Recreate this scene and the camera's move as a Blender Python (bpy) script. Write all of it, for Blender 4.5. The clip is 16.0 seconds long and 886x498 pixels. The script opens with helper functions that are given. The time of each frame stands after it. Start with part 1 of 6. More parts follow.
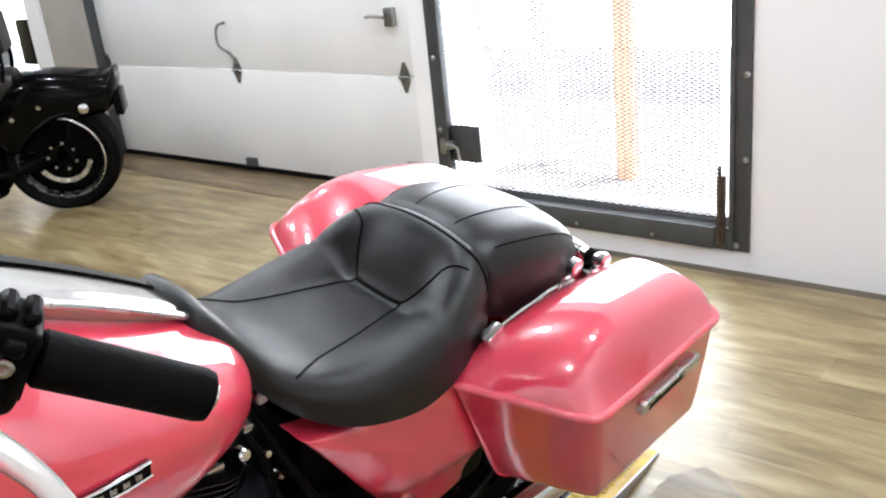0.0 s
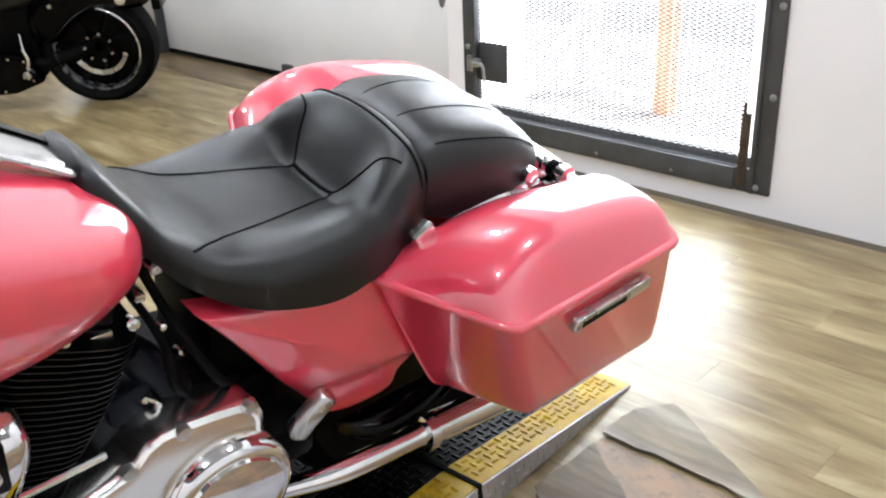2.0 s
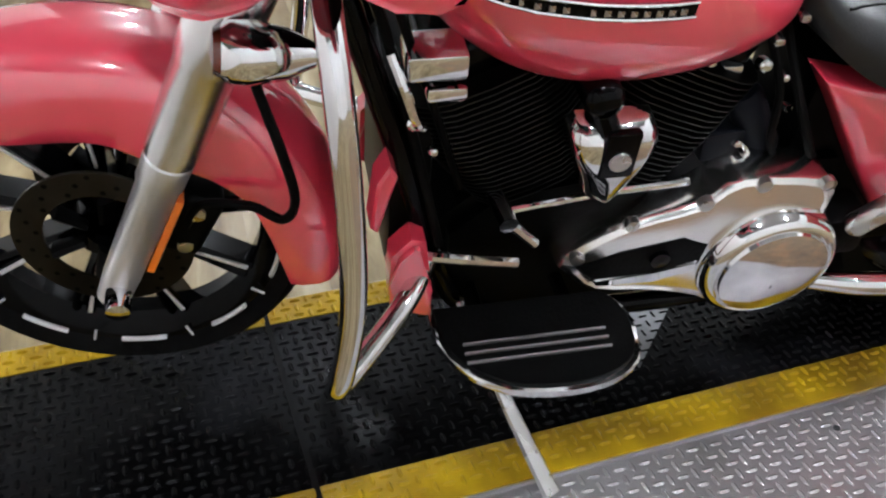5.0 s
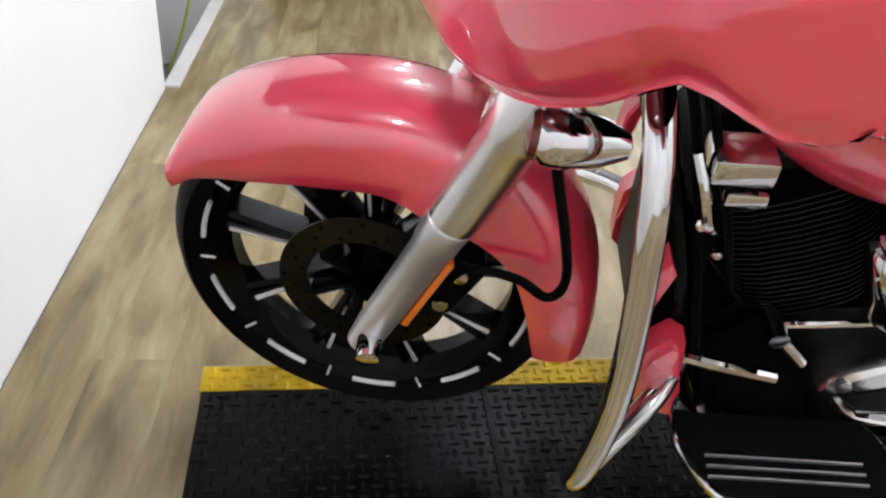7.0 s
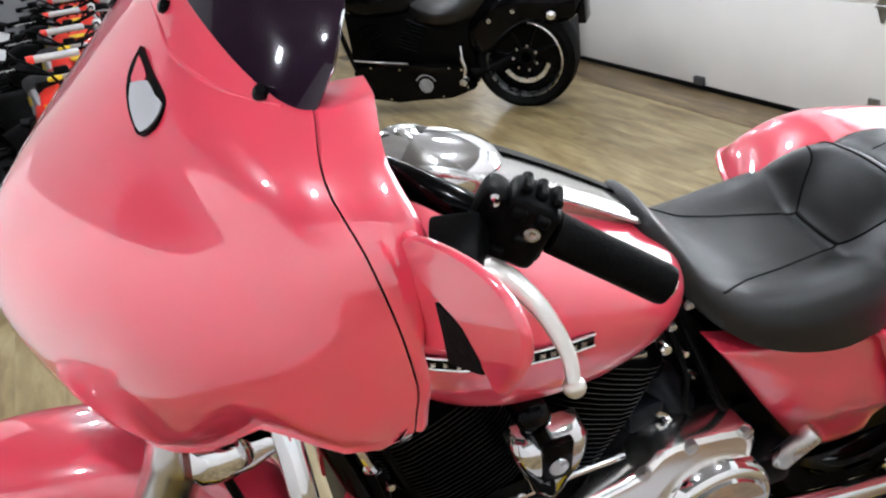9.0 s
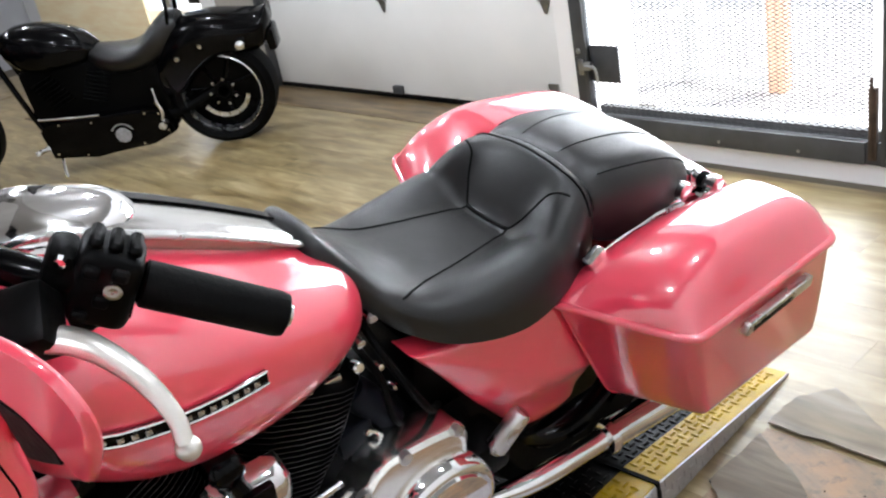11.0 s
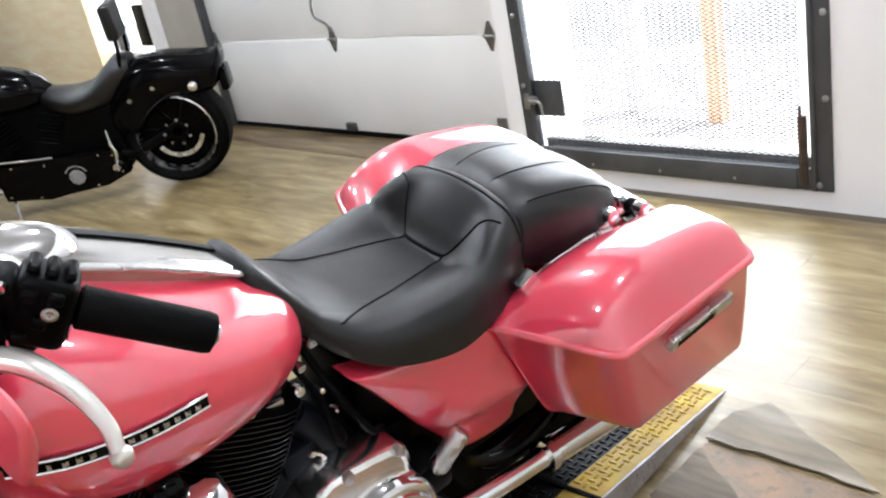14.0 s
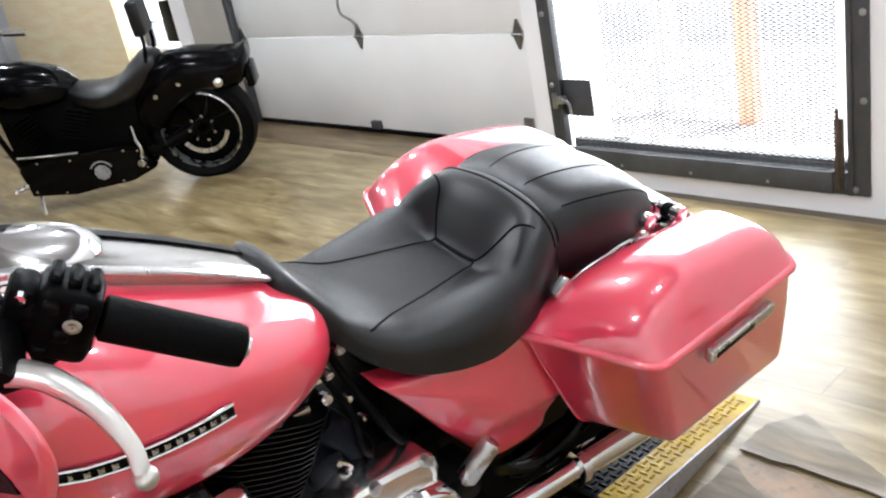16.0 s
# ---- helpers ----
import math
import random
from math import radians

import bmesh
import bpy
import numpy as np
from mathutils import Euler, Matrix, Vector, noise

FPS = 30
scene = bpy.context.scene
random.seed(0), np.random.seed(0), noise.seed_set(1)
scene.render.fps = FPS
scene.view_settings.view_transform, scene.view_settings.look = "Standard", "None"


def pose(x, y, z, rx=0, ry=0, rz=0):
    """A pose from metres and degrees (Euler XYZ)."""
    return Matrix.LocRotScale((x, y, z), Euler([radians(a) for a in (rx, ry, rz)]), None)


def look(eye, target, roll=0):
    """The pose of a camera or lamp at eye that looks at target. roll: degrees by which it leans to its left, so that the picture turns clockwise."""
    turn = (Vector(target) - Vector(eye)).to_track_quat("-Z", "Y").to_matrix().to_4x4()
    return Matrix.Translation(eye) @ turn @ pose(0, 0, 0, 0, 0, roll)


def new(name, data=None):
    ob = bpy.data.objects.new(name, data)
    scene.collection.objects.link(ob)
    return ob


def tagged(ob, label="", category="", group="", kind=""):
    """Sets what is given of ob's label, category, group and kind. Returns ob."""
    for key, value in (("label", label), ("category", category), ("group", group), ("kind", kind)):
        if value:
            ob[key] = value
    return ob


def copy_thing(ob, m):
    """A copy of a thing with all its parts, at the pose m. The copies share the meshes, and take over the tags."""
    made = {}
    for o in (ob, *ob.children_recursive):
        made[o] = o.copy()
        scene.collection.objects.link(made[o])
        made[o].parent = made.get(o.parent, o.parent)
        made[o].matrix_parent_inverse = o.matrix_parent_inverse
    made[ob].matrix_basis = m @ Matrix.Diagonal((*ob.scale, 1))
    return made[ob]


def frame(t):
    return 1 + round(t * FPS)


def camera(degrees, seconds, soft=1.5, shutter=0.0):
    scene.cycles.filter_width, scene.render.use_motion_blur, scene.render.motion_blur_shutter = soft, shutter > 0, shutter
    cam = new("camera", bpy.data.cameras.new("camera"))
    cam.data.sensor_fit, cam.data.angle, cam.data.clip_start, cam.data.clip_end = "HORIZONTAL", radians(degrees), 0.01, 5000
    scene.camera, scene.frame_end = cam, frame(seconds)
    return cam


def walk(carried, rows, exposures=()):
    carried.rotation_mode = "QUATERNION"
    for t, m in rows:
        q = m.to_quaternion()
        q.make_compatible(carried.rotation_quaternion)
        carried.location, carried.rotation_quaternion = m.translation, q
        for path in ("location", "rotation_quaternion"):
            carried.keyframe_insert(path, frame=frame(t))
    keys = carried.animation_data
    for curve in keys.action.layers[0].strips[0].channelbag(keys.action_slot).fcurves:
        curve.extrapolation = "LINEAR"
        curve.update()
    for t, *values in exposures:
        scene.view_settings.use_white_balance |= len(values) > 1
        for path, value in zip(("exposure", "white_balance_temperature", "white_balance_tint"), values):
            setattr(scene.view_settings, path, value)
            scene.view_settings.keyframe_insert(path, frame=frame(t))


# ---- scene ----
cam = camera(52.1, 16.0, soft=2.2)
PATH = [
    (0, (1.579, 0.765, 1.348), (0.362, 2.192, 0.652), -6.1),
    (0.5, (1.661, 0.804, 1.368), (0.347, 2.186, 0.762), -4.1),
    (1, (1.69, 0.897, 1.347), (0.349, 2.229, 0.694), -2.7),
    (1.5, (1.695, 0.92, 1.286), (0.394, 2.227, 0.513), -3.6),
    (2, (1.699, 0.915, 1.257), (0.415, 2.21, 0.435), -2.7),
    (2.5, (1.703, 0.922, 1.213), (0.475, 2.187, 0.268), -2.4),
    (3, (1.71, 0.917, 1.184), (0.524, 2.159, 0.157), -2.3),
    (3.5, (1.705, 0.861, 1.181), (0.431, 1.973, 0.114), -3.0),
    (4, (1.684, 0.806, 1.174), (0.351, 1.797, 0.06), -3.0),
    (4.5, (1.657, 0.722, 1.169), (0.184, 1.466, 0.039), -0.7),
    (5, (1.644, 0.637, 1.177), (0.069, 1.115, 0.042), 1.5),
    (5.2, (1.643, 0.595, 1.173), (0.049, 1.021, 0.043), 2.6),
    (7.3, (1.571, 0.509, 1.218), (-0.124, 0.622, 0.163), 3.3),
    (7.5, (1.576, 0.525, 1.262), (-0.148, 0.704, 0.265), 2.5),
    (8, (1.609, 0.571, 1.348), (-0.142, 0.92, 0.447), -1.6),
    (8.5, (1.653, 0.613, 1.401), (-0.105, 1.116, 0.59), -5.6),
    (9, (1.673, 0.646, 1.407), (-0.046, 1.314, 0.633), -6.9),
    (9.5, (1.677, 0.693, 1.386), (0.04, 1.528, 0.597), -8.4),
    (10, (1.69, 0.732, 1.377), (0.132, 1.693, 0.571), -10.6),
    (10.2, (1.686, 0.746, 1.374), (0.164, 1.757, 0.561), -10.5),
    (12.3, (1.725, 0.785, 1.378), (0.349, 2.002, 0.588), -11.8),
    (12.5, (1.729, 0.784, 1.379), (0.365, 2.014, 0.586), -11.4),
    (13, (1.739, 0.777, 1.38), (0.357, 1.992, 0.598), -11.4),
    (13.5, (1.763, 0.762, 1.379), (0.368, 1.967, 0.605), -11.8),
    (14, (1.778, 0.76, 1.382), (0.378, 1.975, 0.632), -11.7),
    (14.5, (1.776, 0.764, 1.382), (0.371, 1.991, 0.66), -11.8),
    (15, (1.764, 0.771, 1.383), (0.346, 1.985, 0.665), -11.9),
    (15.5, (1.748, 0.778, 1.381), (0.319, 1.975, 0.657), -11.7),
    (16, (1.732, 0.779, 1.379), (0.3, 1.96, 0.633), -11.5),
]
walk(cam, [(t, look(eye, target, roll)) for t, eye, target, roll in PATH], [(0, 0.38, 6150, 10), (3, 0.30, 6150, 10), (4.5, 0.22, 6150, 10), (5.5, 0.20, 6150, 10), (7.5, 0.25, 6150, 10), (10, 0.26, 6150, 10), (12.5, 0.34, 6150, 10), (16, 0.34, 6150, 10)])
SKY = 0.12

# ---------- world, light ----------
def build_world():
    w = bpy.data.worlds.new("sky"); scene.world = w; w.use_nodes = True
    nt = w.node_tree; nt.nodes.clear()
    out = nt.nodes.new("ShaderNodeOutputWorld"); bg = nt.nodes.new("ShaderNodeBackground"); sky = nt.nodes.new("ShaderNodeTexSky")
    sky.sky_type = 'NISHITA'; sky.sun_disc = False; sky.sun_elevation = radians(38); sky.sun_rotation = radians(20)
    bg.inputs[1].default_value = SKY
    nt.links.new(sky.outputs[0], bg.inputs[0]); nt.links.new(bg.outputs[0], out.inputs[0])


def lamp(name, kind, m, energy, size=(1, 1), color=(1, 1, 1)):
    d = bpy.data.lights.new(name, kind); d.energy = energy; d.color = color
    if kind == 'AREA':
        d.shape = 'RECTANGLE'; d.size, d.size_y = size
    elif kind == 'SUN':
        d.angle = radians(0.6)
    else:
        d.shadow_soft_size = size[0]
    o = new(name, d); o.matrix_world = m
    return o


# ---------- materials ----------
def mat(name, col, rough=0.5, metal=0.0, coat=0.0, var=0.0, vscale=8.0, bump=0.0, bscale=60.0, col2=None, obj_random=0.0, stretch=(1, 1, 1), spec=0.5, rvar=0.0, lohi=(0.35, 0.68)):
    m = bpy.data.materials.new(name); m.use_nodes = True
    nt = m.node_tree; b = nt.nodes["Principled BSDF"]; N = nt.nodes.new; L = nt.links.new
    b.inputs["Base Color"].default_value = (*col, 1); b.inputs["Roughness"].default_value = rough
    b.inputs["Metallic"].default_value = metal; b.inputs["Coat Weight"].default_value = coat; b.inputs["Coat Roughness"].default_value = 0.03
    b.inputs["Specular IOR Level"].default_value = spec
    tc = N("ShaderNodeTexCoord"); mp = N("ShaderNodeMapping"); L(tc.outputs["Object"], mp.inputs[0]); mp.inputs["Scale"].default_value = stretch
    if var or col2:
        n = N("ShaderNodeTexNoise"); n.inputs["Scale"].default_value = vscale; n.inputs["Detail"].default_value = 6; L(mp.outputs[0], n.inputs[0])
        mix = N("ShaderNodeMix"); mix.data_type = 'RGBA'
        c2 = col2 or tuple(c * (1 - var) for c in col)
        mix.inputs[6].default_value = (*col, 1); mix.inputs[7].default_value = (*c2, 1)
        r = N("ShaderNodeMapRange"); r.inputs[1].default_value, r.inputs[2].default_value = lohi; L(n.outputs[0], r.inputs[0]); L(r.outputs[0], mix.inputs[0])
        last = mix.outputs[2]
        if obj_random:
            oi = N("ShaderNodeObjectInfo"); hsv = N("ShaderNodeHueSaturation"); mr = N("ShaderNodeMapRange")
            mr.inputs[3].default_value = 1 - obj_random; mr.inputs[4].default_value = 1 + obj_random
            L(oi.outputs["Random"], mr.inputs[0]); L(mr.outputs[0], hsv.inputs["Value"]); L(last, hsv.inputs["Color"]); last = hsv.outputs[0]
        L(last, b.inputs["Base Color"])
    if rvar:
        n3 = N("ShaderNodeTexNoise"); n3.inputs["Scale"].default_value = vscale * 1.7; n3.inputs["Detail"].default_value = 5; L(mp.outputs[0], n3.inputs[0])
        r3 = N("ShaderNodeMapRange"); r3.inputs[1].default_value = 0.3; r3.inputs[2].default_value = 0.7
        r3.inputs[3].default_value = max(rough - rvar, 0.02); r3.inputs[4].default_value = min(rough + rvar, 1); L(n3.outputs[0], r3.inputs[0]); L(r3.outputs[0], b.inputs["Roughness"])
    if bump:
        n2 = N("ShaderNodeTexNoise"); n2.inputs["Scale"].default_value = bscale; n2.inputs["Detail"].default_value = 4; L(mp.outputs[0], n2.inputs[0])
        bp = N("ShaderNodeBump"); bp.inputs["Strength"].default_value = bump; bp.inputs["Distance"].default_value = 0.004
        L(n2.outputs[0], bp.inputs["Height"]); L(bp.outputs[0], b.inputs["Normal"])
    return m


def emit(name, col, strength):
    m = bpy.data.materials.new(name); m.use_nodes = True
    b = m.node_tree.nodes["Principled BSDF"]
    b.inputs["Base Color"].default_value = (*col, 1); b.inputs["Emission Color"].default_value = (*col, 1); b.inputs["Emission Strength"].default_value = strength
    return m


# ---------- mesh helpers ----------
def finish(bm, name, material, angle=38, smooth=True):
    bmesh.ops.remove_doubles(bm, verts=bm.verts, dist=1e-5)
    bmesh.ops.recalc_face_normals(bm, faces=bm.faces)
    if smooth:
        lim = radians(angle)
        for e in bm.edges:
            if len(e.link_faces) == 2 and e.calc_face_angle(0) > lim:
                e.smooth = False
        for f in bm.faces:
            f.smooth = True
    me = bpy.data.meshes.new(name); bm.to_mesh(me); bm.free()
    me.materials.append(material)
    return me


def part(name, bm, material, parent=None, label="", angle=38, smooth=True):
    ob = new(name, finish(bm, name, material, angle, smooth))
    if parent is not None:
        ob.parent = parent
    if label:
        ob["label"] = label
    return ob


def thing(name, m=None, label="", category="", group="", kind=""):
    e = new(name); e.empty_display_size = 0.1
    if m is not None:
        e.matrix_world = m
    return tagged(e, label, category, group, kind)


def bm_new():
    return bmesh.new()


def box(bm, x0, x1, y0, y1, z0, z1, bevel=0.0, seg=2, m=None):
    r = bmesh.ops.create_cube(bm, size=1.0)
    vs = r["verts"]
    bmesh.ops.transform(bm, verts=vs, matrix=Matrix.Translation(((x0 + x1) / 2, (y0 + y1) / 2, (z0 + z1) / 2)) @ Matrix.Diagonal((abs(x1 - x0), abs(y1 - y0), abs(z1 - z0), 1)))
    if bevel:
        es = list({e for v in vs for e in v.link_edges})
        r2 = bmesh.ops.bevel(bm, geom=es, offset=bevel, segments=seg, affect='EDGES', profile=0.5)
        vs = list({v for f in r2["faces"] for v in f.verts} | {v for v in vs if v.is_valid})
    if m is not None:
        bmesh.ops.transform(bm, verts=vs, matrix=m)
    return bm


def spline(pts, n=6):
    """Catmull-Rom through the points."""
    P = [Vector(p) for p in pts]
    if len(P) < 3 or n < 2:
        return P
    out = []
    for i in range(len(P) - 1):
        a = P[i - 1] if i else 2 * P[0] - P[1]
        b, c = P[i], P[i + 1]
        d = P[i + 2] if i + 2 < len(P) else 2 * P[-1] - P[-2]
        for k in range(n):
            t = k / n
            out.append(0.5 * (2 * b + (c - a) * t + (2 * a - 5 * b + 4 * c - d) * t * t + (3 * b - a - 3 * c + d) * t ** 3))
    out.append(P[-1])
    return out


def loft(bm, rings, closed=True, caps=True):
    """Quads between rings of equal length. closed: each ring is a loop."""
    vs = [[bm.verts.new(p) for p in ring] for ring in rings]
    n = len(rings[0])
    for a, b in zip(vs, vs[1:]):
        for k in range(n if closed else n - 1):
            j = (k + 1) % n
            bm.faces.new((a[k], a[j], b[j], b[k]))
    if caps and closed:
        bm.faces.new(vs[0]); bm.faces.new(list(reversed(vs[-1])))
    return vs


def tube(bm, pts, r, seg=10, n=6, caps=True, flat=1.0):
    """A round tube along a smooth line; r a number or one for each given point. flat squeezes it in its second direction."""
    P = spline(pts, n)
    m = len(P)
    if isinstance(r, (int, float)):
        R = [r] * m
    else:
        R = [float(np.interp(i / (m - 1) * (len(r) - 1), range(len(r)), r)) for i in range(m)]
    rings = []
    up = Vector((0, 0, 1)); prev = None
    for i in range(m):
        d = (P[min(i + 1, m - 1)] - P[max(i - 1, 0)]).normalized()
        if prev is None:
            s = d.cross(up)
            if s.length < 0.1:
                s = d.cross(Vector((1, 0, 0)))
        else:
            s = prev - d * prev.dot(d)
        s.normalize(); prev = s; u = s.cross(d)
        rings.append([P[i] + R[i] * (math.cos(a) * s + flat * math.sin(a) * u) for a in [2 * math.pi * k / seg for k in range(seg)]])
    loft(bm, rings, True, caps)
    return bm


def lathe(bm, prof, centre, axis, seg=24, a0=0.0, a1=2 * math.pi, caps=True):
    """Turn a profile of (distance along the axis, radius) round an axis through centre."""
    ax = Vector(axis).normalized(); c = Vector(centre)
    s = ax.cross(Vector((0, 0, 1)))
    if s.length < 0.1:
        s = ax.cross(Vector((1, 0, 0)))
    s.normalize(); u = ax.cross(s)
    full = abs(a1 - a0 - 2 * math.pi) < 1e-6
    k = seg if full else seg + 1
    angs = [a0 + (a1 - a0) * i / seg for i in range(k)]
    rings = [[c + ax * h + r * (math.cos(a) * s + math.sin(a) * u) for a in angs] for h, r in prof]
    loft(bm, rings, full, caps and full and prof[0][1] > 1e-4 and prof[-1][1] > 1e-4)
    return bm


def slab(bm, outline, x0, x1, bevel=0.0, seg=2, axis=0):
    """A plate: an outline in the two other axes, between two places on one axis."""
    def at(u, v, w):
        return {0: (w, u, v), 1: (u, w, v), 2: (u, v, w)}[axis]
    a = [bm.verts.new(at(u, v, x0)) for u, v in outline]; b = [bm.verts.new(at(u, v, x1)) for u, v in outline]
    n = len(a); f0 = bm.faces.new(a); f1 = bm.faces.new(list(reversed(b)))
    for k in range(n):
        bm.faces.new((a[k], b[k], b[(k + 1) % n], a[(k + 1) % n]))
    if bevel:
        bmesh.ops.bevel(bm, geom=list(f1.edges) + list(f0.edges), offset=bevel, segments=seg, affect='EDGES')
    return bm


def interp(rows, n):
    """Rows of numbers made n times as dense, smoothly."""
    A = np.array(rows, float); out = []
    for i in range(len(A) - 1):
        a = A[i - 1] if i else 2 * A[0] - A[1]; b, c = A[i], A[i + 1]; d = A[i + 2] if i + 2 < len(A) else 2 * A[-1] - A[-2]
        for k in range(n):
            t = k / n
            out.append(0.5 * (2 * b + (c - a) * t + (2 * a - 5 * b + 4 * c - d) * t * t + (3 * b - a - 3 * c + d) * t ** 3))
    out.append(A[-1])
    return [[float(v) for v in r] for r in out]


def sgn(v, p):
    return math.copysign(abs(v) ** p, v)

# ---------- light ----------
build_world()
lamp("sun", 'SUN', look((1.5, 7, 6), (-0.4, 4.6, 0)), 4.0, color=(1, 0.96, 0.9))
# daylight through the barred gate
lamp("gate_daylight", 'AREA', look((-0.33, 4.25, 1.15), (0.2, 1.0, 0.3)), 85, (1.3, 2.0), (0.94, 0.98, 1.0))

# ---------- materials ----------
PINK = mat("pink_paint", (0.84, 0.050, 0.098), 0.34, 0.0, 1.0, 0.06, 5.0, spec=0.5)
PINK.node_tree.nodes["Principled BSDF"].inputs["Coat IOR"].default_value = 2.25
LEATHER = mat("black_leather", (0.0030, 0.0030, 0.0034), 0.34, 0, 0.0, 0.25, 9.0, 0.2, 420.0, rvar=0.06, spec=0.5)
RUBBER = mat("black_rubber", (0.002, 0.002, 0.002), 0.6, spec=0.07, var=0.3, vscale=20, bump=0.2, bscale=200)
CHROME = mat("chrome", (0.82, 0.82, 0.83), 0.07, 1.0, var=0.06, vscale=6, rvar=0.03)
SATIN = mat("satin_aluminium", (0.62, 0.62, 0.61), 0.28, 1.0, var=0.1, vscale=14, rvar=0.08)
BLACKM = mat("black_engine_enamel", (0.002, 0.002, 0.002), 0.40, 0, 0.0, 0.3, 15, 0.15, 150, spec=0.05)
BLACKG = mat("black_gloss_paint", (0.0015, 0.0015, 0.0018), 0.14, 0, 0.05, 0.2, 6, spec=0.09)
CONSOLE = mat("brushed_console_chrome", (0.50, 0.49, 0.47), 0.16, 1.0, var=0.15, vscale=12)
LEVER = mat("pale_polished_alloy", (0.74, 0.72, 0.67), 0.38, 0.9, var=0.08, vscale=14, rvar=0.08)
FORKS = mat("brushed_fork_alloy", (0.74, 0.74, 0.75), 0.30, 0.75, 0.0, var=0.1, vscale=14)
CUT = mat("bright_machined_cut", (0.88, 0.88, 0.89), 0.4, 0.2, var=0.08, vscale=20)
FINEDGE = mat("machined_fin_edge", (0.035, 0.035, 0.035), 0.40, 1.0, var=0.2, vscale=30)
AMBER = mat("amber_reflector", (0.85, 0.2, 0.02), 0.25, 0, 0.6, 0.1, 40)
TINT = mat("dark_tinted_screen", (0.014, 0.005, 0.014), 0.08, 0, 0.25, 0.1, 5, spec=0.3)
WHITEP = mat("pale_plastic", (0.48, 0.48, 0.50), 0.35, var=0.05)
WALL = mat("white_wall_paint", (0.84, 0.83, 0.82), 0.6, var=0.05, vscale=1.3, bump=0.06, bscale=90)
DOORW = mat("white_door_enamel", (0.83, 0.82, 0.79), 0.42, var=0.07, vscale=2.0, bump=0.05, bscale=160)
STEEL = mat("dark_painted_steel", (0.075, 0.078, 0.082), 0.5, 0.3, var=0.3, vscale=9, bump=0.1, bscale=120)
GALV = mat("galvanised_steel", (0.42, 0.42, 0.41), 0.38, 1.0, var=0.3, vscale=25)
RUST = mat("rusty_bar", (0.10, 0.07, 0.05), 0.6, 0.5, var=0.4, vscale=20, bump=0.2)
YELLOW = mat("yellow_painted_plate", (0.58, 0.38, 0.008), 0.42, 0.0, 0.0, 0.0, 9, 0.1, 150, spec=0.14, col2=(0.30, 0.18, 0.010), rvar=0.1)
# Paler col2 patches paint smeared blue-grey reflections into the worn black
BLACKP = mat("black_painted_plate", (0.0018, 0.0018, 0.002), 0.32, 0.0, 0.0, 0.0, 4.5, 0.12, 150, spec=0.05, col2=(0.013, 0.0135, 0.016), rvar=0.12, lohi=(0.54, 0.74))
BARE = mat("scuffed_bare_steel", (0.20, 0.20, 0.205), 0.5, 0.7, var=0.35, vscale=14, bump=0.1, bscale=120)
PLATE = mat("diamond_plate_aluminium", (0.55, 0.54, 0.55), 0.48, 0.8, 0.0, 0.0, 6, 0.1, 120, col2=(0.40, 0.39, 0.39), rvar=0.1)
PLY = mat("plywood", (0.93, 0.82, 0.56), 0.6, 0, 0, 0.0, 3, 0.05, 80, col2=(0.86, 0.69, 0.42), stretch=(1, 1, 6))
CEIL = mat("dim_ceiling_board", (0.26, 0.25, 0.24), 0.8, var=0.15, vscale=2)
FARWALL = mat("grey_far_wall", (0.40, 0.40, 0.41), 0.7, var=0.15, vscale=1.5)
GLASSY = mat("window_glass", (0.95, 0.97, 1.0), 0.02)
GLASSY.node_tree.nodes["Principled BSDF"].inputs["Transmission Weight"].default_value = 1.0
OUTW = mat("outside_white_paint", (0.85, 0.85, 0.85), 0.7, var=0.04, vscale=2)
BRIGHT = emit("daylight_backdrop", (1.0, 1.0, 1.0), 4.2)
OUTG = mat("outside_concrete", (0.62, 0.61, 0.6), 0.8, var=0.1, vscale=2)
ORANGE = mat("orange_post_paint", (0.82, 0.50, 0.34), 0.5, var=0.1, vscale=9)
CONC = mat("grey_alcove_floor", (0.2, 0.2, 0.2), 0.7, var=0.2, vscale=4)


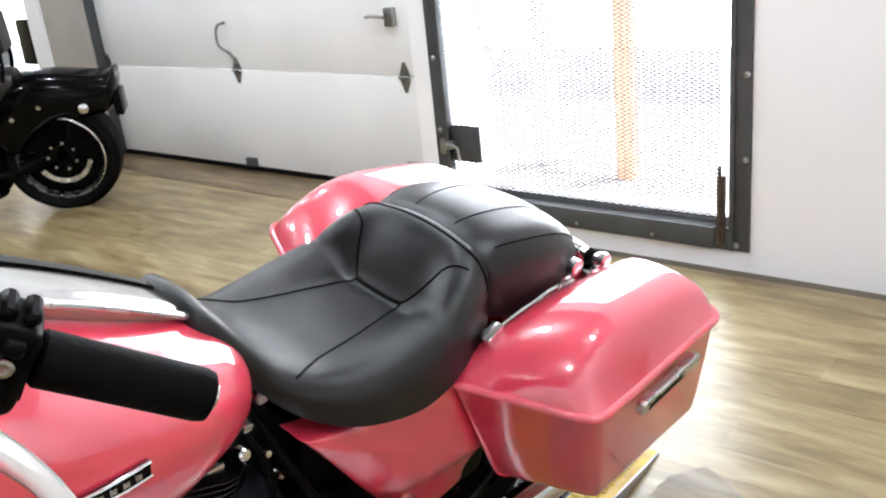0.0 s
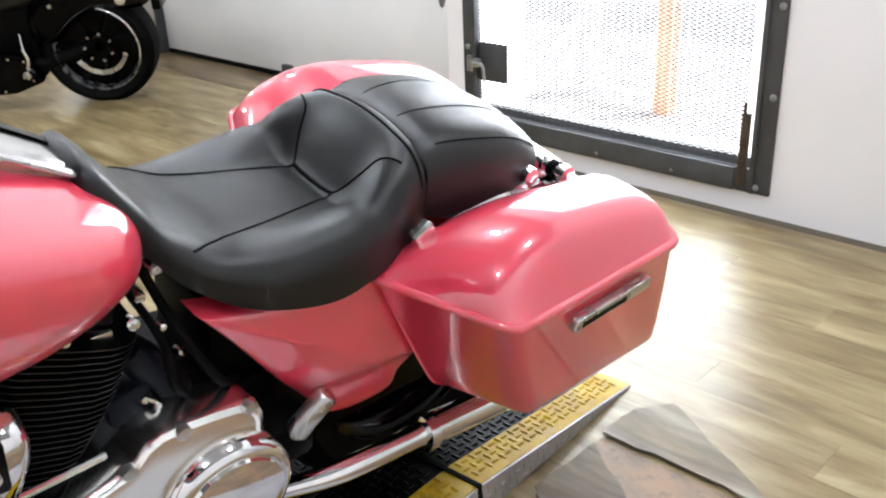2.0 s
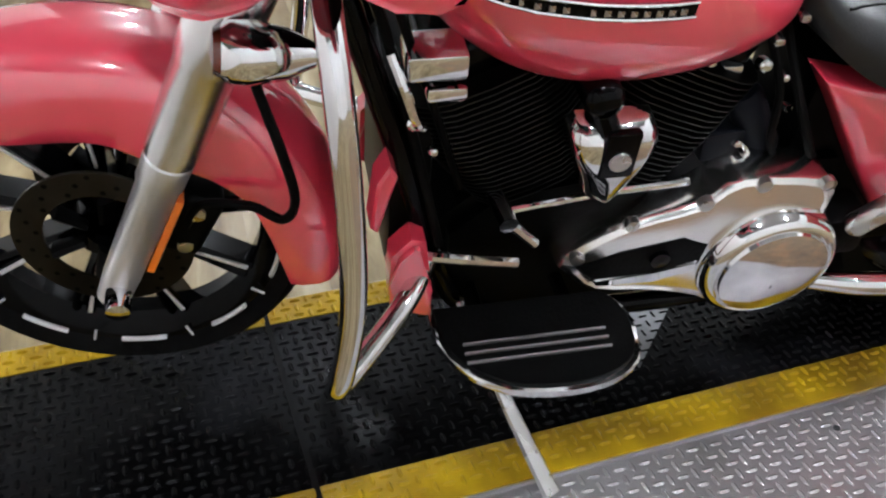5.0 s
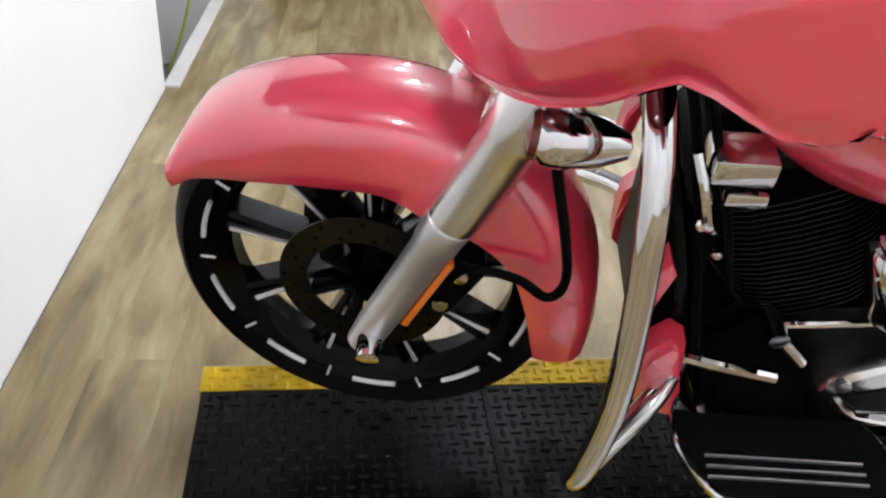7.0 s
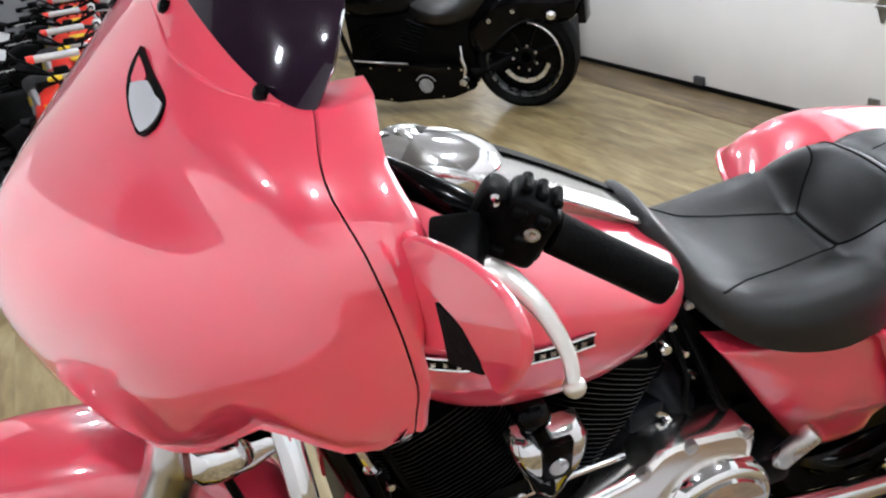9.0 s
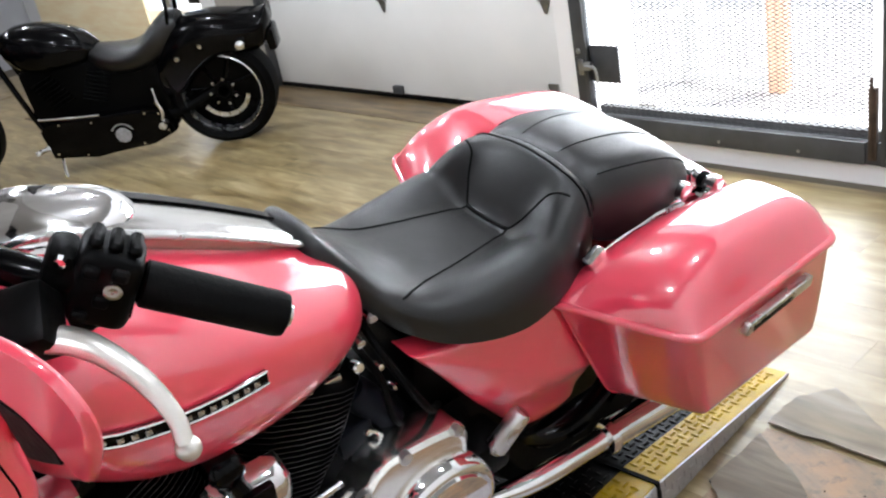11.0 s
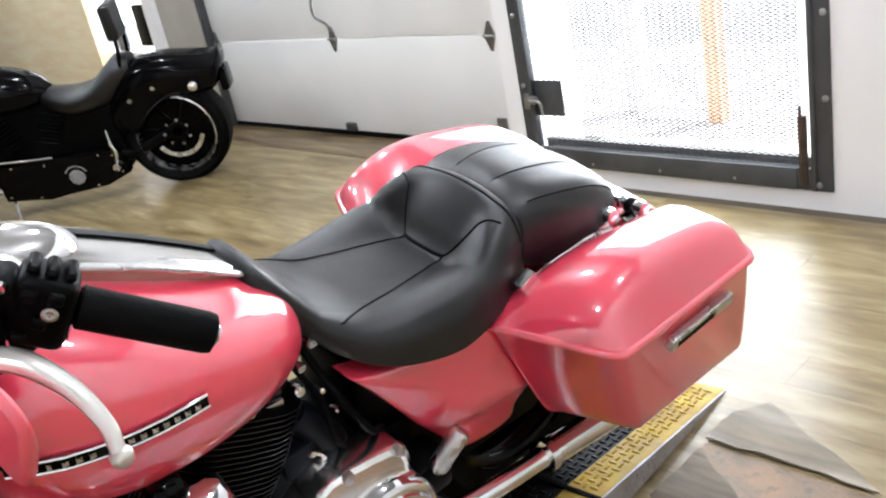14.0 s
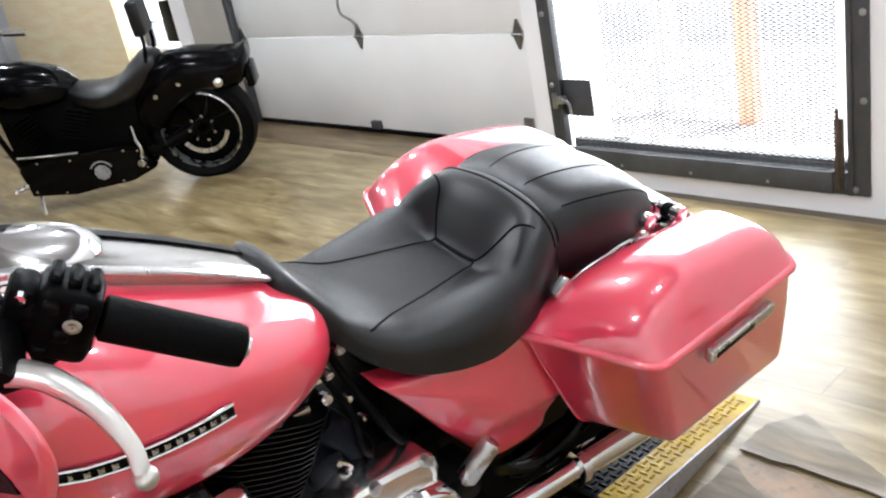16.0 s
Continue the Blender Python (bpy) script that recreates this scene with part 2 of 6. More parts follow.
def wood_mat(name, a, b, c, rough=(0.24, 0.42)):
    m = bpy.data.materials.new(name); m.use_nodes = True
    nt = m.node_tree; N = nt.nodes.new; L = nt.links.new; bs = nt.nodes["Principled BSDF"]
    tc = N("ShaderNodeTexCoord"); oi = N("ShaderNodeObjectInfo")
    add = N("ShaderNodeVectorMath"); add.operation = 'ADD'; cmb = N("ShaderNodeCombineXYZ"); mul = N("ShaderNodeMath"); mul.operation = 'MULTIPLY'; mul.inputs[1].default_value = 37.0
    L(oi.outputs["Random"], mul.inputs[0]); L(mul.outputs[0], cmb.inputs[0]); L(mul.outputs[0], cmb.inputs[1])
    L(tc.outputs["Object"], add.inputs[0]); L(cmb.outputs[0], add.inputs[1])
    mp = N("ShaderNodeMapping"); mp.inputs["Scale"].default_value = (1.0, 6.0, 1.0); L(add.outputs[0], mp.inputs[0])
    n = N("ShaderNodeTexNoise"); n.inputs["Scale"].default_value = 2.6; n.inputs["Detail"].default_value = 7; n.inputs["Roughness"].default_value = 0.56; n.inputs["Distortion"].default_value = 0.5; L(mp.outputs[0], n.inputs[0])
    cr = N("ShaderNodeValToRGB"); e = cr.color_ramp.elements
    e[0].position, e[0].color = 0.32, (*a, 1); e[1].position, e[1].color = 0.66, (*c, 1)
    k = cr.color_ramp.elements.new(0.5); k.color = (*b, 1)
    L(n.outputs[0], cr.inputs[0])
    hsv = N("ShaderNodeHueSaturation"); mr = N("ShaderNodeMapRange"); mr.inputs[3].default_value = 0.92; mr.inputs[4].default_value = 1.06
    L(oi.outputs["Random"], mr.inputs[0]); L(mr.outputs[0], hsv.inputs["Value"]); L(cr.outputs[0], hsv.inputs["Color"])
    sm = N("ShaderNodeMapping"); sm.inputs["Scale"].default_value = (0.8, 2.6, 1.0); L(add.outputs[0], sm.inputs[0])
    st = N("ShaderNodeTexNoise"); st.inputs["Scale"].default_value = 3.2; st.inputs["Detail"].default_value = 6; st.inputs["Distortion"].default_value = 0.8; L(sm.outputs[0], st.inputs[0])
    mx = N("ShaderNodeMix"); mx.data_type = 'RGBA'; mx.blend_type = 'MULTIPLY'; mx.inputs[7].default_value = (0.60, 0.52, 0.39, 1)
    sr = N("ShaderNodeMapRange"); sr.inputs[1].default_value = 0.42; sr.inputs[2].default_value = 0.70; L(st.outputs[0], sr.inputs[0]); L(sr.outputs[0], mx.inputs[0]); L(hsv.outputs[0], mx.inputs[6])
    L(mx.outputs[2], bs.inputs["Base Color"])
    rr = N("ShaderNodeMapRange"); rr.inputs[3].default_value, rr.inputs[4].default_value = rough; L(n.outputs[0], rr.inputs[0]); L(rr.outputs[0], bs.inputs["Roughness"])
    bp = N("ShaderNodeBump"); bp.inputs["Strength"].default_value = 0.12; bp.inputs["Distance"].default_value = 0.003; L(n.outputs[0], bp.inputs["Height"]); L(bp.outputs[0], bs.inputs["Normal"])
    return m


WOOD = wood_mat("wood_look_vinyl", (0.19, 0.142, 0.066), (0.31, 0.241, 0.120), (0.42, 0.342, 0.195))
WOODGREY = wood_mat("worn_grey_vinyl", (0.10, 0.078, 0.052), (0.17, 0.138, 0.098), (0.27, 0.225, 0.165), (0.6, 0.75))

WOODPALE = wood_mat("scuffed_pale_vinyl", (0.15, 0.125, 0.085), (0.24, 0.205, 0.15), (0.34, 0.30, 0.23), (0.5, 0.65))
THRESH = wood_mat("worn_brown_threshold", (0.09, 0.06, 0.03), (0.19, 0.135, 0.07), (0.30, 0.22, 0.12))


def solid(name, x0, x1, y0, y1, z0, z1, material, kind="structure", label="", category="", bevel=0.0):
    bm = bm_new(); box(bm, x0, x1, y0, y1, z0, z1, bevel)
    return tagged(part(name, bm, material), label, category, "", kind)


# ---------- the room ----------
WY, DY = 3.81, 4.12          # gate wall face, garage door face
XL, XR, YB, H = -9.0, 3.7, -4.0, 3.0
UNDER = mat("floor_underlay", (0.10, 0.08, 0.055), 0.6, var=0.3)
floor = solid("floor", XL, XR, -0.215, WY + 0.6, -0.12, -0.006, UNDER, label="wood-look vinyl plank showroom floor", category="floor")
solid("floor_west", XL, -2.37, YB, -0.215, -0.12, -0.006, UNDER, label="wood-look vinyl floor under the quads", category="floor")
solid("floor_east", -1.26, XR, YB, -0.215, -0.12, -0.006, UNDER, label="plain floor behind the partition", category="floor")
solid("ceiling", XL, XR, YB, WY + 0.6, H, H + 0.15, CEIL, label="plain grey-brown showroom ceiling", category="ceiling")
wall_north = thing("wall_north", None, "white painted wall round the gate and garage door", "wall", "", "structure")
GX0, GX1, GZ0, GZ1 = -0.947, 0.414, 0.105, 2.25


def wall_piece(name, *a):
    bm = bm_new(); box(bm, *a); return part(name, bm, WALL, wall_north)


wall_piece("pier", -1.08, GX0, WY, WY + 0.07, -0.01, H)
wall_piece("pier_return", -1.08, -1.01, WY + 0.07, WY + 0.45, -0.01, H)
wall_piece("wall_panel", GX1, XR, WY, WY + 0.2, -0.01, H)
wall_piece("sill_wall", GX0, GX1, WY, WY + 0.2, -0.01, GZ0)
wall_piece("head_wall", GX0, GX1, WY, WY + 0.2, GZ1, H)
wall_piece("door_head", -4.05, -1.08, DY + 0.0, DY + 0.2, 2.45, H)
wall_piece("door_jamb", -4.85, -4.68, DY - 0.06, DY + 0.2, -0.01, H)
# Jamb beside the track: its shade is put into the tan-grey colour
bm = bm_new(); box(bm, -4.68, -4.05, DY - 0.03, DY + 0.2, -0.01, H); part("jamb_return", bm, mat("shaded_jamb_tan", (0.42, 0.39, 0.34), 0.6, var=0.2, vscale=3), wall_north, "jamb beside the door track with shade in its tan-grey")
wall_piece("window_head", -6.2, -4.85, DY - 0.02, DY + 0.2, 2.4, H)
wall_piece("window_apron", -6.2, -4.85, DY - 0.02, DY + 0.2, -0.01, 0.55)
wall_piece("wall_panel", XL, -6.2, DY - 0.02, DY + 0.2, -0.01, H)
# Out of view; white and near so that paint and chrome reflect it
solid("wall_east", XR, XR + 0.15, YB, WY + 0.6, -0.01, H, WALL, label="plain white wall added out of view for reflections", category="wall")
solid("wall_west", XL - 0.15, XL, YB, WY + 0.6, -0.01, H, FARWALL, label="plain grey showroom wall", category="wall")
# Back wall is out of view; its grey keeps bounce and reflections low
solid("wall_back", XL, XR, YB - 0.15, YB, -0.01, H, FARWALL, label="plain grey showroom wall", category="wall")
solid("partition_wall", -1.26, XR, -0.36, -0.21, -0.35, 1.45, WALL, label="low white partition wall ending at a doorway", category="wall")
solid("doorway_wall", -2.37, -2.23, -4.0, 0.0, -0.35, H, WALL, label="light grey wall end beside the doorway", category="wall")
solid("alcove_floor", -2.23, -1.1, -4.0, -0.215, -0.40, -0.30, CONC, label="dark grey floor behind the doorway", category="floor")
solid("threshold_trim", -2.22, -1.26, -0.215, -0.165, 0.0, 0.008, mat("white_trim", (0.7, 0.69, 0.66), 0.5, var=0.1), label="pale threshold strip on the floor", category="trim")

# garage door of two visible panels and one above
gdoor = thing("door_1", None, "white sectional garage door with galvanised hinges", "garage door", "", "structure")
for k in range(4):
    z0, z1 = 0.03 + 0.61 * k - (0.03 if k else 0), 0.61 * (k + 1) - 0.006
    bm = bm_new(); box(bm, -4.05, -1.085, DY, DY + 0.05, z0, z1, 0.006)
    part("door_panel", bm, DOORW, gdoor)
bm = bm_new(); box(bm, -4.05, -1.085, DY - 0.004, DY + 0.045, 0.0, 0.026, 0.005)
part("bottom_seal", bm, RUBBER, gdoor, "black rubber bottom seal")

# ---------- the gate ----------
gate = thing("security_gate", pose(0, WY, 0), "dark steel security gate of expanded metal mesh in the wall", "gate")
FX0, FX1, FZ0, FZ1 = GX0 - 0.03, GX1 + 0.03, GZ0 - 0.03, GZ1 + 0.03
for nm, a in (("side_frame", (FX0, FX0 + 0.075, FZ0, FZ1)), ("side_frame", (FX1 - 0.075, FX1, FZ0, FZ1)), ("bottom_frame", (FX0 + 0.075, FX1 - 0.075, FZ0, FZ0 + 0.085)), ("top_frame", (FX0 + 0.075, FX1 - 0.075, FZ1 - 0.085, FZ1))):
    bm = bm_new(); box(bm, a[0], a[1], -0.012, 0.004, a[2], a[3], 0.002)
    box(bm, a[0] + (0.055 if nm != "side_frame" or a[0] < -0.5 else 0), a[1] - (0.055 if nm != "side_frame" or a[0] > -0.5 else 0), -0.02, 0.02, a[2], a[3], 0.003)
    part(nm, bm, STEEL, gate)


def mesh_sheet(bm, x0, x1, z0, z1, w, h, t, y):
    """Expanded metal: a lattice of slanted strands."""
    nx, nz = int((x1 - x0) / w), int((z1 - z0) / h)
    for i in range(nx):
        for j in range(nz):
            cx, cz = x0 + (i + 0.5) * (x1 - x0) / nx, z0 + (j + 0.5) * (z1 - z0) / nz
            dx, dz = (x1 - x0) / nx / 2, (z1 - z0) / nz / 2
            quad = [(cx - dx, cz), (cx, cz + dz), (cx + dx, cz), (cx, cz - dz)]
            for a, b in zip(quad, quad[1:] + quad[:1]):
                d = Vector((b[0] - a[0], 0, b[1] - a[1])); nrm = Vector((-d.z, 0, d.x)).normalized() * t
                p, q = Vector((a[0], y, a[1])), Vector((b[0], y, b[1]))
                off = Vector((0, 0.002, 0))
                v = [bm.verts.new(c) for c in (p - nrm, p + nrm + off, q + nrm + off, q - nrm)]
                bm.faces.new(v)


bm = bm_new(); mesh_sheet(bm, FX0 + 0.05, FX1 - 0.12, FZ0 + 0.08, FZ1 - 0.08, 0.031, 0.0155, 0.00165, 0.012)
tagged(part("mesh_panel", bm, STEEL, gate, "expanded metal mesh", smooth=False), kind="stuff")
for z in (0.303, 1.02):
    bm = bm_new(); box(bm, GX0 + 0.045, GX0 + 0.20, 0.004, 0.010, z, z + 0.164, 0.002)
    part("lock_plate", bm, STEEL, gate, "dark lock plate behind mesh")
bm = bm_new(); box(bm, GX0 + 0.0, GX0 + 0.03, -0.03, -0.012, 0.34, 0.41, 0.004); box(bm, GX0 + 0.035, GX0 + 0.075, -0.04, -0.012, 0.365, 0.40, 0.004)
tube(bm, [(GX0 + 0.05, -0.045, 0.385), (GX0 + 0.10, -0.05, 0.385), (GX0 + 0.115, -0.05, 0.365), (GX0 + 0.12, -0.05, 0.315)], 0.007, 8)
part("latch", bm, GALV, gate, "galvanised slide latch with padlock hasp")
bm = bm_new(); box(bm, FX1 - 0.120, FX1 - 0.090, -0.022, 0.0, FZ0 + 0.02, 0.36, 0.004); box(bm, FX1 - 0.112, FX1 - 0.10, -0.028, -0.020, FZ0 + 0.03, 0.40, 0.003)
part("drop_bar", bm, RUST, gate, "rusty drop bar")
for bx, bz in ((-0.61, 0.098), (-0.27, 0.098), (0.065, 0.098), (0.395, 0.098), (0.426, 0.425), (0.426, 0.725), (0.426, 1.02), (-0.95, 0.444), (-0.95, 0.76), (-0.95, 1.08)):
    bm = bm_new(); lathe(bm, [(0, 0.013), (0.004, 0.012), (0.008, 0.007), (0.009, 0.0001)], (bx, -0.012, bz), (0, -1, 0), 10)
    part("bolt", bm, GALV, gate)

# garage door hardware
def hinge(x, z, w, name="hinge"):
    bm = bm_new()
    slab(bm, [(-w, 0.008), (-0.008, 0.075), (0.008, 0.075), (w, 0.008), (w, -0.008), (0.008, -0.075), (-0.008, -0.075), (-w, -0.008)], -0.006, 0.001, axis=1)
    tube(bm, [(-w, -0.012, 0), (w, -0.012, 0)], 0.008, 8)
    ob = part(name, bm, GALV, gdoor); ob.location = (x, DY, z)


hinge(-2.69, 0.608, 0.035); hinge(-1.405, 0.60, 0.035); hinge(-4.02, 0.608, 0.035); hinge(-2.69, 1.215, 0.035); hinge(-1.405, 1.205, 0.035); hinge(-4.02, 1.215, 0.035)
bm = bm_new(); tube(bm, [(-2.72, DY - 0.01, 0.88), (-2.75, DY - 0.05, 0.86), (-2.755, DY - 0.055, 0.76), (-2.70, DY - 0.02, 0.70), (-2.69, DY - 0.01, 0.65)], 0.008, 8)
part("lift_handle", bm, GALV, gdoor, "bent steel lift handle")
bm = bm_new(); box(bm, -1.48, -1.42, DY - 0.03, DY, 0.85, 0.94, 0.004); tube(bm, [(-1.47, DY - 0.03, 0.895), (-1.54, DY - 0.05, 0.905), (-1.58, DY - 0.05, 0.90)], 0.009, 8)
part("slide_lock", bm, GALV, gdoor, "galvanised slide lock")
bm = bm_new(); box(bm, -2.73, -2.65, DY - 0.03, DY, 0.035, 0.085, 0.004)
part("bottom_bracket", bm, STEEL, gdoor)
bm = bm_new(); box(bm, -1.45, -1.385, DY - 0.012, DY, 0.04, 0.17, 0.003)
part("corner_bracket", bm, GALV, gdoor)
bm = bm_new(); box(bm, -4.075, -4.045, DY - 0.06, DY, 0.0, 2.4, 0.004)
part("track", bm, STEEL, gdoor, "dark vertical door track")

# window beside the garage door, and the plywood before it
win = thing("window_1", pose(0, DY, 0), "bright daylight window beside the garage door", "window", "", "structure")
bm = bm_new(); box(bm, -6.2, -4.85, 0.05, 0.06, 0.55, 2.4); part("pane", bm, GLASSY, win).visible_shadow = False
for a in ((-4.90, -4.85), (-5.55, -5.47), (-6.2, -6.12)):
    bm = bm_new(); box(bm, a[0], a[1], -0.01, 0.05, 0.55, 2.4, 0.004); part("window_frame", bm, STEEL, win)
# Unidentified dark shape in the window, built as a plain board
bm = bm_new(); box(bm, -5.10, -4.90, -0.03, -0.005, 0.60, 0.92, 0.006); part("dark_panel", bm, BLACKM, win, "black board against the pane")
solid("plywood_sheet", -7.9, -5.42, DY - 0.25, DY - 0.23, 0.0, 1.9, PLY, "", "tall bare plywood sheet leaning before a window", "plywood board")

# outside, past the gate
solid("outside_ground", -14, 14, WY + 0.2, 30, -0.3, -0.02, OUTG, label="sunlit pale concrete yard", category="ground")
solid("outside_apron", -0.99, XR - 0.2, WY + 0.2, WY + 0.62, -0.02, 0.0, OUTG, label="pale concrete apron outside the gate", category="ground")
# Glowing slab that stands in for the overexposed daylight outside
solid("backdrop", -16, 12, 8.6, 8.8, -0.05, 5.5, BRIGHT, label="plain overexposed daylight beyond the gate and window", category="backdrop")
solid("orange_post", -0.60, -0.52, 4.75, 4.83, -0.02, 2.6, ORANGE, "", "orange painted steel post outside the gate", "post")
solid("white_post", -1.15, -1.05, 4.85, 4.95, -0.02, 2.6, OUTW, "", "white painted post outside the gate", "post")
solid("white_rail", -1.05, -0.6, 4.76, 4.80, 0.02, 0.06, OUTW, "", "low white rail outside the gate", "rail")

bm = bm_new(); box(bm, FX0 + 0.076, FX1 - 0.076, 0.035, 0.075, FZ0 + 0.02, FZ0 + 0.110, 0.002); part("threshold_bar", bm, mat("weathered_sill_steel", (0.10, 0.10, 0.10), 0.6, 0.3, var=0.3, vscale=8), gate, "grey steel bar behind the mesh")

# unseen ceiling lamps; (0.9, -1.5) and (0.05, 2.35) added to brighten the bike
LAMP = emit("lamp_face", (0.95, 0.97, 1.0), 60)
for i, (lx, ly) in enumerate(((1.9, 0.4), (1.9, 2.4), (0.9, -1.5), (0.05, 2.35), (-1.5, 1.0), (-1.6, 2.9), (-3.4, 0.9), (-3.4, 3.0), (-6.0, 1.2), (-6.0, 3.0))):
    cl = thing("ceiling_light", pose(lx, ly, H), "round white ceiling downlight", "ceiling light", "ceiling lights")
    bm = bm_new(); lathe(bm, [(0, 0.10), (-0.05, 0.095), (-0.06, 0.075), (-0.05, 0.07)], (0, 0, 0), (0, 0, 1), 20); part("housing", bm, WALL, cl)
    bm = bm_new(); lathe(bm, [(-0.055, 0.0001), (-0.055, 0.07)], (0, 0, 0), (0, 0, 1), 20); part("diffuser", bm, LAMP, cl)
    lamp("downlight_lamp", 'POINT', pose(lx, ly, H - 0.14), 46, (0.07,), (0.93, 0.96, 1.0)).parent = None

# ---------- turntable stand ----------
stand = thing("turntable_stand", pose(0.757, 1.14, 0, 0, 0, 3.3) @ Matrix.Translation((-0.735, -1.14, 0)), "low black and yellow diamond plate motorcycle turntable with ramp", "display stand")
TOP = 0.078
SX0, SX1, SY0, SY1 = 0.165, 0.735, 0.215, 1.985
bm = bm_new(); box(bm, SX0 + 0.07, SX1 - 0.088, SY0 + 0.004, SY1 - 0.006, TOP - 0.02, TOP, 0.002); part("deck", bm, BLACKP, stand, "worn black painted diamond plate deck")
for a, b in ((SX0, SX0 + 0.07), (SX1 - 0.088, SX1)):
    bm = bm_new(); box(bm, a, b, SY0, SY1 - 0.006, TOP - 0.02, TOP + 0.001, 0.002); part("edge_strip", bm, YELLOW, stand, "yellow painted diamond plate edge")
    x = b if b > 0.5 else a
    bm = bm_new(); box(bm, x - 0.004, x + 0.003, SY0, SY1 - 0.006, 0.0, TOP - 0.002, 0.001); part("skirt", bm, PLATE, stand, "bare diamond plate side")
bm = bm_new(); box(bm, SX0 + 0.01, SX1 - 0.01, SY0 + 0.01, SY1 - 0.02, 0.0, TOP - 0.02); part("frame", bm, BLACKM, stand)


def wedge(name, x0, x1, m, label, lift=0.0):
    bm = bm_new(); y0, y1 = SY1 + 0.006, SY1 + 0.60
    slab(bm, [(y0, 0.001), (y1, 0.001), (y1, 0.006 + lift), (y0, TOP + lift)], x0, x1)
    return part(name, bm, m, stand, label)


wedge("ramp_deck", SX0 + 0.07, SX1 - 0.088, BLACKP, "black painted diamond plate ramp")
wedge("ramp_edge", SX0, SX0 + 0.07, YELLOW, "yellow painted ramp edge", 0.001)
wedge("ramp_edge", SX1 - 0.088, SX1, YELLOW, "yellow painted ramp edge", 0.001)
wedge("ramp_side", SX1, SX1 + 0.004, PLATE, "bare diamond plate ramp side", -0.001)

for x0, x1, z0, z1 in ((SX0, SX1 + 0.004, TOP - 0.02, TOP + 0.003), (SX1 + 0.0005, SX1 + 0.006, 0.002, TOP - 0.02)):
    bm = bm_new(); box(bm, x0, x1, SY1 - 0.006, SY1 + 0.006, z0, z1); part("ramp_joint", bm, BLACKM, stand, "black joint between deck and ramp")
# round plate beside the deck
bm = bm_new(); c = Vector((0.45, 1.30)); R = 0.64
pts = [(c.x + R * math.cos(a), c.y + R * math.sin(a)) for a in [radians(-64) + radians(128) * k / 40 for k in range(41)]]
pts = [(max(p[0], SX1 + 0.003), p[1]) for p in pts]
slab(bm, pts, TOP - 0.014, TOP - 0.008, 0.0015, 1, axis=2)
part("side_plate", bm, PLATE, stand, "bare aluminium diamond plate half disc")
bm = bm_new(); box(bm, SX1 + 0.004, SX1 + 0.12, 0.95, 1.65, 0.0, TOP - 0.0145); part("support", bm, BLACKM, stand)
for x, y in ((0.79, 1.60), (0.80, 1.86), (0.96, 1.69), (0.93, 1.20), (0.80, 0.86)):
    bm = bm_new(); lathe(bm, [(0, 0.007), (0.002, 0.006), (0.003, 0.0001)], (x, y, TOP - 0.008), (0, 0, 1), 8); part("rivet", bm, STEEL, stand)


def lugs(name, spots, m, label, high=0.0024):
    """Raised diamond lugs, crosswise by turns."""
    bm = bm_new()
    prof = ((-0.5, 0, 0), (-0.25, 0.2, 0), (0.25, 0.2, 0), (0.5, 0, 0), (0.25, -0.2, 0), (-0.25, -0.2, 0), (-0.22, 0, 1), (0.22, 0, 1))
    faces = ((0, 1, 6), (1, 2, 7, 6), (2, 3, 7), (3, 4, 7), (4, 5, 6, 7), (5, 0, 6))
    for p, a, mm in spots:
        v = []
        for u, w, h in prof:
            l = Vector((u * 0.025 * math.cos(a) - w * 0.022 * math.sin(a), u * 0.025 * math.sin(a) + w * 0.022 * math.cos(a), h * high))
            v.append(bm.verts.new(Vector(p) + (mm @ l if mm else l)))
        for f in faces:
            bm.faces.new([v[k] for k in f])
    return tagged(part(name, bm, m, stand, label, smooth=False), kind="stuff")


def grid(x0, x1, y0, y1, zf, inside=None, pitch=0.0225, mm=None):
    out = []
    for i in range(int((x1 - x0) / pitch)):
        for j in range(int((y1 - y0) / pitch)):
            x, y = x0 + (i + 0.5) * pitch, y0 + (j + 0.5) * pitch
            if inside is None or inside(x, y):
                out.append(((x, y, zf(x, y)), radians(45 if (i + j) % 2 else -45) + radians(45), mm))
    return out


flat = lambda x, y: TOP
lugs("deck_tread", grid(SX0 + 0.075, SX1 - 0.09, SY0 + 0.01, SY1 - 0.01, flat), BLACKP, "", 0.0034)
lugs("edge_tread", grid(SX1 - 0.086, SX1 - 0.002, SY0 + 0.01, SY1 - 0.01, lambda x, y: TOP + 0.001) + grid(SX0 + 0.002, SX0 + 0.07, SY0 + 0.01, SY1 - 0.01, lambda x, y: TOP + 0.001), YELLOW, "", 0.0040)
rz = lambda x, y: TOP - (TOP - 0.006) * (y - SY1 - 0.006) / 0.594 + 0.001
lugs("ramp_tread", grid(SX0 + 0.075, SX1 - 0.09, SY1 + 0.015, SY1 + 0.59, rz), BLACKP, "")
lugs("ramp_edge_tread", grid(SX1 - 0.086, SX1 - 0.002, SY1 + 0.015, SY1 + 0.59, lambda x, y: rz(x, y) + 0.001), YELLOW, "")
lugs("plate_tread", grid(SX1 + 0.01, 1.12, 0.72, 1.90, lambda x, y: TOP - 0.008, lambda x, y: (x - c.x) ** 2 + (y - c.y) ** 2 < (R - 0.02) ** 2), PLATE, "")
side = Matrix(((0, 0, 1), (1, 0, 0), (0, 1, 0)))
spots = []
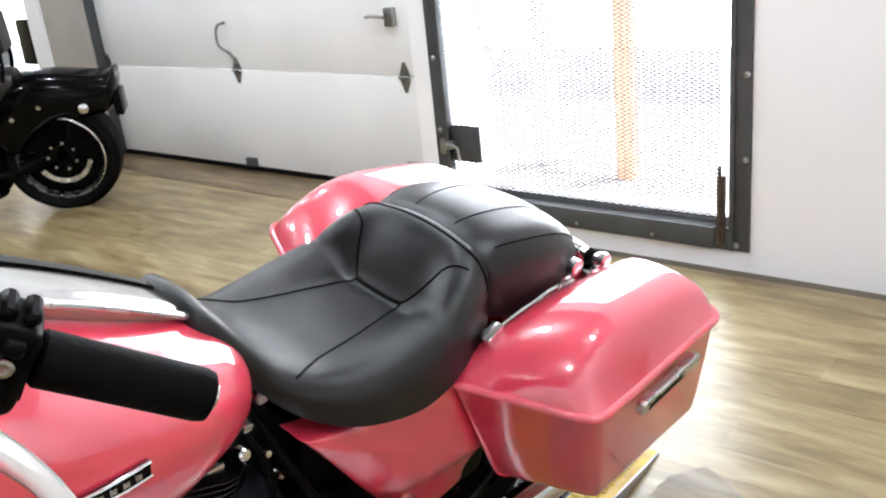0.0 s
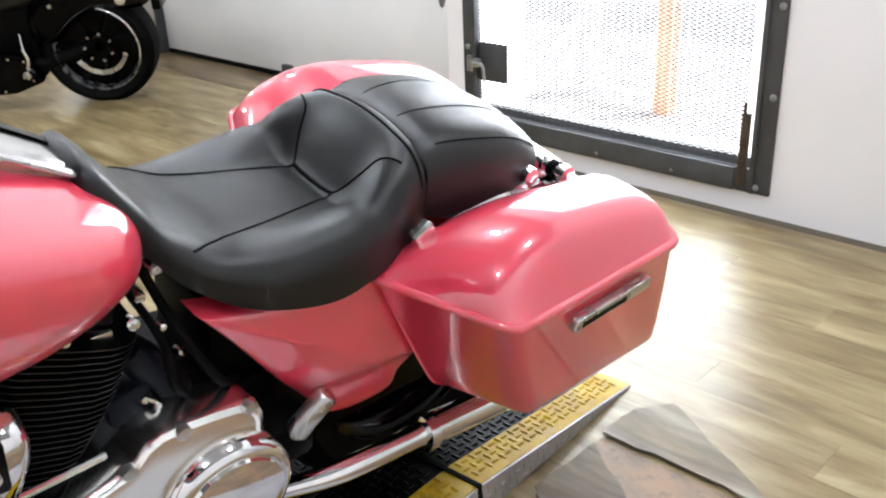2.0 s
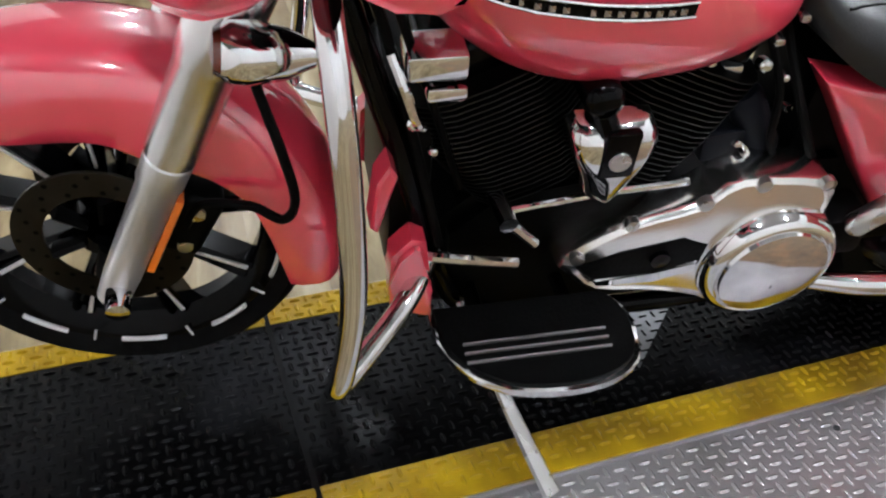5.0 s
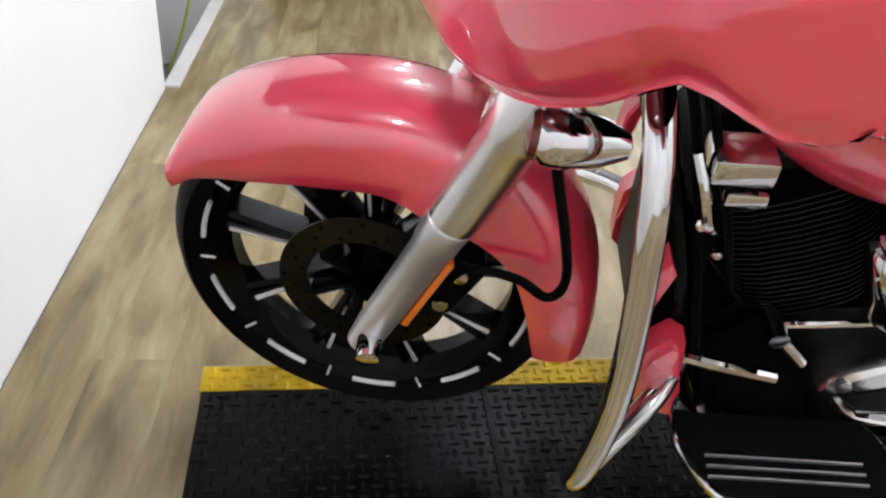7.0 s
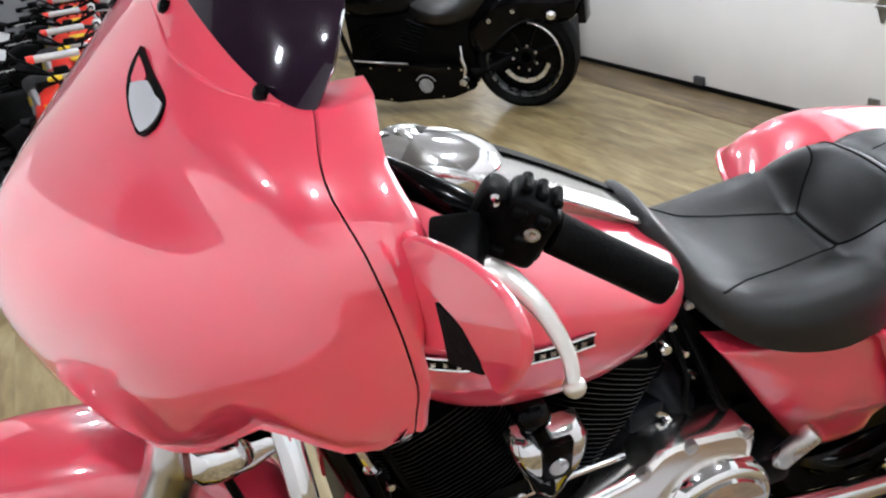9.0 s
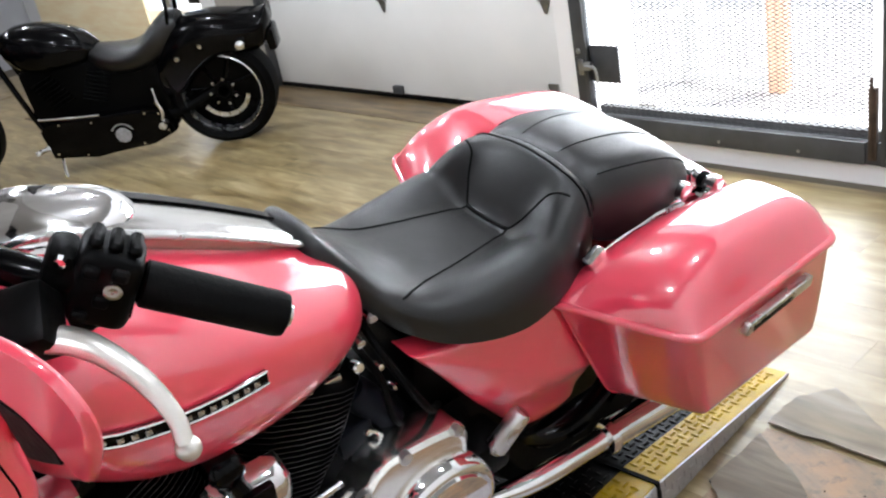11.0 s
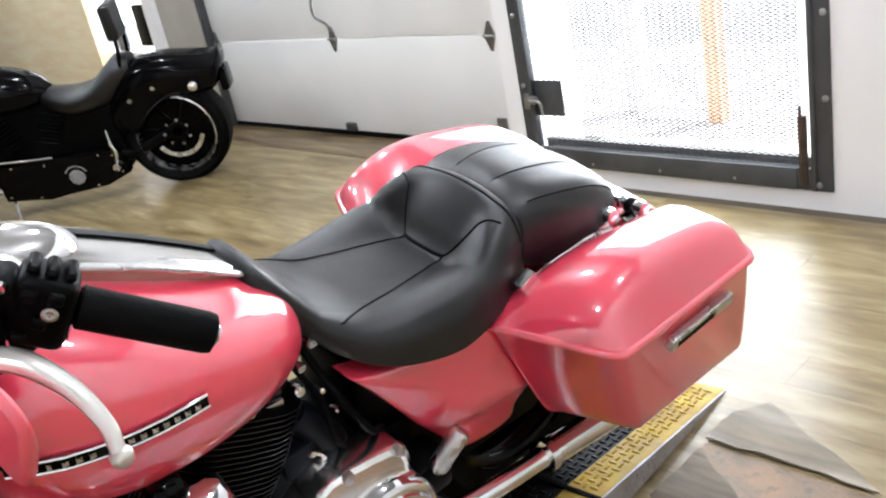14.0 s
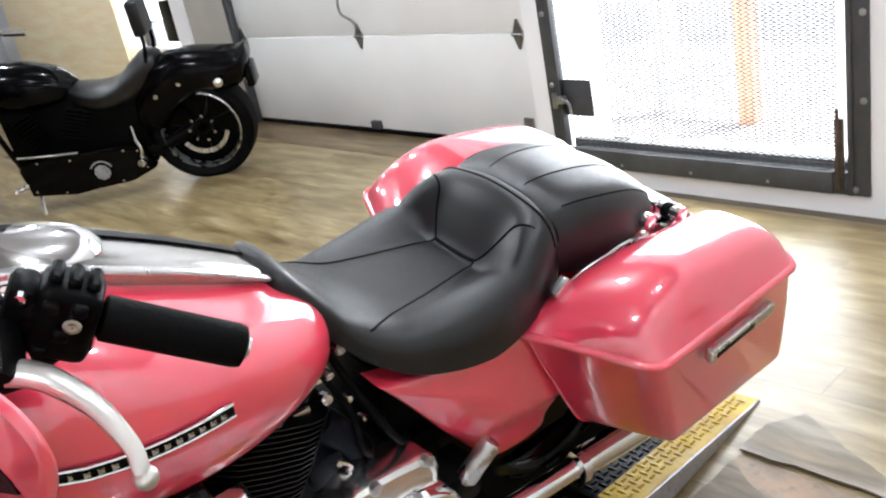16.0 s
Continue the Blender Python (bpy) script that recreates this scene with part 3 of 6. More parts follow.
for j in range(95):
    for i in range(3):
        y, z = SY0 + 0.02 + j * 0.025, 0.013 + i * 0.025
        if z + 0.012 < (TOP if y < SY1 else rz(0, y)) and abs(y - SY1) > 0.015:
            spots.append(((SX1 + 0.0035, y, z), radians(90 if (i + j) % 2 else 0), side))
lugs("skirt_tread", spots, PLATE, "")

# ---------- the pink touring motorcycle ----------
bike = thing("touring_motorcycle", pose(0.34, 0.49, TOP, 0, 14.0, -4.1), "glossy pink touring motorcycle with black seat leaning on its stand", "motorcycle")


def ring(y, zb, zt, hw, zw, n=28, pt=0.75, pb=0.8):
    """A closed section across: widest (hw) at the height zw, from zb to zt."""
    out = []
    for k in range(n):
        a = 2 * math.pi * k / n
        s, c_ = math.sin(a), math.cos(a)
        h = (zt - zw) if s >= 0 else (zw - zb)
        out.append((hw * sgn(c_, pt if s >= 0 else pb), y, zw + h * sgn(s, pt if s >= 0 else pb)))
    return out


def body(rows, n=5, seg=28, pt=0.75, pb=0.8):
    bm = bm_new(); loft(bm, [ring(*r, seg, pt, pb) for r in interp(rows, n)])
    return bm


# tank: y, bottom, top, half width, height of the widest line
TANK = [(0.420, 0.82, 0.95, 0.06, 0.885), (0.450, 0.755, 1.0, 0.145, 0.88), (0.52, 0.700, 1.025, 0.193, 0.868), (0.60, 0.670, 1.0, 0.214, 0.855), (0.69, 0.662, 0.955, 0.214, 0.838), (0.78, 0.670, 0.908, 0.196, 0.815), (0.86, 0.696, 0.870, 0.165, 0.79), (0.915, 0.722, 0.838, 0.122, 0.778), (0.945, 0.752, 0.79, 0.05, 0.772)]
tank = part("fuel_tank", body(TANK, 6, 36, 0.85, 0.76), PINK, bike, "glossy pink teardrop tank")
# console along the tank
bm = bm_new(); rows = interp([(0.50, 1.022, 0.035), (0.56, 1.035, 0.055), (0.66, 0.99, 0.058), (0.76, 0.938, 0.052), (0.86, 0.878, 0.045), (0.915, 0.838, 0.035)], 5)
loft(bm, [[(-w, y, z - 0.03), (-w, y, z + 0.002), (-w * 0.8, y, z + 0.008), (w * 0.8, y, z + 0.008), (w, y, z + 0.002), (w, y, z - 0.03)] for y, z, w in rows])
console = part("console", bm, CONSOLE, tank, "brushed metal tank console")
for s in (1, -1):
    bm = bm_new(); tube(bm, [(s * (w + 0.004), y, z + 0.001) for y, z, w in rows], 0.008, 10, 1, flat=0.6); part("console_trim", bm, SATIN, tank, "satin trim strip")
    if s < 0:
        bm = bm_new(); loft(bm, [[(s * a, y, z + 0.007), (s * a, y, z + 0.011), (s * b, y, z + 0.011), (s * b, y, z + 0.007)] for y, z, w in rows[6:-2] for a, b in ((w * 0.52, w * 0.88),)]); part("console_inlay", bm, BLACKG, console, "gloss black inlay strip")
bm = bm_new(); lathe(bm, [(-0.012, 0.074), (0.004, 0.073), (0.014, 0.066), (0.022, 0.052), (0.027, 0.030), (0.029, 0.0001)], (0, 0, 0), (0, 0, 1), 36)
bmesh.ops.transform(bm, verts=bm.verts, matrix=Matrix.Translation((-0.008, 0.575, 1.012)) @ Euler((radians(-9), 0, 0)).to_matrix().to_4x4() @ Matrix.Diagonal((1.0, 1.42, 1.0, 1)))
part("filler_cap", bm, CHROME, tank, "domed chrome filler cap")
# badge with plain bars in place of the maker's name
for s in (1, -1):
    bm = bm_new()
    rows = [(0.478 + 0.237 * k / 8, 0.850 - 0.012 * k / 8) for k in range(9)]
    def side_x(y, z):
        y0, zb, zt, hw, zw = min(interp(TANK, 12), key=lambda q: abs(q[0] - y))
        h, p = (zt - zw, 0.85) if z >= zw else (zw - zb, 0.76)
        return hw * (1 - min(1, abs((z - zw) / h)) ** (2 / p)) ** (p / 2)
    loft(bm, [[(s * (side_x(y, z - 0.009) + 0.001), y, z - 0.009), (s * (side_x(y, z) + 0.005), y, z - 0.008), (s * (side_x(y, z) + 0.005), y, z + 0.008), (s * (side_x(y, z + 0.009) + 0.001), y, z + 0.009)] for y, z in rows])
    badge = part("badge", bm, BLACKG, tank, "black badge with chrome edge")
    for dz in (-0.009, 0.009):
        bm = bm_new(); tube(bm, [(s * (side_x(y, z + dz) + 0.006), y, z + dz) for y, z in rows], 0.0022, 6, 1); part("badge_edge", bm, CHROME, badge)
    for k in range(15):
        y = 0.492 + 0.0148 * k; z = 0.848 - 0.012 * (y - 0.478) / 0.237
        if k in (6,):
            continue
        bm = bm_new(); box(bm, -0.0008, 0.0008, -0.0036, 0.0036, -0.0036, 0.0036)
        ob = part("badge_bar", bm, SATIN, badge); ob.location = (s * (side_x(y, z) + 0.0052), y, z)


# seat: rider part with a dished bucket, and the pillion behind
def seat_top(row, u):
    """A point of the seat's upper side at u from -1 to 1; row: y, top, dish, half width, bottom edge, crown."""
    y, zt, dish, hw, zb, crown = row
    e = abs(u); round_ = max(0.0, (e - 0.55) / 0.45)
    z = zt + dish * math.exp(-((e - 0.72) / 0.2) ** 2) - crown * e ** 2
    z -= (z - zb) * (1 - math.sqrt(max(0.0, 1 - round_ ** 2.3))) * 0.99
    return (hw * (u if e < 0.55 else math.copysign(0.55 + 0.45 * math.sin(round_ * math.pi / 2), u)), y, z)


def seat_mesh(rows, n, side, m=30):
    bm = bm_new(); rings = []
    for row in interp(rows, n):
        up = [seat_top(row, -1 + 2 * k / m) for k in range(m + 1)]
        low = [(row[3] * side * (1 - 2 * k / 6), row[0], row[4] - 0.012 * math.sin(math.pi * k / 6)) for k in range(1, 6)]
        rings.append(up + low)
    loft(bm, rings)
    return bm


RIDER = [(0.864, 0.845, 0.0, 0.05, 0.822, 0.006), (0.870, 0.876, 0.0, 0.068, 0.808, 0.010), (0.892, 0.884, 0.0, 0.082, 0.79, 0.016), (0.93, 0.838, 0.0, 0.105, 0.757, 0.02), (0.968, 0.79, 0.002, 0.135, 0.715, 0.025), (1.03, 0.752, 0.008, 0.168, 0.676, 0.022), (1.10, 0.738, 0.016, 0.187, 0.655, 0.02), (1.17, 0.731, 0.028, 0.195, 0.645, 0.018), (1.225, 0.726, 0.04, 0.194, 0.652, 0.018), (1.258, 0.724, 0.045, 0.189, 0.66, 0.02), (1.288, 0.762, 0.034, 0.181, 0.664, 0.025), (1.318, 0.799, 0.016, 0.171, 0.668, 0.03), (1.345, 0.822, 0.002, 0.16, 0.674, 0.032), (1.365, 0.824, 0.0, 0.15, 0.682, 0.034), (1.382, 0.806, 0.0, 0.135, 0.69, 0.03)]
PILLION = [(1.352, 0.79, 0.0, 0.115, 0.72, 0.02), (1.366, 0.818, 0.0, 0.14, 0.70, 0.028), (1.41, 0.83, 0.0, 0.152, 0.682, 0.03), (1.48, 0.826, 0.0, 0.158, 0.672, 0.032), (1.56, 0.806, 0.0, 0.152, 0.662, 0.03), (1.63, 0.772, 0.0, 0.135, 0.655, 0.026), (1.672, 0.738, 0.0, 0.112, 0.652, 0.02), (1.695, 0.705, 0.0, 0.08, 0.655, 0.01), (1.705, 0.68, 0.0, 0.04, 0.66, 0.0)]
seat = part("rider_seat", seat_mesh(RIDER, 5, 0.9), LEATHER, bike, "black leather bucket seat with stitched panels", 70)
pil = part("passenger_seat", seat_mesh(PILLION, 5, 0.9, 26), LEATHER, bike, "black leather pillion seat", 70)


def seam(rows, line, parent, r=0.0022, sink=0.0004, label=""):
    """A stitched line over the seat through places (y, u)."""
    dense = interp(rows, 12); P = spline([(y, u, 0) for y, u in line], 8); pts = []
    for p in P:
        row = [np.interp(p.x, [q[0] for q in dense], [q[k] for q in dense]) for k in range(6)]
        x, y, z = seat_top([float(v) for v in row], p.y); pts.append((x, y, z - sink))
    bm = bm_new(); tube(bm, pts, r, 6, 1); part("seam", bm, RUBBER, parent, label)


seam(RIDER, [(1.260, -0.27), (1.257, -0.12), (1.257, 0.12), (1.260, 0.27)], seat, 0.0045, 0.001)
for s in (1, -1):
    seam(RIDER, [(1.259, s * 0.27), (1.17, s * 0.36), (1.08, s * 0.48), (1.02, s * 0.62), (0.985, s * 0.76)], seat)
    seam(RIDER, [(1.260, s * 0.27), (1.285, s * 0.42), (1.312, s * 0.56), (1.326, s * 0.70)], seat)
    seam(PILLION, [(1.385, s * 0.30), (1.48, s * 0.34), (1.57, s * 0.36), (1.63, s * 0.38)], pil, 0.0016)
    seam(PILLION, [(1.40, s * 0.72), (1.50, s * 0.74), (1.60, s * 0.76), (1.66, s * 0.8)], pil, 0.0016)
for wy, wr in ((1.352, 0.0022), (1.372, 0.003)):
    seam(RIDER, [(wy, u / 10) for u in range(-9, 10)], seat, wr, 0.0)


# side covers
cover = [(0.975, 0.668), (1.06, 0.648), (1.15, 0.636), (1.24, 0.640), (1.30, 0.640), (1.318, 0.585), (1.350, 0.51), (1.392, 0.428), (1.386, 0.412), (1.352, 0.385), (1.342, 0.350), (1.29, 0.338), (1.225, 0.346), (1.19, 0.378), (1.105, 0.488), (1.03, 0.595)]
for s in (1, -1):
    bm = bm_new(); rings = []
    P = [Vector((p.x, p.y)) for p in spline([(a, b, 0) for a, b in cover + cover[:1]], 3)][:-1]
    cc = sum(P, Vector((0, 0))) / len(P)
    for f, x in ((1.0, 0.110), (1.0, 0.148), (0.994, 0.154), (0.98, 0.158), (0.95, 0.161), (0.88, 0.164), (0.78, 0.167), (0.66, 0.1695), (0.52, 0.172), (0.38, 0.174), (0.24, 0.1755), (0.10, 0.176), (0.01, 0.176)):
        ring_ = []
        for p in P:
            y, z = cc.x + (p.x - cc.x) * f, cc.y + (p.y - cc.y) * f
            # the rear swells out and the panel under the crease turns in
            under = max(0.0, min(1.0, (0.445 - 0.12 * (y - 1.25) - z) / 0.02 + 0.5)); under = under * under * (3 - 2 * under)
            ring_.append((s * (x + 0.05 * (y - 1.2) - 0.010 * under - 0.06 * max(0.0, 0.46 - z)), y, z))
        rings.append(ring_)
    loft(bm, rings); sc = part("side_cover", bm, PINK, bike, "pink triangular side cover", 75)
    bm = bm_new(); tube(bm, [(s * 0.165, 1.335, 0.545), (s * 0.168, 1.365, 0.49), (s * 0.17, 1.395, 0.432), (s * 0.17, 1.388, 0.42)], 0.004, 6); part("cover_trim", bm, CHROME, sc, "thin bright trim")


# saddlebags
ZLIP = 0.642
LID_H = [(0.0, 0.004), (0.05, 0.036), (0.12, 0.068), (0.20, 0.088), (0.29, 0.100), (0.38, 0.103), (0.48, 0.099), (0.62, 0.088), (0.76, 0.075), (0.88, 0.059), (0.95, 0.043), (0.985, 0.022), (1.0, 0.004)]
LID_X = [(0.0, 0.0), (0.012, 0.26), (0.05, 0.48), (0.12, 0.65), (0.25, 0.84), (0.42, 0.95), (0.58, 1.0), (0.68, 0.985), (0.76, 0.92), (0.82, 0.80), (0.88, 0.56), (0.94, 0.26), (1.0, 0.0)]


def lid_point(u, v):
    """A place of the lid's plan: u from front to back, v from the wheel outwards. Its corners are round and its front is raked."""
    e = max(0.0, 1 - u / 0.10); r = max(0.0, (u - 0.92) / 0.08)
    xi = 0.160 + 0.022 * e ** 2 + 0.016 * r ** 2
    xo = 0.392 - 0.016 * u - 0.052 * e ** 2.4 - 0.034 * r ** 2.4
    y0, y1 = 1.252 + 0.070 * v, 1.806 - 0.028 * v
    return xi + (xo - xi) * v, y0 + (y1 - y0) * u


def saddlebag(s):
    us = [k / 40 for k in range(41)]; vs = [k / 24 for k in range(25)]
    hu = lambda u: float(np.interp(u, [a for a, b in HU], [b for a, b in HU]))
    HU = interp(LID_H, 4); HV = interp(LID_X, 4)
    hv = lambda v: max(0.0, float(np.interp(v, [a for a, b in HV], [b for a, b in HV])))
    bm = bm_new(); rows = []
    for u in us:
        # the crest drops less at the outer shoulder towards the back, where a crease runs
        rows.append([(s * lid_point(u, v)[0], lid_point(u, v)[1], ZLIP + 0.004 + hu(u) * hv(v)) for v in vs])
    loft(bm, rows, False)
    loop = [lid_point(0, v) for v in vs] + [lid_point(u, 1) for u in us[1:]] + [lid_point(1, v) for v in reversed(vs[:-1])] + [lid_point(u, 0) for u in reversed(us[1:-1])]
    mid = (sum(p[0] for p in loop) / len(loop), sum(p[1] for p in loop) / len(loop)); n = len(loop)

    def grown(d):
        out = []
        for k in range(n):
            a, b = Vector(loop[k - 1]), Vector(loop[(k + 1) % n]); t = (b - a).normalized(); q = Vector((t.y, -t.x))
            if q.dot(Vector(loop[k]) - Vector(mid)) < 0:
                q = -q
            out.append(Vector(loop[k]) + q * d)
        return out
    bm2 = bm_new()
    bag_low = [(0.0, -0.003, 0.0), (0.04, -0.003, 0.0), (0.35, -0.003, 0.0), (0.75, -0.004, 0.0), (0.90, -0.006, 0.0), (0.955, -0.010, 0.0), (0.985, -0.018, 0.0), (1.0, -0.032, 0.0)]
    rings = []
    for q, d, _ in bag_low:
        z = ZLIP - 0.006 - 0.285 * q; ring_ = []
        for p in grown(d):
            f = (p.y - 1.25) / 0.55; out_ = (p.x - 0.16) / 0.23
            ring_.append((s * (p.x - 0.036 * q * out_ + 0.012 * q * (1 - out_)), p.y + (0.145 - 0.02 * f) * q - 0.014 * q * q * f, z - 0.024 * q * f))
        rings.append(ring_)
    loft(bm2, rings)
    b = part("saddlebag", bm2, PINK, bike, "glossy pink hard saddlebag", 40)
    part("lid", bm, PINK, b, "domed pink lid with rolled lip", 60)
    bm = bm_new(); loft(bm, [[(s * p.x, p.y, ZLIP + dz) for p in grown(d)] for d, dz in ((-0.008, -0.004), (0.001, -0.008), (0.006, -0.005), (0.0075, 0.0), (0.006, 0.006), (0.001, 0.009), (-0.008, 0.007))], True, False)
    part("lip", bm, PINK, b, angle=70)
    turn = Matrix.Translation((s * 0.388, 1.582, 0.594)) @ Matrix.Rotation(0.035 * s, 4, "Z") @ Matrix.Rotation(0.02, 4, "X")
    bm = bm_new(); box(bm, -0.009, 0.009, -0.100, 0.100, -0.012, 0.012, 0.005, 2, turn); h = part("latch_handle", bm, SATIN, b, "brushed metal latch handle")
    bm = bm_new(); box(bm, 0.0085 * s, 0.0100 * s, -0.085, 0.03, -0.006, 0.004, 0.0, 1, turn); part("grip_slot", bm, BLACKM, h)
    bm = bm_new(); tube(bm, [(s * 0.178, 1.338, 0.684), (s * 0.162, 1.366, 0.666), (s * 0.158, 1.408, 0.671), (s * 0.157, 1.455, 0.678), (s * 0.156, 1.509, 0.682), (s * 0.155, 1.555, 0.680), (s * 0.152, 1.61, 0.670)], 0.0055, 8, flat=1.4); rail = part("bag_rail", bm, SATIN, bike, "flat satin metal rail along the bag")
    bm = bm_new(); box(bm, -0.011, 0.011, -0.020, 0.020, -0.012, 0.012, 0.005, 2, Matrix.Translation((s * 0.188, 1.330, 0.704)) @ Euler((0.5, 0, 0)).to_matrix().to_4x4()); part("rail_bracket", bm, CHROME, rail, "chrome rail bracket")


saddlebag(1); saddlebag(-1)

# rear fender and its chrome docking posts
bm = bm_new(); rings = []
for y, z, w in interp([(1.25, 0.66, 0.10), (1.40, 0.70, 0.11), (1.55, 0.715, 0.115), (1.70, 0.695, 0.118), (1.82, 0.628, 0.115), (1.93, 0.53, 0.11), (1.99, 0.42, 0.10)], 4):
    d = Vector((0, 0.3 if y > 1.7 else 0.0, 1)).normalized()
    rings.append([(-w, y, z - 0.16), (-w * 1.0, y, z - 0.06), (-w * 0.85, y, z - 0.018), (-w * 0.5, y, z - 0.003), (0, y, z), (w * 0.5, y, z - 0.003), (w * 0.85, y, z - 0.018), (w, y, z - 0.06), (w, y, z - 0.16)])
loft(bm, rings, False)
part("rear_fender", bm, PINK, bike, "pink rear fender")
for s in (1, -1):
    for y, z in ((1.605, 0.700), (1.705, 0.675)):
        bm = bm_new(); tube(bm, [(s * 0.095, y, z), (s * 0.150, y, z + 0.004)], 0.012, 12)
        lathe(bm, [(0, 0.017), (s * 0.016, 0.017), (s * 0.019, 0.010), (s * 0.019, 0.0001)], (s * 0.088, y, z), (1, 0, 0), 14)
        lathe(bm, [(0, 0.017), (s * 0.014, 0.017), (s * 0.016, 0.010), (s * 0.016, 0.0001)], (s * 0.146, y, z + 0.004), (1, 0, 0), 14); post = part("docking_post", bm, CHROME, bike, "chrome docking post")
        bm = bm_new(); lathe(bm, [(0, 0.0165), (s * 0.014, 0.0165)], (s * 0.120, y, z + 0.002), (1, 0, 0), 14); part("rubber_ring", bm, RUBBER, post)
        bm = bm_new(); box(bm, min(s * 0.112, s * 0.150), max(s * 0.112, s * 0.150), y - 0.035, y + 0.020, z - 0.040, z - 0.012, 0.008, 2); part("post_mount", bm, CHROME, post)
    bm = bm_new(); tube(bm, [(s * 0.120, 1.58, 0.66), (s * 0.124, 1.70, 0.655), (s * 0.12, 1.82, 0.585)], 0.011, 8, flat=0.5); part("fender_strut", bm, CHROME, bike, "chrome fender strut")


# wheels
def wheel(yc, zc, R, w, rim_r, spokes, left_disc):
    wh = part("front_wheel" if left_disc else "rear_wheel", lathe(bm_new(), [(-0.05, 0.03), (0.05, 0.03), (0.055, 0.045), (0.03, 0.052), (-0.03, 0.052), (-0.055, 0.045)], (0, yc, zc), (1, 0, 0), 24), BLACKG, bike, "black cast wheel")
    prof = [(w * 0.36, rim_r), (-w * 0.36, rim_r), (-w * 0.5, rim_r + (R - rim_r) * 0.45), (-w * 0.44, R - 0.018), (-w * 0.25, R - 0.004), (0, R), (w * 0.25, R - 0.004), (w * 0.44, R - 0.018), (w * 0.5, rim_r + (R - rim_r) * 0.45), (w * 0.36, rim_r)]
    bm = bm_new(); lathe(bm, [(a, b) for a, b in prof], (0, yc, zc), (1, 0, 0), 56, caps=False); part("tyre", bm, RUBBER, wh, "black road tyre")
    bm = bm_new(); lathe(bm, [(-w * 0.37, rim_r + 0.006), (-w * 0.33, rim_r - 0.012), (-w * 0.12, rim_r - 0.035), (w * 0.12, rim_r - 0.035), (w * 0.33, rim_r - 0.012), (w * 0.37, rim_r + 0.006)], (0, yc, zc), (1, 0, 0), 56, caps=False); part("rim", bm, BLACKG, wh)
    for k in range(spokes):
        a = 2 * math.pi * k / spokes + 0.12
        for da in ((-0.02, 0.06) if left_disc else (-0.10, 0.10)):
            d0, d1 = Vector((0, math.cos(a + da * 0.6), math.sin(a + da * 0.6))), Vector((0, math.cos(a + da * 1.25), math.sin(a + da * 1.25)))
            c0 = Vector((0, yc, zc))
            bm = bm_new()
            t0 = Vector((0, -d0.z, d0.y)); t1 = Vector((0, -d1.z, d1.y))
            loft(bm, [[c0 + d0 * 0.045 + t0 * q * 0.008 + Vector((x, 0, 0)) for x, q in ((-0.022, -1), (0.022, -1), (0.028, 0), (0.022, 1), (-0.022, 1))], [c0 + d1 * (rim_r - 0.03) + t1 * q * 0.007 + Vector((x, 0, 0)) for x, q in ((-0.02, -1), (0.02, -1), (0.026, 0), (0.02, 1), (-0.02, 1))]])
            part("spoke", bm, BLACKG, wh)
            bm = bm_new()
            loft(bm, [[c0 + d0 * 0.10 + t0 * q * 0.0018 + Vector((0.0285 + x, 0, 0)) for x, q in ((-0.004, -1), (0.001, -1), (0.001, 1), (-0.004, 1))], [c0 + d1 * (rim_r - 0.035) + t1 * q * 0.0032 + Vector((0.026 + x, 0, 0)) for x, q in ((-0.004, -1), (0.001, -1), (0.001, 1), (-0.004, 1))]])
            if left_disc and da > 0:
                part("machined_edge", bm, CUT, wh)
    # machined cuts round the rim
    rr = rim_r - 0.004
    for k in range(10):
        a = 2 * math.pi * k / 10 + 0.05
        bm = bm_new(); pts = [(w * 0.385, yc + rr * math.cos(a + t), zc + rr * math.sin(a + t)) for t in np.linspace(0.17, 0.46, 8)]
        tube(bm, pts, 0.0048, 6, 2, flat=0.8); part("rim_cut", bm, CUT if left_disc else BLACKG, wh)
        if left_disc:
            bm = bm_new(); tube(bm, [(w * 0.385, yc + q * math.cos(a), zc + q * math.sin(a)) for q in (rr - 0.014, rr + 0.008)], 0.0022, 6, 1); part("rim_tick", bm, CUT, wh)
    return wh


FA = (0.016, 0.400)
fw = wheel(FA[0], FA[1], 0.296, 0.122, 0.247, 9, True)
wheel(1.47, 0.30, 0.30, 0.17, 0.205, 9, False)
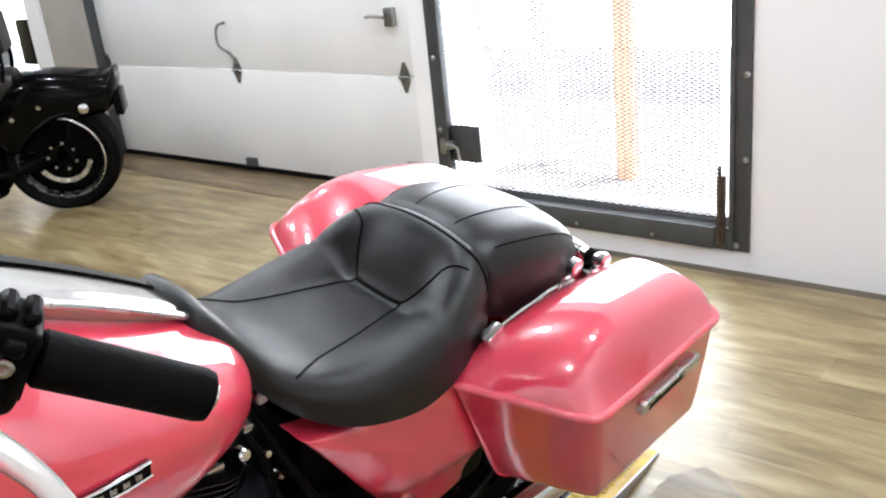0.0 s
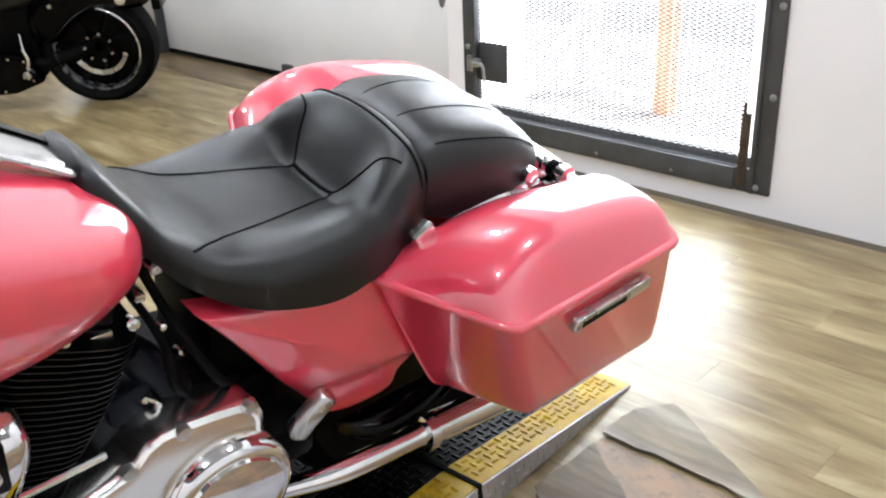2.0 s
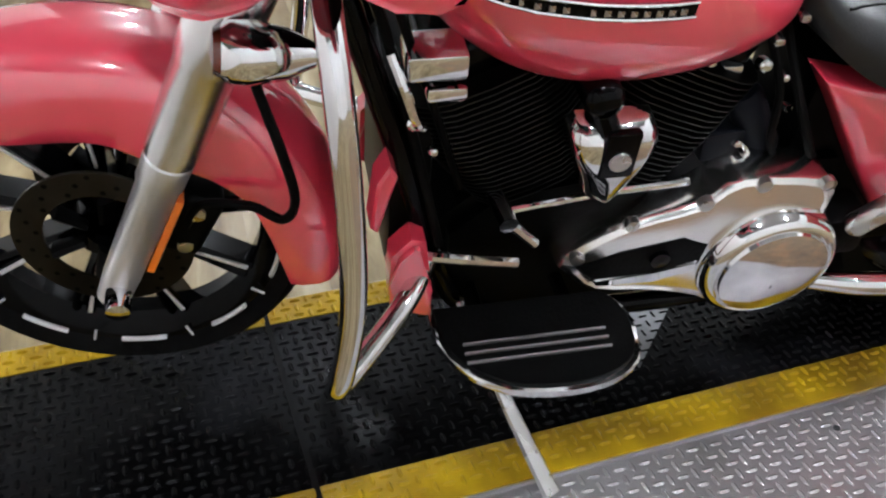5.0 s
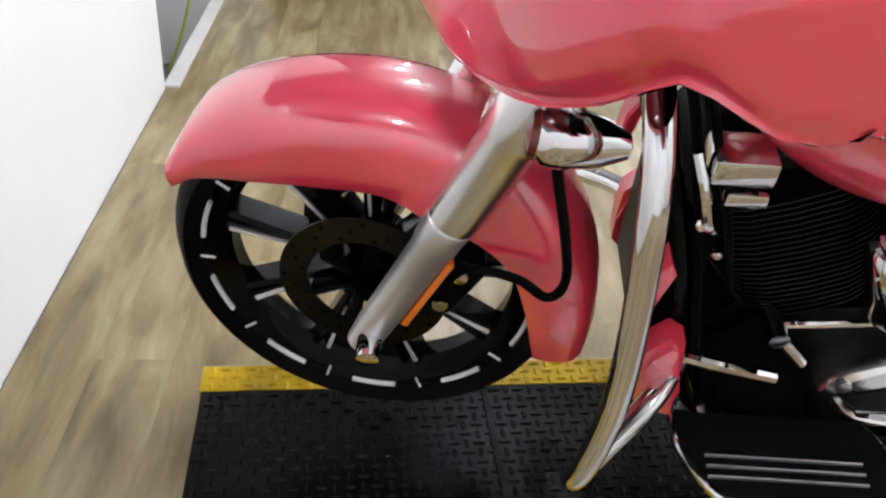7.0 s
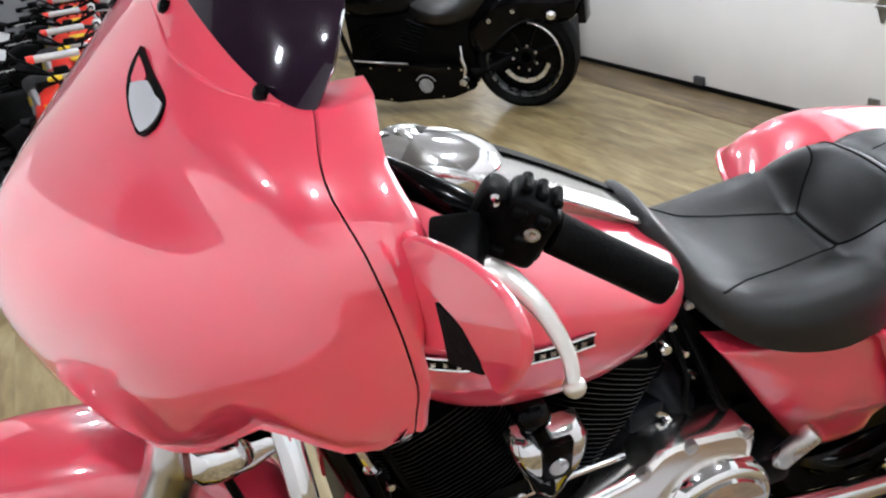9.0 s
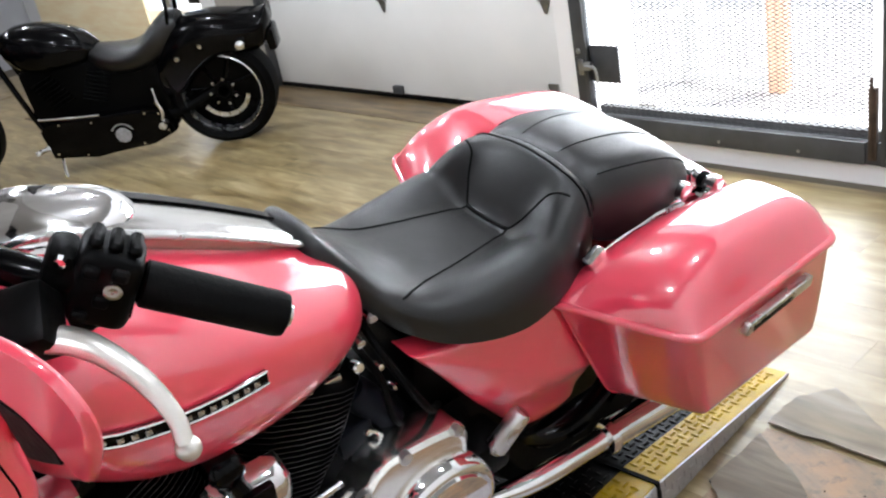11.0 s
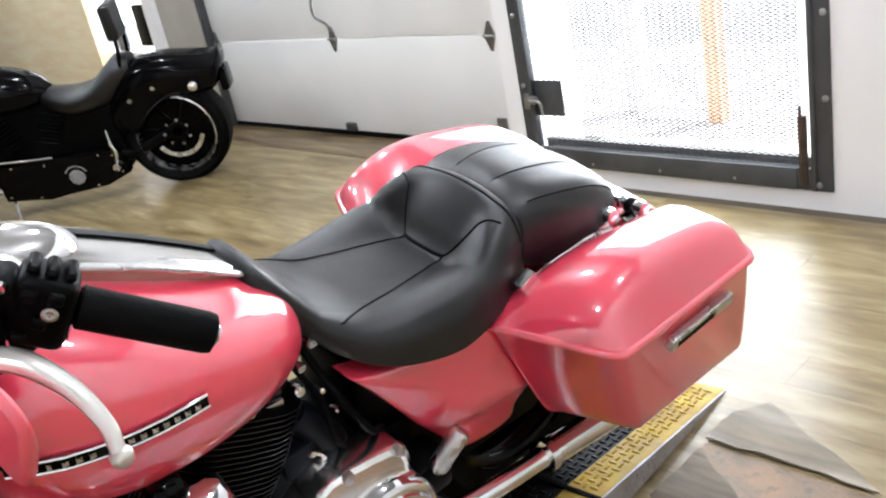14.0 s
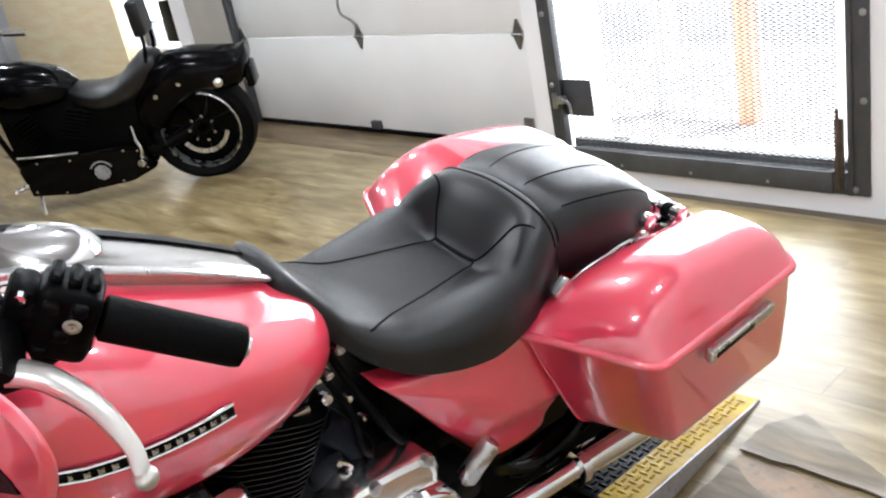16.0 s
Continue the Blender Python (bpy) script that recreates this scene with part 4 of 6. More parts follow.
for s in (1, -1):
    bm = bm_new(); lathe(bm, [(0, 0.082), (0, 0.124), (s * 0.005, 0.124), (s * 0.005, 0.082), (0, 0.082)], (s * 0.062, FA[0], FA[1]), (1, 0, 0), 48, caps=False)
    d = part("brake_disc", bm, mat("worn_disc_steel", (0.035, 0.030, 0.022), 0.42, 0.9, var=0.35, vscale=18), fw, "drilled steel brake disc")
    for k in range(6):
        a = 2 * math.pi * k / 6 + 0.3
        bm = bm_new(); c0 = Vector((s * 0.060, FA[0] + 0.054 * math.cos(a), FA[1] + 0.054 * math.sin(a))); tube(bm, [(s * 0.056, FA[0] + 0.03 * math.cos(a), FA[1] + 0.03 * math.sin(a)), (s * 0.064, FA[0] + 0.078 * math.cos(a), FA[1] + 0.078 * math.sin(a))], [0.013, 0.017], 8, flat=0.5); part("carrier", bm, BLACKM, d)
    if s > 0:
        for k in range(36):
            a = 2 * math.pi * k / 36; rr = 0.116 - 0.013 * (k % 3)
            bm = bm_new(); lathe(bm, [(0, 0.0001), (0, 0.0042)], (0.0676, FA[0] + rr * math.cos(a), FA[1] + rr * math.sin(a)), (1, 0, 0), 6); part("drill_hole", bm, BLACKM, d)

# fork
F0, F1 = Vector((0.122, 0.024, 0.376)), Vector((0.122, 0.206, 0.780))
ax = (F1 - F0).normalized()
for s in (1, -1):
    m_ = Vector((s, 1, 1))
    def at(d):
        p = F0 + ax * d; return Vector((s * p.x, p.y, p.z))
    bm = bm_new(); lathe(bm, [(-0.035, 0.012), (-0.03, 0.023), (0.02, 0.026), (0.20, 0.028), (0.205, 0.031), (0.245, 0.032), (0.25, 0.028), (0.27, 0.028)], at(0), ax, 24); leg = part("fork_slider", bm, FORKS, bike, "satin aluminium fork slider")
    bm = bm_new(); lathe(bm, [(0.25, 0.033), (0.27, 0.035), (0.40, 0.039), (0.405, 0.042), (0.44, 0.043), (0.50, 0.044), (0.62, 0.044), (0.62, 0.03)], at(0), ax, 24); part("fork_cover", bm, mat("silver_fork_cover", (0.86, 0.86, 0.86), 0.24, 1.0, 0.0, var=0.06), leg, "silver upper fork cover")
    bm = bm_new(); lathe(bm, [(-0.03, 0.008), (-0.028, 0.016), (-0.012, 0.018), (0.0, 0.018), (0.06, 0.014)], (s * 0.15, F0.y, F0.z), (-s, 0, 0), 16) ; part("axle_nut", bm, CHROME, leg)
    # reflector on the trailing side of the slider
    bm = bm_new(); nrm = Vector((0, ax.z, -ax.y)); p0, p1 = at(0.045) + nrm * 0.026, at(0.185) + nrm * 0.026
    u = Vector((s * 0.013, 0, 0))
    vs = [p0 - u + Vector((0, 0, 0)), p0 + u, p1 + u, p1 - u]
    loft(bm, [[v + nrm * 0.0 for v in vs], [v + nrm * 0.010 for v in vs]]); part("reflector", bm, AMBER, leg, "amber reflector")
    # caliper behind the slider
    bm = bm_new(); cpos = Vector((s * 0.068, FA[0] + 0.115, FA[1] + 0.045)); box(bm, -0.032, 0.032, -0.03, 0.03, -0.055, 0.055, 0.012, 3, Matrix.Translation(cpos) @ Euler((radians(-28), 0, 0)).to_matrix().to_4x4()); part("brake_caliper", bm, BLACKM, leg, "black brake caliper")
    for q in (-0.03, 0.03):
        bm = bm_new(); lathe(bm, [(0, 0.011), (s * 0.006, 0.011), (s * 0.007, 0.0001)], cpos + Vector((s * 0.032, q * 0.4, q)), (1, 0, 0), 12); part("caliper_bolt", bm, SATIN, leg)
    # turn signal
    bm = bm_new(); lathe(bm, [(0, 0.028), (0.01, 0.035), (0.03, 0.036), (0.07, 0.028), (0.10, 0.014), (0.105, 0.0001)], (s * 0.175, 0.205, 0.79), (0.0, 1, -0.12), 20); ts = part("turn_signal", bm, CHROME, bike, "chrome bullet turn signal")
    bm = bm_new(); lathe(bm, [(-0.012, 0.0001), (-0.008, 0.024), (0.004, 0.030)], (s * 0.175, 0.205, 0.79), (0.0, 1, -0.12), 20); part("lens", bm, mat("smoked_lens", (0.12, 0.02, 0.01), 0.15, 0, 0.8), ts)
    bm = bm_new(); tube(bm, [(s * 0.12, 0.19, 0.77), (s * 0.175, 0.235, 0.785)], 0.014, 10); part("signal_arm", bm, CHROME, ts)

# front fender
top_l = [(-0.246, 0.592), (-0.216, 0.636), (-0.145, 0.680), (-0.045, 0.708), (0.05, 0.712), (0.14, 0.694), (0.225, 0.648), (0.290, 0.580), (0.335, 0.49), (0.352, 0.40), (0.350, 0.335)]
low_l = [(-0.240, 0.552), (-0.20, 0.572), (-0.125, 0.580), (-0.05, 0.586), (0.045, 0.588), (0.11, 0.556), (0.175, 0.530), (0.222, 0.488), (0.246, 0.43), (0.260, 0.375), (0.272, 0.325)]
bm = bm_new(); rings = []
for (ty, tz), (ly, lz) in zip([p.to_tuple() for p in spline([(a, b, 0) for a, b in top_l], 5)] and [(p.x, p.y) for p in spline([(a, b, 0) for a, b in top_l], 5)], [(p.x, p.y) for p in spline([(a, b, 0) for a, b in low_l], 5)]):
    T, B = Vector((0, ty, tz)), Vector((0, ly, lz))
    sec = [(0.086, 0.0), (0.090, 0.25), (0.090, 0.55), (0.084, 0.74), (0.068, 0.88), (0.042, 0.965), (0.0, 1.0)]
    left = [B.lerp(T, f) + Vector((x, 0, 0)) for x, f in sec]
    rings.append(left + [Vector((-p.x, p.y, p.z)) for p in reversed(left[:-1])])
inner = [[Vector((p.x * 0.955, p.y, p.z - 0.004)) for p in r] for r in rings]
loft(bm, [a + list(reversed(b)) for a, b in zip(rings, inner)])
ff = part("front_fender", bm, PINK, bike, "deep glossy pink front fender")
# the wheel is steered a little to the right
steer = Matrix.Translation((0, FA[0], FA[1])) @ Matrix.Rotation(radians(-8), 4, Vector((0, 0.4, 0.92))) @ Matrix.Translation((0, -FA[0], -FA[1]))
fw.matrix_basis = steer; ff.matrix_basis = steer

# fairing shell: rows of height, depth, half width, rim depth, rim height, curve
FROWS = [(0.78, 0.10, 0.426, 0.408, 1.005, 0.62), (0.85, 0.062, 0.43, 0.411, 1.02, 0.62), (0.92, 0.04, 0.43, 0.412, 1.045, 0.63), (0.98, 0.036, 0.429, 0.41, 1.075, 0.65), (1.04, 0.05, 0.427, 0.406, 1.10, 0.69), (1.09, 0.085, 0.42, 0.399, 1.135, 0.74), (1.17, 0.168, 0.402, 0.384, 1.19, 0.8), (1.25, 0.245, 0.358, 0.368, 1.235, 0.85), (1.31, 0.30, 0.288, 0.38, 1.262, 0.9)]
# lower edge: width, depth, height
CHIN = interp([(0, 0.125, 0.78), (0.08, 0.138, 0.80), (0.15, 0.158, 0.828), (0.19, 0.172, 0.846), (0.23, 0.193, 0.866), (0.277, 0.222, 0.902), (0.315, 0.25, 0.938), (0.345, 0.277, 0.983), (0.37, 0.30, 0.994), (0.395, 0.332, 0.989), (0.412, 0.360, 0.985), (0.424, 0.390, 0.994), (0.429, 0.405, 1.022)], 4)


def fairing_rings(off=0.0, lo=-1.0, hi=1.0, m=32):
    def line(fn):
        return [fn(lo + (hi - lo) * k / m) for k in range(m + 1)]
    def chin(u):
        x = (0.428 - off) * math.sin(u * math.pi / 2)
        xs = [c_[0] for c_ in CHIN]
        return (x, float(np.interp(abs(x), xs, [c_[1] for c_ in CHIN])), float(np.interp(abs(x), xs, [c_[2] for c_ in CHIN])))
    out = [line(chin)]
    for zc, yc, w, yr, zr, p in interp(FROWS, 4):
        def at(u):
            a = u * math.pi / 2; sn, cs = math.sin(a), math.cos(a)
            low = float(np.interp(abs(w * sn), [c_[0] for c_ in CHIN], [c_[2] for c_ in CHIN]))
            # a shallow sweep under the screen
            dent = 0.010 * math.exp(-((abs(u) - 0.50) / 0.25) ** 2 - ((zc - 1.19) / 0.05) ** 2)
            return ((w - off) * sn - 0.5 * dent * sn, yc + off + (yr - yc - off) * (1 - cs) ** p + dent, max(zc + (zr - zc) * sn * sn, low + 0.004 + 0.25 * (zc - 0.78)))
        out.append(line(at))
    mid = [tuple((0.45 * a + 0.55 * b_) for a, b_ in zip(p, q)) for p, q in zip(out[0], out[1])]
    mid = [(x, y - 0.004, z - 0.003) for x, y, z in mid]
    return [out[0], mid] + out[1:]


bm = bm_new(); A_, B_ = fairing_rings(), fairing_rings(0.010)
loft(bm, [a + list(reversed(b)) for a, b in zip(A_, B_)], True, False)
for k in (0, -1):
    loft(bm, [A_[k], B_[k]], False)
bmesh.ops.remove_doubles(bm, verts=bm.verts, dist=0.00001); bmesh.ops.recalc_face_normals(bm, faces=bm.faces)
fairing = part("fairing", bm, PINK, bike, "glossy pink batwing fairing", 50)
# rim of the inner fairing, behind a dark joint
for s in (1, -1):
    edge = [r[-1] if s > 0 else r[0] for r in A_[2:]]
    bm = bm_new(); loft(bm, [[(x - s * 0.006, y + 0.0003, z), (x - s * 0.006, y + 0.002, z), (x - s * 0.05, y + 0.002, z), (x - s * 0.05, y + 0.0003, z)] for x, y, z in edge]); part("joint_seal", bm, RUBBER, fairing)
    rim = []
    for x, y, z in edge:
        k = min(1.0, max(0.0, (z - 1.08) / 0.12)); d = 0.016 + 0.040 * k * k * (3 - 2 * k)
        rim.append([(x, y + 0.002, z), (x + s * 0.001, y + 0.006, z), (x + s * 0.001, y + d * 0.5, z), (x - s * 0.004, y + d * 0.85, z), (x - s * 0.012, y + d, z), (x - s * 0.05, y + d + 0.002, z), (x - s * 0.05, y + 0.002, z)])
    bm = bm_new(); loft(bm, rim); part("inner_rim", bm, PINK, fairing, "pink rim of the inner fairing", 60)
bm = bm_new(); B2 = fairing_rings(0.03)
loft(bm, [[(x, 0.395 - 0.02 * (abs(x) / 0.4), z) for x, y, z in r[2:-2]] for r in B2[2:]], False)
part("inner_fairing", bm, BLACKM, fairing, "black inner fairing with gauges")
# raised bead below the screen
half = [(0.0821, 0.2816, 1.2815), (0.1413, 0.2841, 1.2715), (0.2118, 0.3062, 1.2694), (0.252, 0.332, 1.2672), (0.2748, 0.3576, 1.2657)]
bm = bm_new(); tube(bm, [(-x, y, z) for x, y, z in reversed(half)] + [(0, 0.2805, 1.2850)] + half, 0.0024, 8, 3); part("cowl_bead", bm, PINK, fairing)
# windscreen
bm = bm_new(); rings = []
for dz, dy, k in ((-0.012, -0.004, 1.0), (0.03, 0.022, 0.97), (0.065, 0.042, 0.86), (0.095, 0.058, 0.62), (0.105, 0.064, 0.4)):
    rings.append([(x * k, y + dy, z + dz) for x, y, z in fairing_rings()[-1]])
inner = [[(x * 0.98, y + 0.004, z) for x, y, z in r] for r in rings]
loft(bm, [a + list(reversed(b)) for a, b in zip(rings, inner)])
part("windscreen", bm, TINT, fairing, "low dark tinted windscreen")
# headlight
bm = bm_new(); lathe(bm, [(0.05, 0.085), (-0.02, 0.09), (-0.03, 0.085), (-0.022, 0.075), (-0.035, 0.0001)], (0, 0.108, 0.935), (0, 1, 0), 28); part("headlight", bm, CHROME, fairing, "round chrome headlight")
# handlebar with grips
for s in (1, -1):
    bm = bm_new(); tube(bm, [(0, 0.42, 1.08), (s * 0.14, 0.41, 1.13), (s * 0.25, 0.42, 1.185), (s * 0.335, 0.465, 1.19), (s * 0.385, 0.52, 1.165), (s * 0.40, 0.54, 1.155)], 0.0145, 12); hb = part("handlebar", bm, BLACKG, bike, "gloss black handlebar")
    g0, g1 = Vector((s * 0.395, 0.54, 1.172)), Vector((s * 0.452, 0.645, 1.113))
    d = (g1 - g0).normalized()
    bm = bm_new(); lathe(bm, [(0.01, 0.017), (0.012, 0.0188), (0.118, 0.0188), (0.124, 0.0175), (0.126, 0.013), (0.130, 0.0001)], g0, d, 20); part("grip", bm, RUBBER, hb, "black rubber grip")
    bm = bm_new(); lathe(bm, [(0.126, 0.010), (0.129, 0.009), (0.129, 0.0001)], g0, d, 12); part("grip_end", bm, CHROME, hb)
    turn = Matrix.Translation(g0 - d * 0.016) @ d.to_track_quat('Y', 'Z').to_matrix().to_4x4()
    bm = bm_new(); box(bm, -0.022, 0.024, -0.024, 0.024, -0.036, 0.030, 0.010, 3, turn); sw = part("switch_housing", bm, BLACKM, hb, "black switch housing with buttons")
    bm = bm_new(); box(bm, -0.018, 0.020, -0.045, -0.022, -0.026, 0.022, 0.008, 2, turn); part("clamp", bm, BLACKM, sw)
    for bu, bv in ((-0.034, 0.024), (-0.034, -0.028)):
        bm = bm_new(); lathe(bm, [(0, 0.005), (0.006, 0.0045), (0.0065, 0.0001)], turn @ Vector((s * 0.018, bu, bv * 0.7)), turn.to_3x3() @ Vector((s, 0, 0)), 8); part("clamp_bolt", bm, CHROME, sw)
    for bu in (-0.014, 0.0, 0.014):
        bm = bm_new(); box(bm, -0.014, 0.014, bu - 0.005, bu + 0.005, 0.028, 0.037, 0.003, 1, turn); part("rocker_switch", bm, BLACKM, sw)
    bm = bm_new(); lathe(bm, [(0, 0.011), (0.012, 0.012), (0.016, 0.009), (0.017, 0.0001)], turn @ Vector((0.0, -0.006, -0.034)), turn.to_3x3() @ Vector((s * 0.4, 0, -1)), 12); part("horn_button", bm, BLACKM, sw)
    bm = bm_new(); tube(bm, [g0 - d * 0.05, g0 - d * 0.03], 0.021, 14, 1); part("bar_collar", bm, BLACKM, hb)
    bm = bm_new(); tube(bm, [(s * 0.40, 0.455, 1.165), (s * 0.36, 0.43, 1.15), (s * 0.28, 0.42, 1.16), (s * 0.2, 0.42, 1.12)], 0.0055, 8); part("clutch_cable", bm, RUBBER, hb)
    for q, (bu, bv) in enumerate(((-0.012, 0.018), (0.008, 0.020), (0.0, -0.006), (-0.012, -0.024))):
        bm = bm_new(); box(bm, 0.022 * s, 0.030 * s, bu - 0.006, bu + 0.006, bv - 0.005, bv + 0.005, 0.002, 1, turn); part("button", bm, RUBBER, sw)
    bm = bm_new(); lathe(bm, [(0, 0.0075), (s * 0.004, 0.007), (s * 0.0045, 0.004), (s * 0.003, 0.0001)], turn @ Vector((s * 0.024, 0.006, 0.006)), turn.to_3x3() @ Vector((1, 0, 0)), 14); part("switch_ring", bm, CONSOLE, sw)
    bm = bm_new(); box(bm, -0.024, 0.026, -0.022, 0.022, -0.018, 0.020, 0.006, 2, Matrix.Translation(Vector((s * 0.405, 0.462, 1.178))) @ Euler((0.25, 0.5 * s, -0.4 * s)).to_matrix().to_4x4()); part("lever_perch", bm, BLACKM, hb)
    bm = bm_new(); tube(bm, [(s * 0.415, 0.462, 1.172), (s * 0.44, 0.488, 1.166), (s * 0.468, 0.508, 1.145), (s * 0.492, 0.518, 1.120), (s * 0.506, 0.517, 1.106), (s * 0.510, 0.516, 1.102)], [0.0135, 0.012, 0.0095, 0.008, 0.0075, 0.007], 12, flat=0.65); bmesh.ops.create_uvsphere(bm, u_segments=12, v_segments=8, radius=0.0098, matrix=Matrix.Translation((s * 0.508, 0.518, 1.096))); part("lever", bm, LEVER, hb, "satin clutch lever with ball end")

# engine
bm = bm_new(); slab(bm, [(0.47, 0.25), (0.47, 0.42), (0.55, 0.50), (0.70, 0.50), (0.86, 0.48), (1.10, 0.48), (1.14, 0.36), (1.08, 0.22), (0.60, 0.20)], -0.13, 0.13, 0.02, 2); engine = part("engine", bm, BLACKM, bike, "black V-twin engine cases")
base = Vector((0, 0.665, 0.36))
for ang in (-24, 24):
    d = Vector((0, math.sin(radians(ang)), math.cos(radians(ang)))); e = Vector((0, d.z, -d.y)); x = Vector((1, 0, 0))
    bm = bm_new(); rings = []
    def sq(h, r, rx):
        c0 = base + d * h
        return [c0 + e * r * sgn(math.cos(a), 0.6) + x * rx * sgn(math.sin(a), 0.6) for a in [2 * math.pi * k / 24 for k in range(24)]]
    loft(bm, [sq(0.10, 0.075, 0.10), sq(0.36, 0.075, 0.10)]); part("cylinder", bm, BLACKM, engine, "black finned cylinder")
    for k in range(22):
        h = 0.150 + 0.0098 * k; r = 0.098 + 0.0024 * min(k, 10)
        bm = bm_new(); loft(bm, [sq(h, r - 0.003, 0.139), sq(h + 0.001, r, 0.142), sq(h + 0.003, r, 0.142), sq(h + 0.004, r - 0.003, 0.139)]); part("fin", bm, BLACKM, engine)
        bm = bm_new(); loft(bm, [sq(h + 0.001, r + 0.0006, 0.1428), sq(h + 0.003, r + 0.0006, 0.1428)], True, False); part("fin_edge", bm, FINEDGE, engine)
    c0 = base + d * 0.385
    bm = bm_new(); box(bm, -0.115, 0.115, -0.07, 0.07, -0.03, 0.03, 0.018, 3, Matrix.Translation(c0) @ Euler((radians(-ang), 0, 0)).to_matrix().to_4x4()); part("rocker_box", bm, BLACKG, engine, "black rocker box")
# horn cover between the cylinders
bm = bm_new(); rings = []
for z, y0, y1, x0, x1 in interp([(0.520, 0.661, 0.700, 0.17, 0.194), (0.534, 0.653, 0.706, 0.165, 0.206), (0.57, 0.640, 0.716, 0.16, 0.215), (0.61, 0.622, 0.728, 0.16, 0.220), (0.645, 0.614, 0.732, 0.16, 0.214), (0.664, 0.624, 0.722, 0.165, 0.196)], 3):
    rings.append([(x0, y0, z), (x1 - 0.015, y0 + 0.004, z), (x1 - 0.003, y0 + 0.02, z), (x1, (y0 + y1) / 2, z), (x1 - 0.003, y1 - 0.02, z), (x1 - 0.015, y1 - 0.004, z), (x0, y1, z)])
loft(bm, rings); horn = part("horn_cover", bm, CHROME, bike, "chrome waterfall horn cover", 60)
bm = bm_new(); box(bm, 0.208, 0.2235, 0.650, 0.696, 0.594, 0.668, 0.005); part("centre_band", bm, BLACKG, horn)
bm = bm_new(); lathe(bm, [(0, 0.015), (0.003, 0.014), (0.003, 0.0001)], (0.225, 0.672, 0.625), (1, 0, 0), 16); part("medallion", bm, SATIN, horn)
bm = bm_new(); tube(bm, [(0.12, 0.648, 0.694), (0.19, 0.648, 0.698)], 0.026, 14); lathe(bm, [(0, 0.026), (0.010, 0.022), (0.016, 0.012), (0.017, 0.0001)], (0.19, 0.648, 0.698), (1, 0, 0), 14); tube(bm, [(0.195, 0.65, 0.68), (0.205, 0.66, 0.655)], 0.014, 8); part("horn_mount", bm, BLACKG, horn)
# primary cover with derby
prim = [(0.645, 0.375), (0.66, 0.41), (0.735, 0.455), (0.84, 0.485), (0.895, 0.528), (1.02, 0.515), (1.055, 0.485), (1.06, 0.44), (1.09, 0.37), (1.06, 0.27), (0.97, 0.225), (0.89, 0.27), (0.80, 0.30), (0.70, 0.32)]
bm = bm_new(); rings = []; P = [Vector((p.x, p.y)) for p in spline([(a, b, 0) for a, b in prim + prim[:1]], 3)][:-1]; pc = Vector((0.90, 0.385))
for f, xx in ((1.0, 0.12), (1.0, 0.172), (0.985, 0.182), (0.93, 0.188), (0.9, 0.184), (0.80, 0.187), (0.4, 0.19)):
    rings.append([(xx, pc.x + (p.x - pc.x) * f, pc.y + (p.y - pc.y) * f) for p in P])
loft(bm, rings); primary = part("primary_cover", bm, mat("polished_alloy", (0.93, 0.92, 0.90), 0.2, 1.0, 0.0, var=0.04, vscale=20), bike, "polished chrome primary cover")
bm = bm_new(); lathe(bm, [(0.0, 0.112), (0.022, 0.108), (0.030, 0.100), (0.032, 0.094), (0.028, 0.090), (0.036, 0.086), (0.044, 0.06), (0.047, 0.0001)], (0.185, 0.985, 0.352), (1, 0, 0), 48); part("derby_cover", bm, CHROME, primary, "round domed derby cover")
for y, z in ((0.74, 0.462), (0.845, 0.49), (0.925, 0.518), (1.03, 0.508), (0.67, 0.40)):
    bm = bm_new(); lathe(bm, [(0, 0.012), (0.012, 0.011), (0.014, 0.0001)], (0.18, y, z), (1, 0, 0), 12); part("cover_bolt", bm, SATIN, primary)
# Slightly raised black panel draws the dark band of the cover front
bm = bm_new(); slab(bm, [(0.672, 0.378), (0.735, 0.405), (0.83, 0.425), (0.875, 0.405), (0.872, 0.36), (0.80, 0.335), (0.715, 0.338)], 0.18, 0.1905, 0.002, 1); part("black_panel", bm, BLACKM, primary, "black panel on the front of the cover")
bm = bm_new(); slab(bm, [(0.70, 0.352), (0.80, 0.352), (0.865, 0.372), (0.862, 0.350), (0.80, 0.332), (0.71, 0.336)], 0.186, 0.196, 0.003, 2); part("inspection_bar", bm, CHROME, primary)
bm = bm_new(); lathe(bm, [(0, 0.016), (0.008, 0.015), (0.010, 0.0001)], (0.190, 0.80, 0.385), (1, 0, 0), 16); part("cover_bolt", bm, BLACKG, primary)
bm = bm_new(); tube(bm, [(0.165, 0.55, 0.49), (0.16, 0.70, 0.505), (0.15, 0.83, 0.50)], 0.0055, 8, 1); part("shift_rod", bm, CHROME, bike, "chrome shift rod")
bm = bm_new(); tube(bm, [(0.13, 0.55, 0.49), (0.19, 0.555, 0.488)], 0.014, 10); tube(bm, [(0.18, 0.553, 0.488), (0.185, 0.60, 0.44)], 0.008, 8); part("shift_linkage", bm, CHROME, bike)

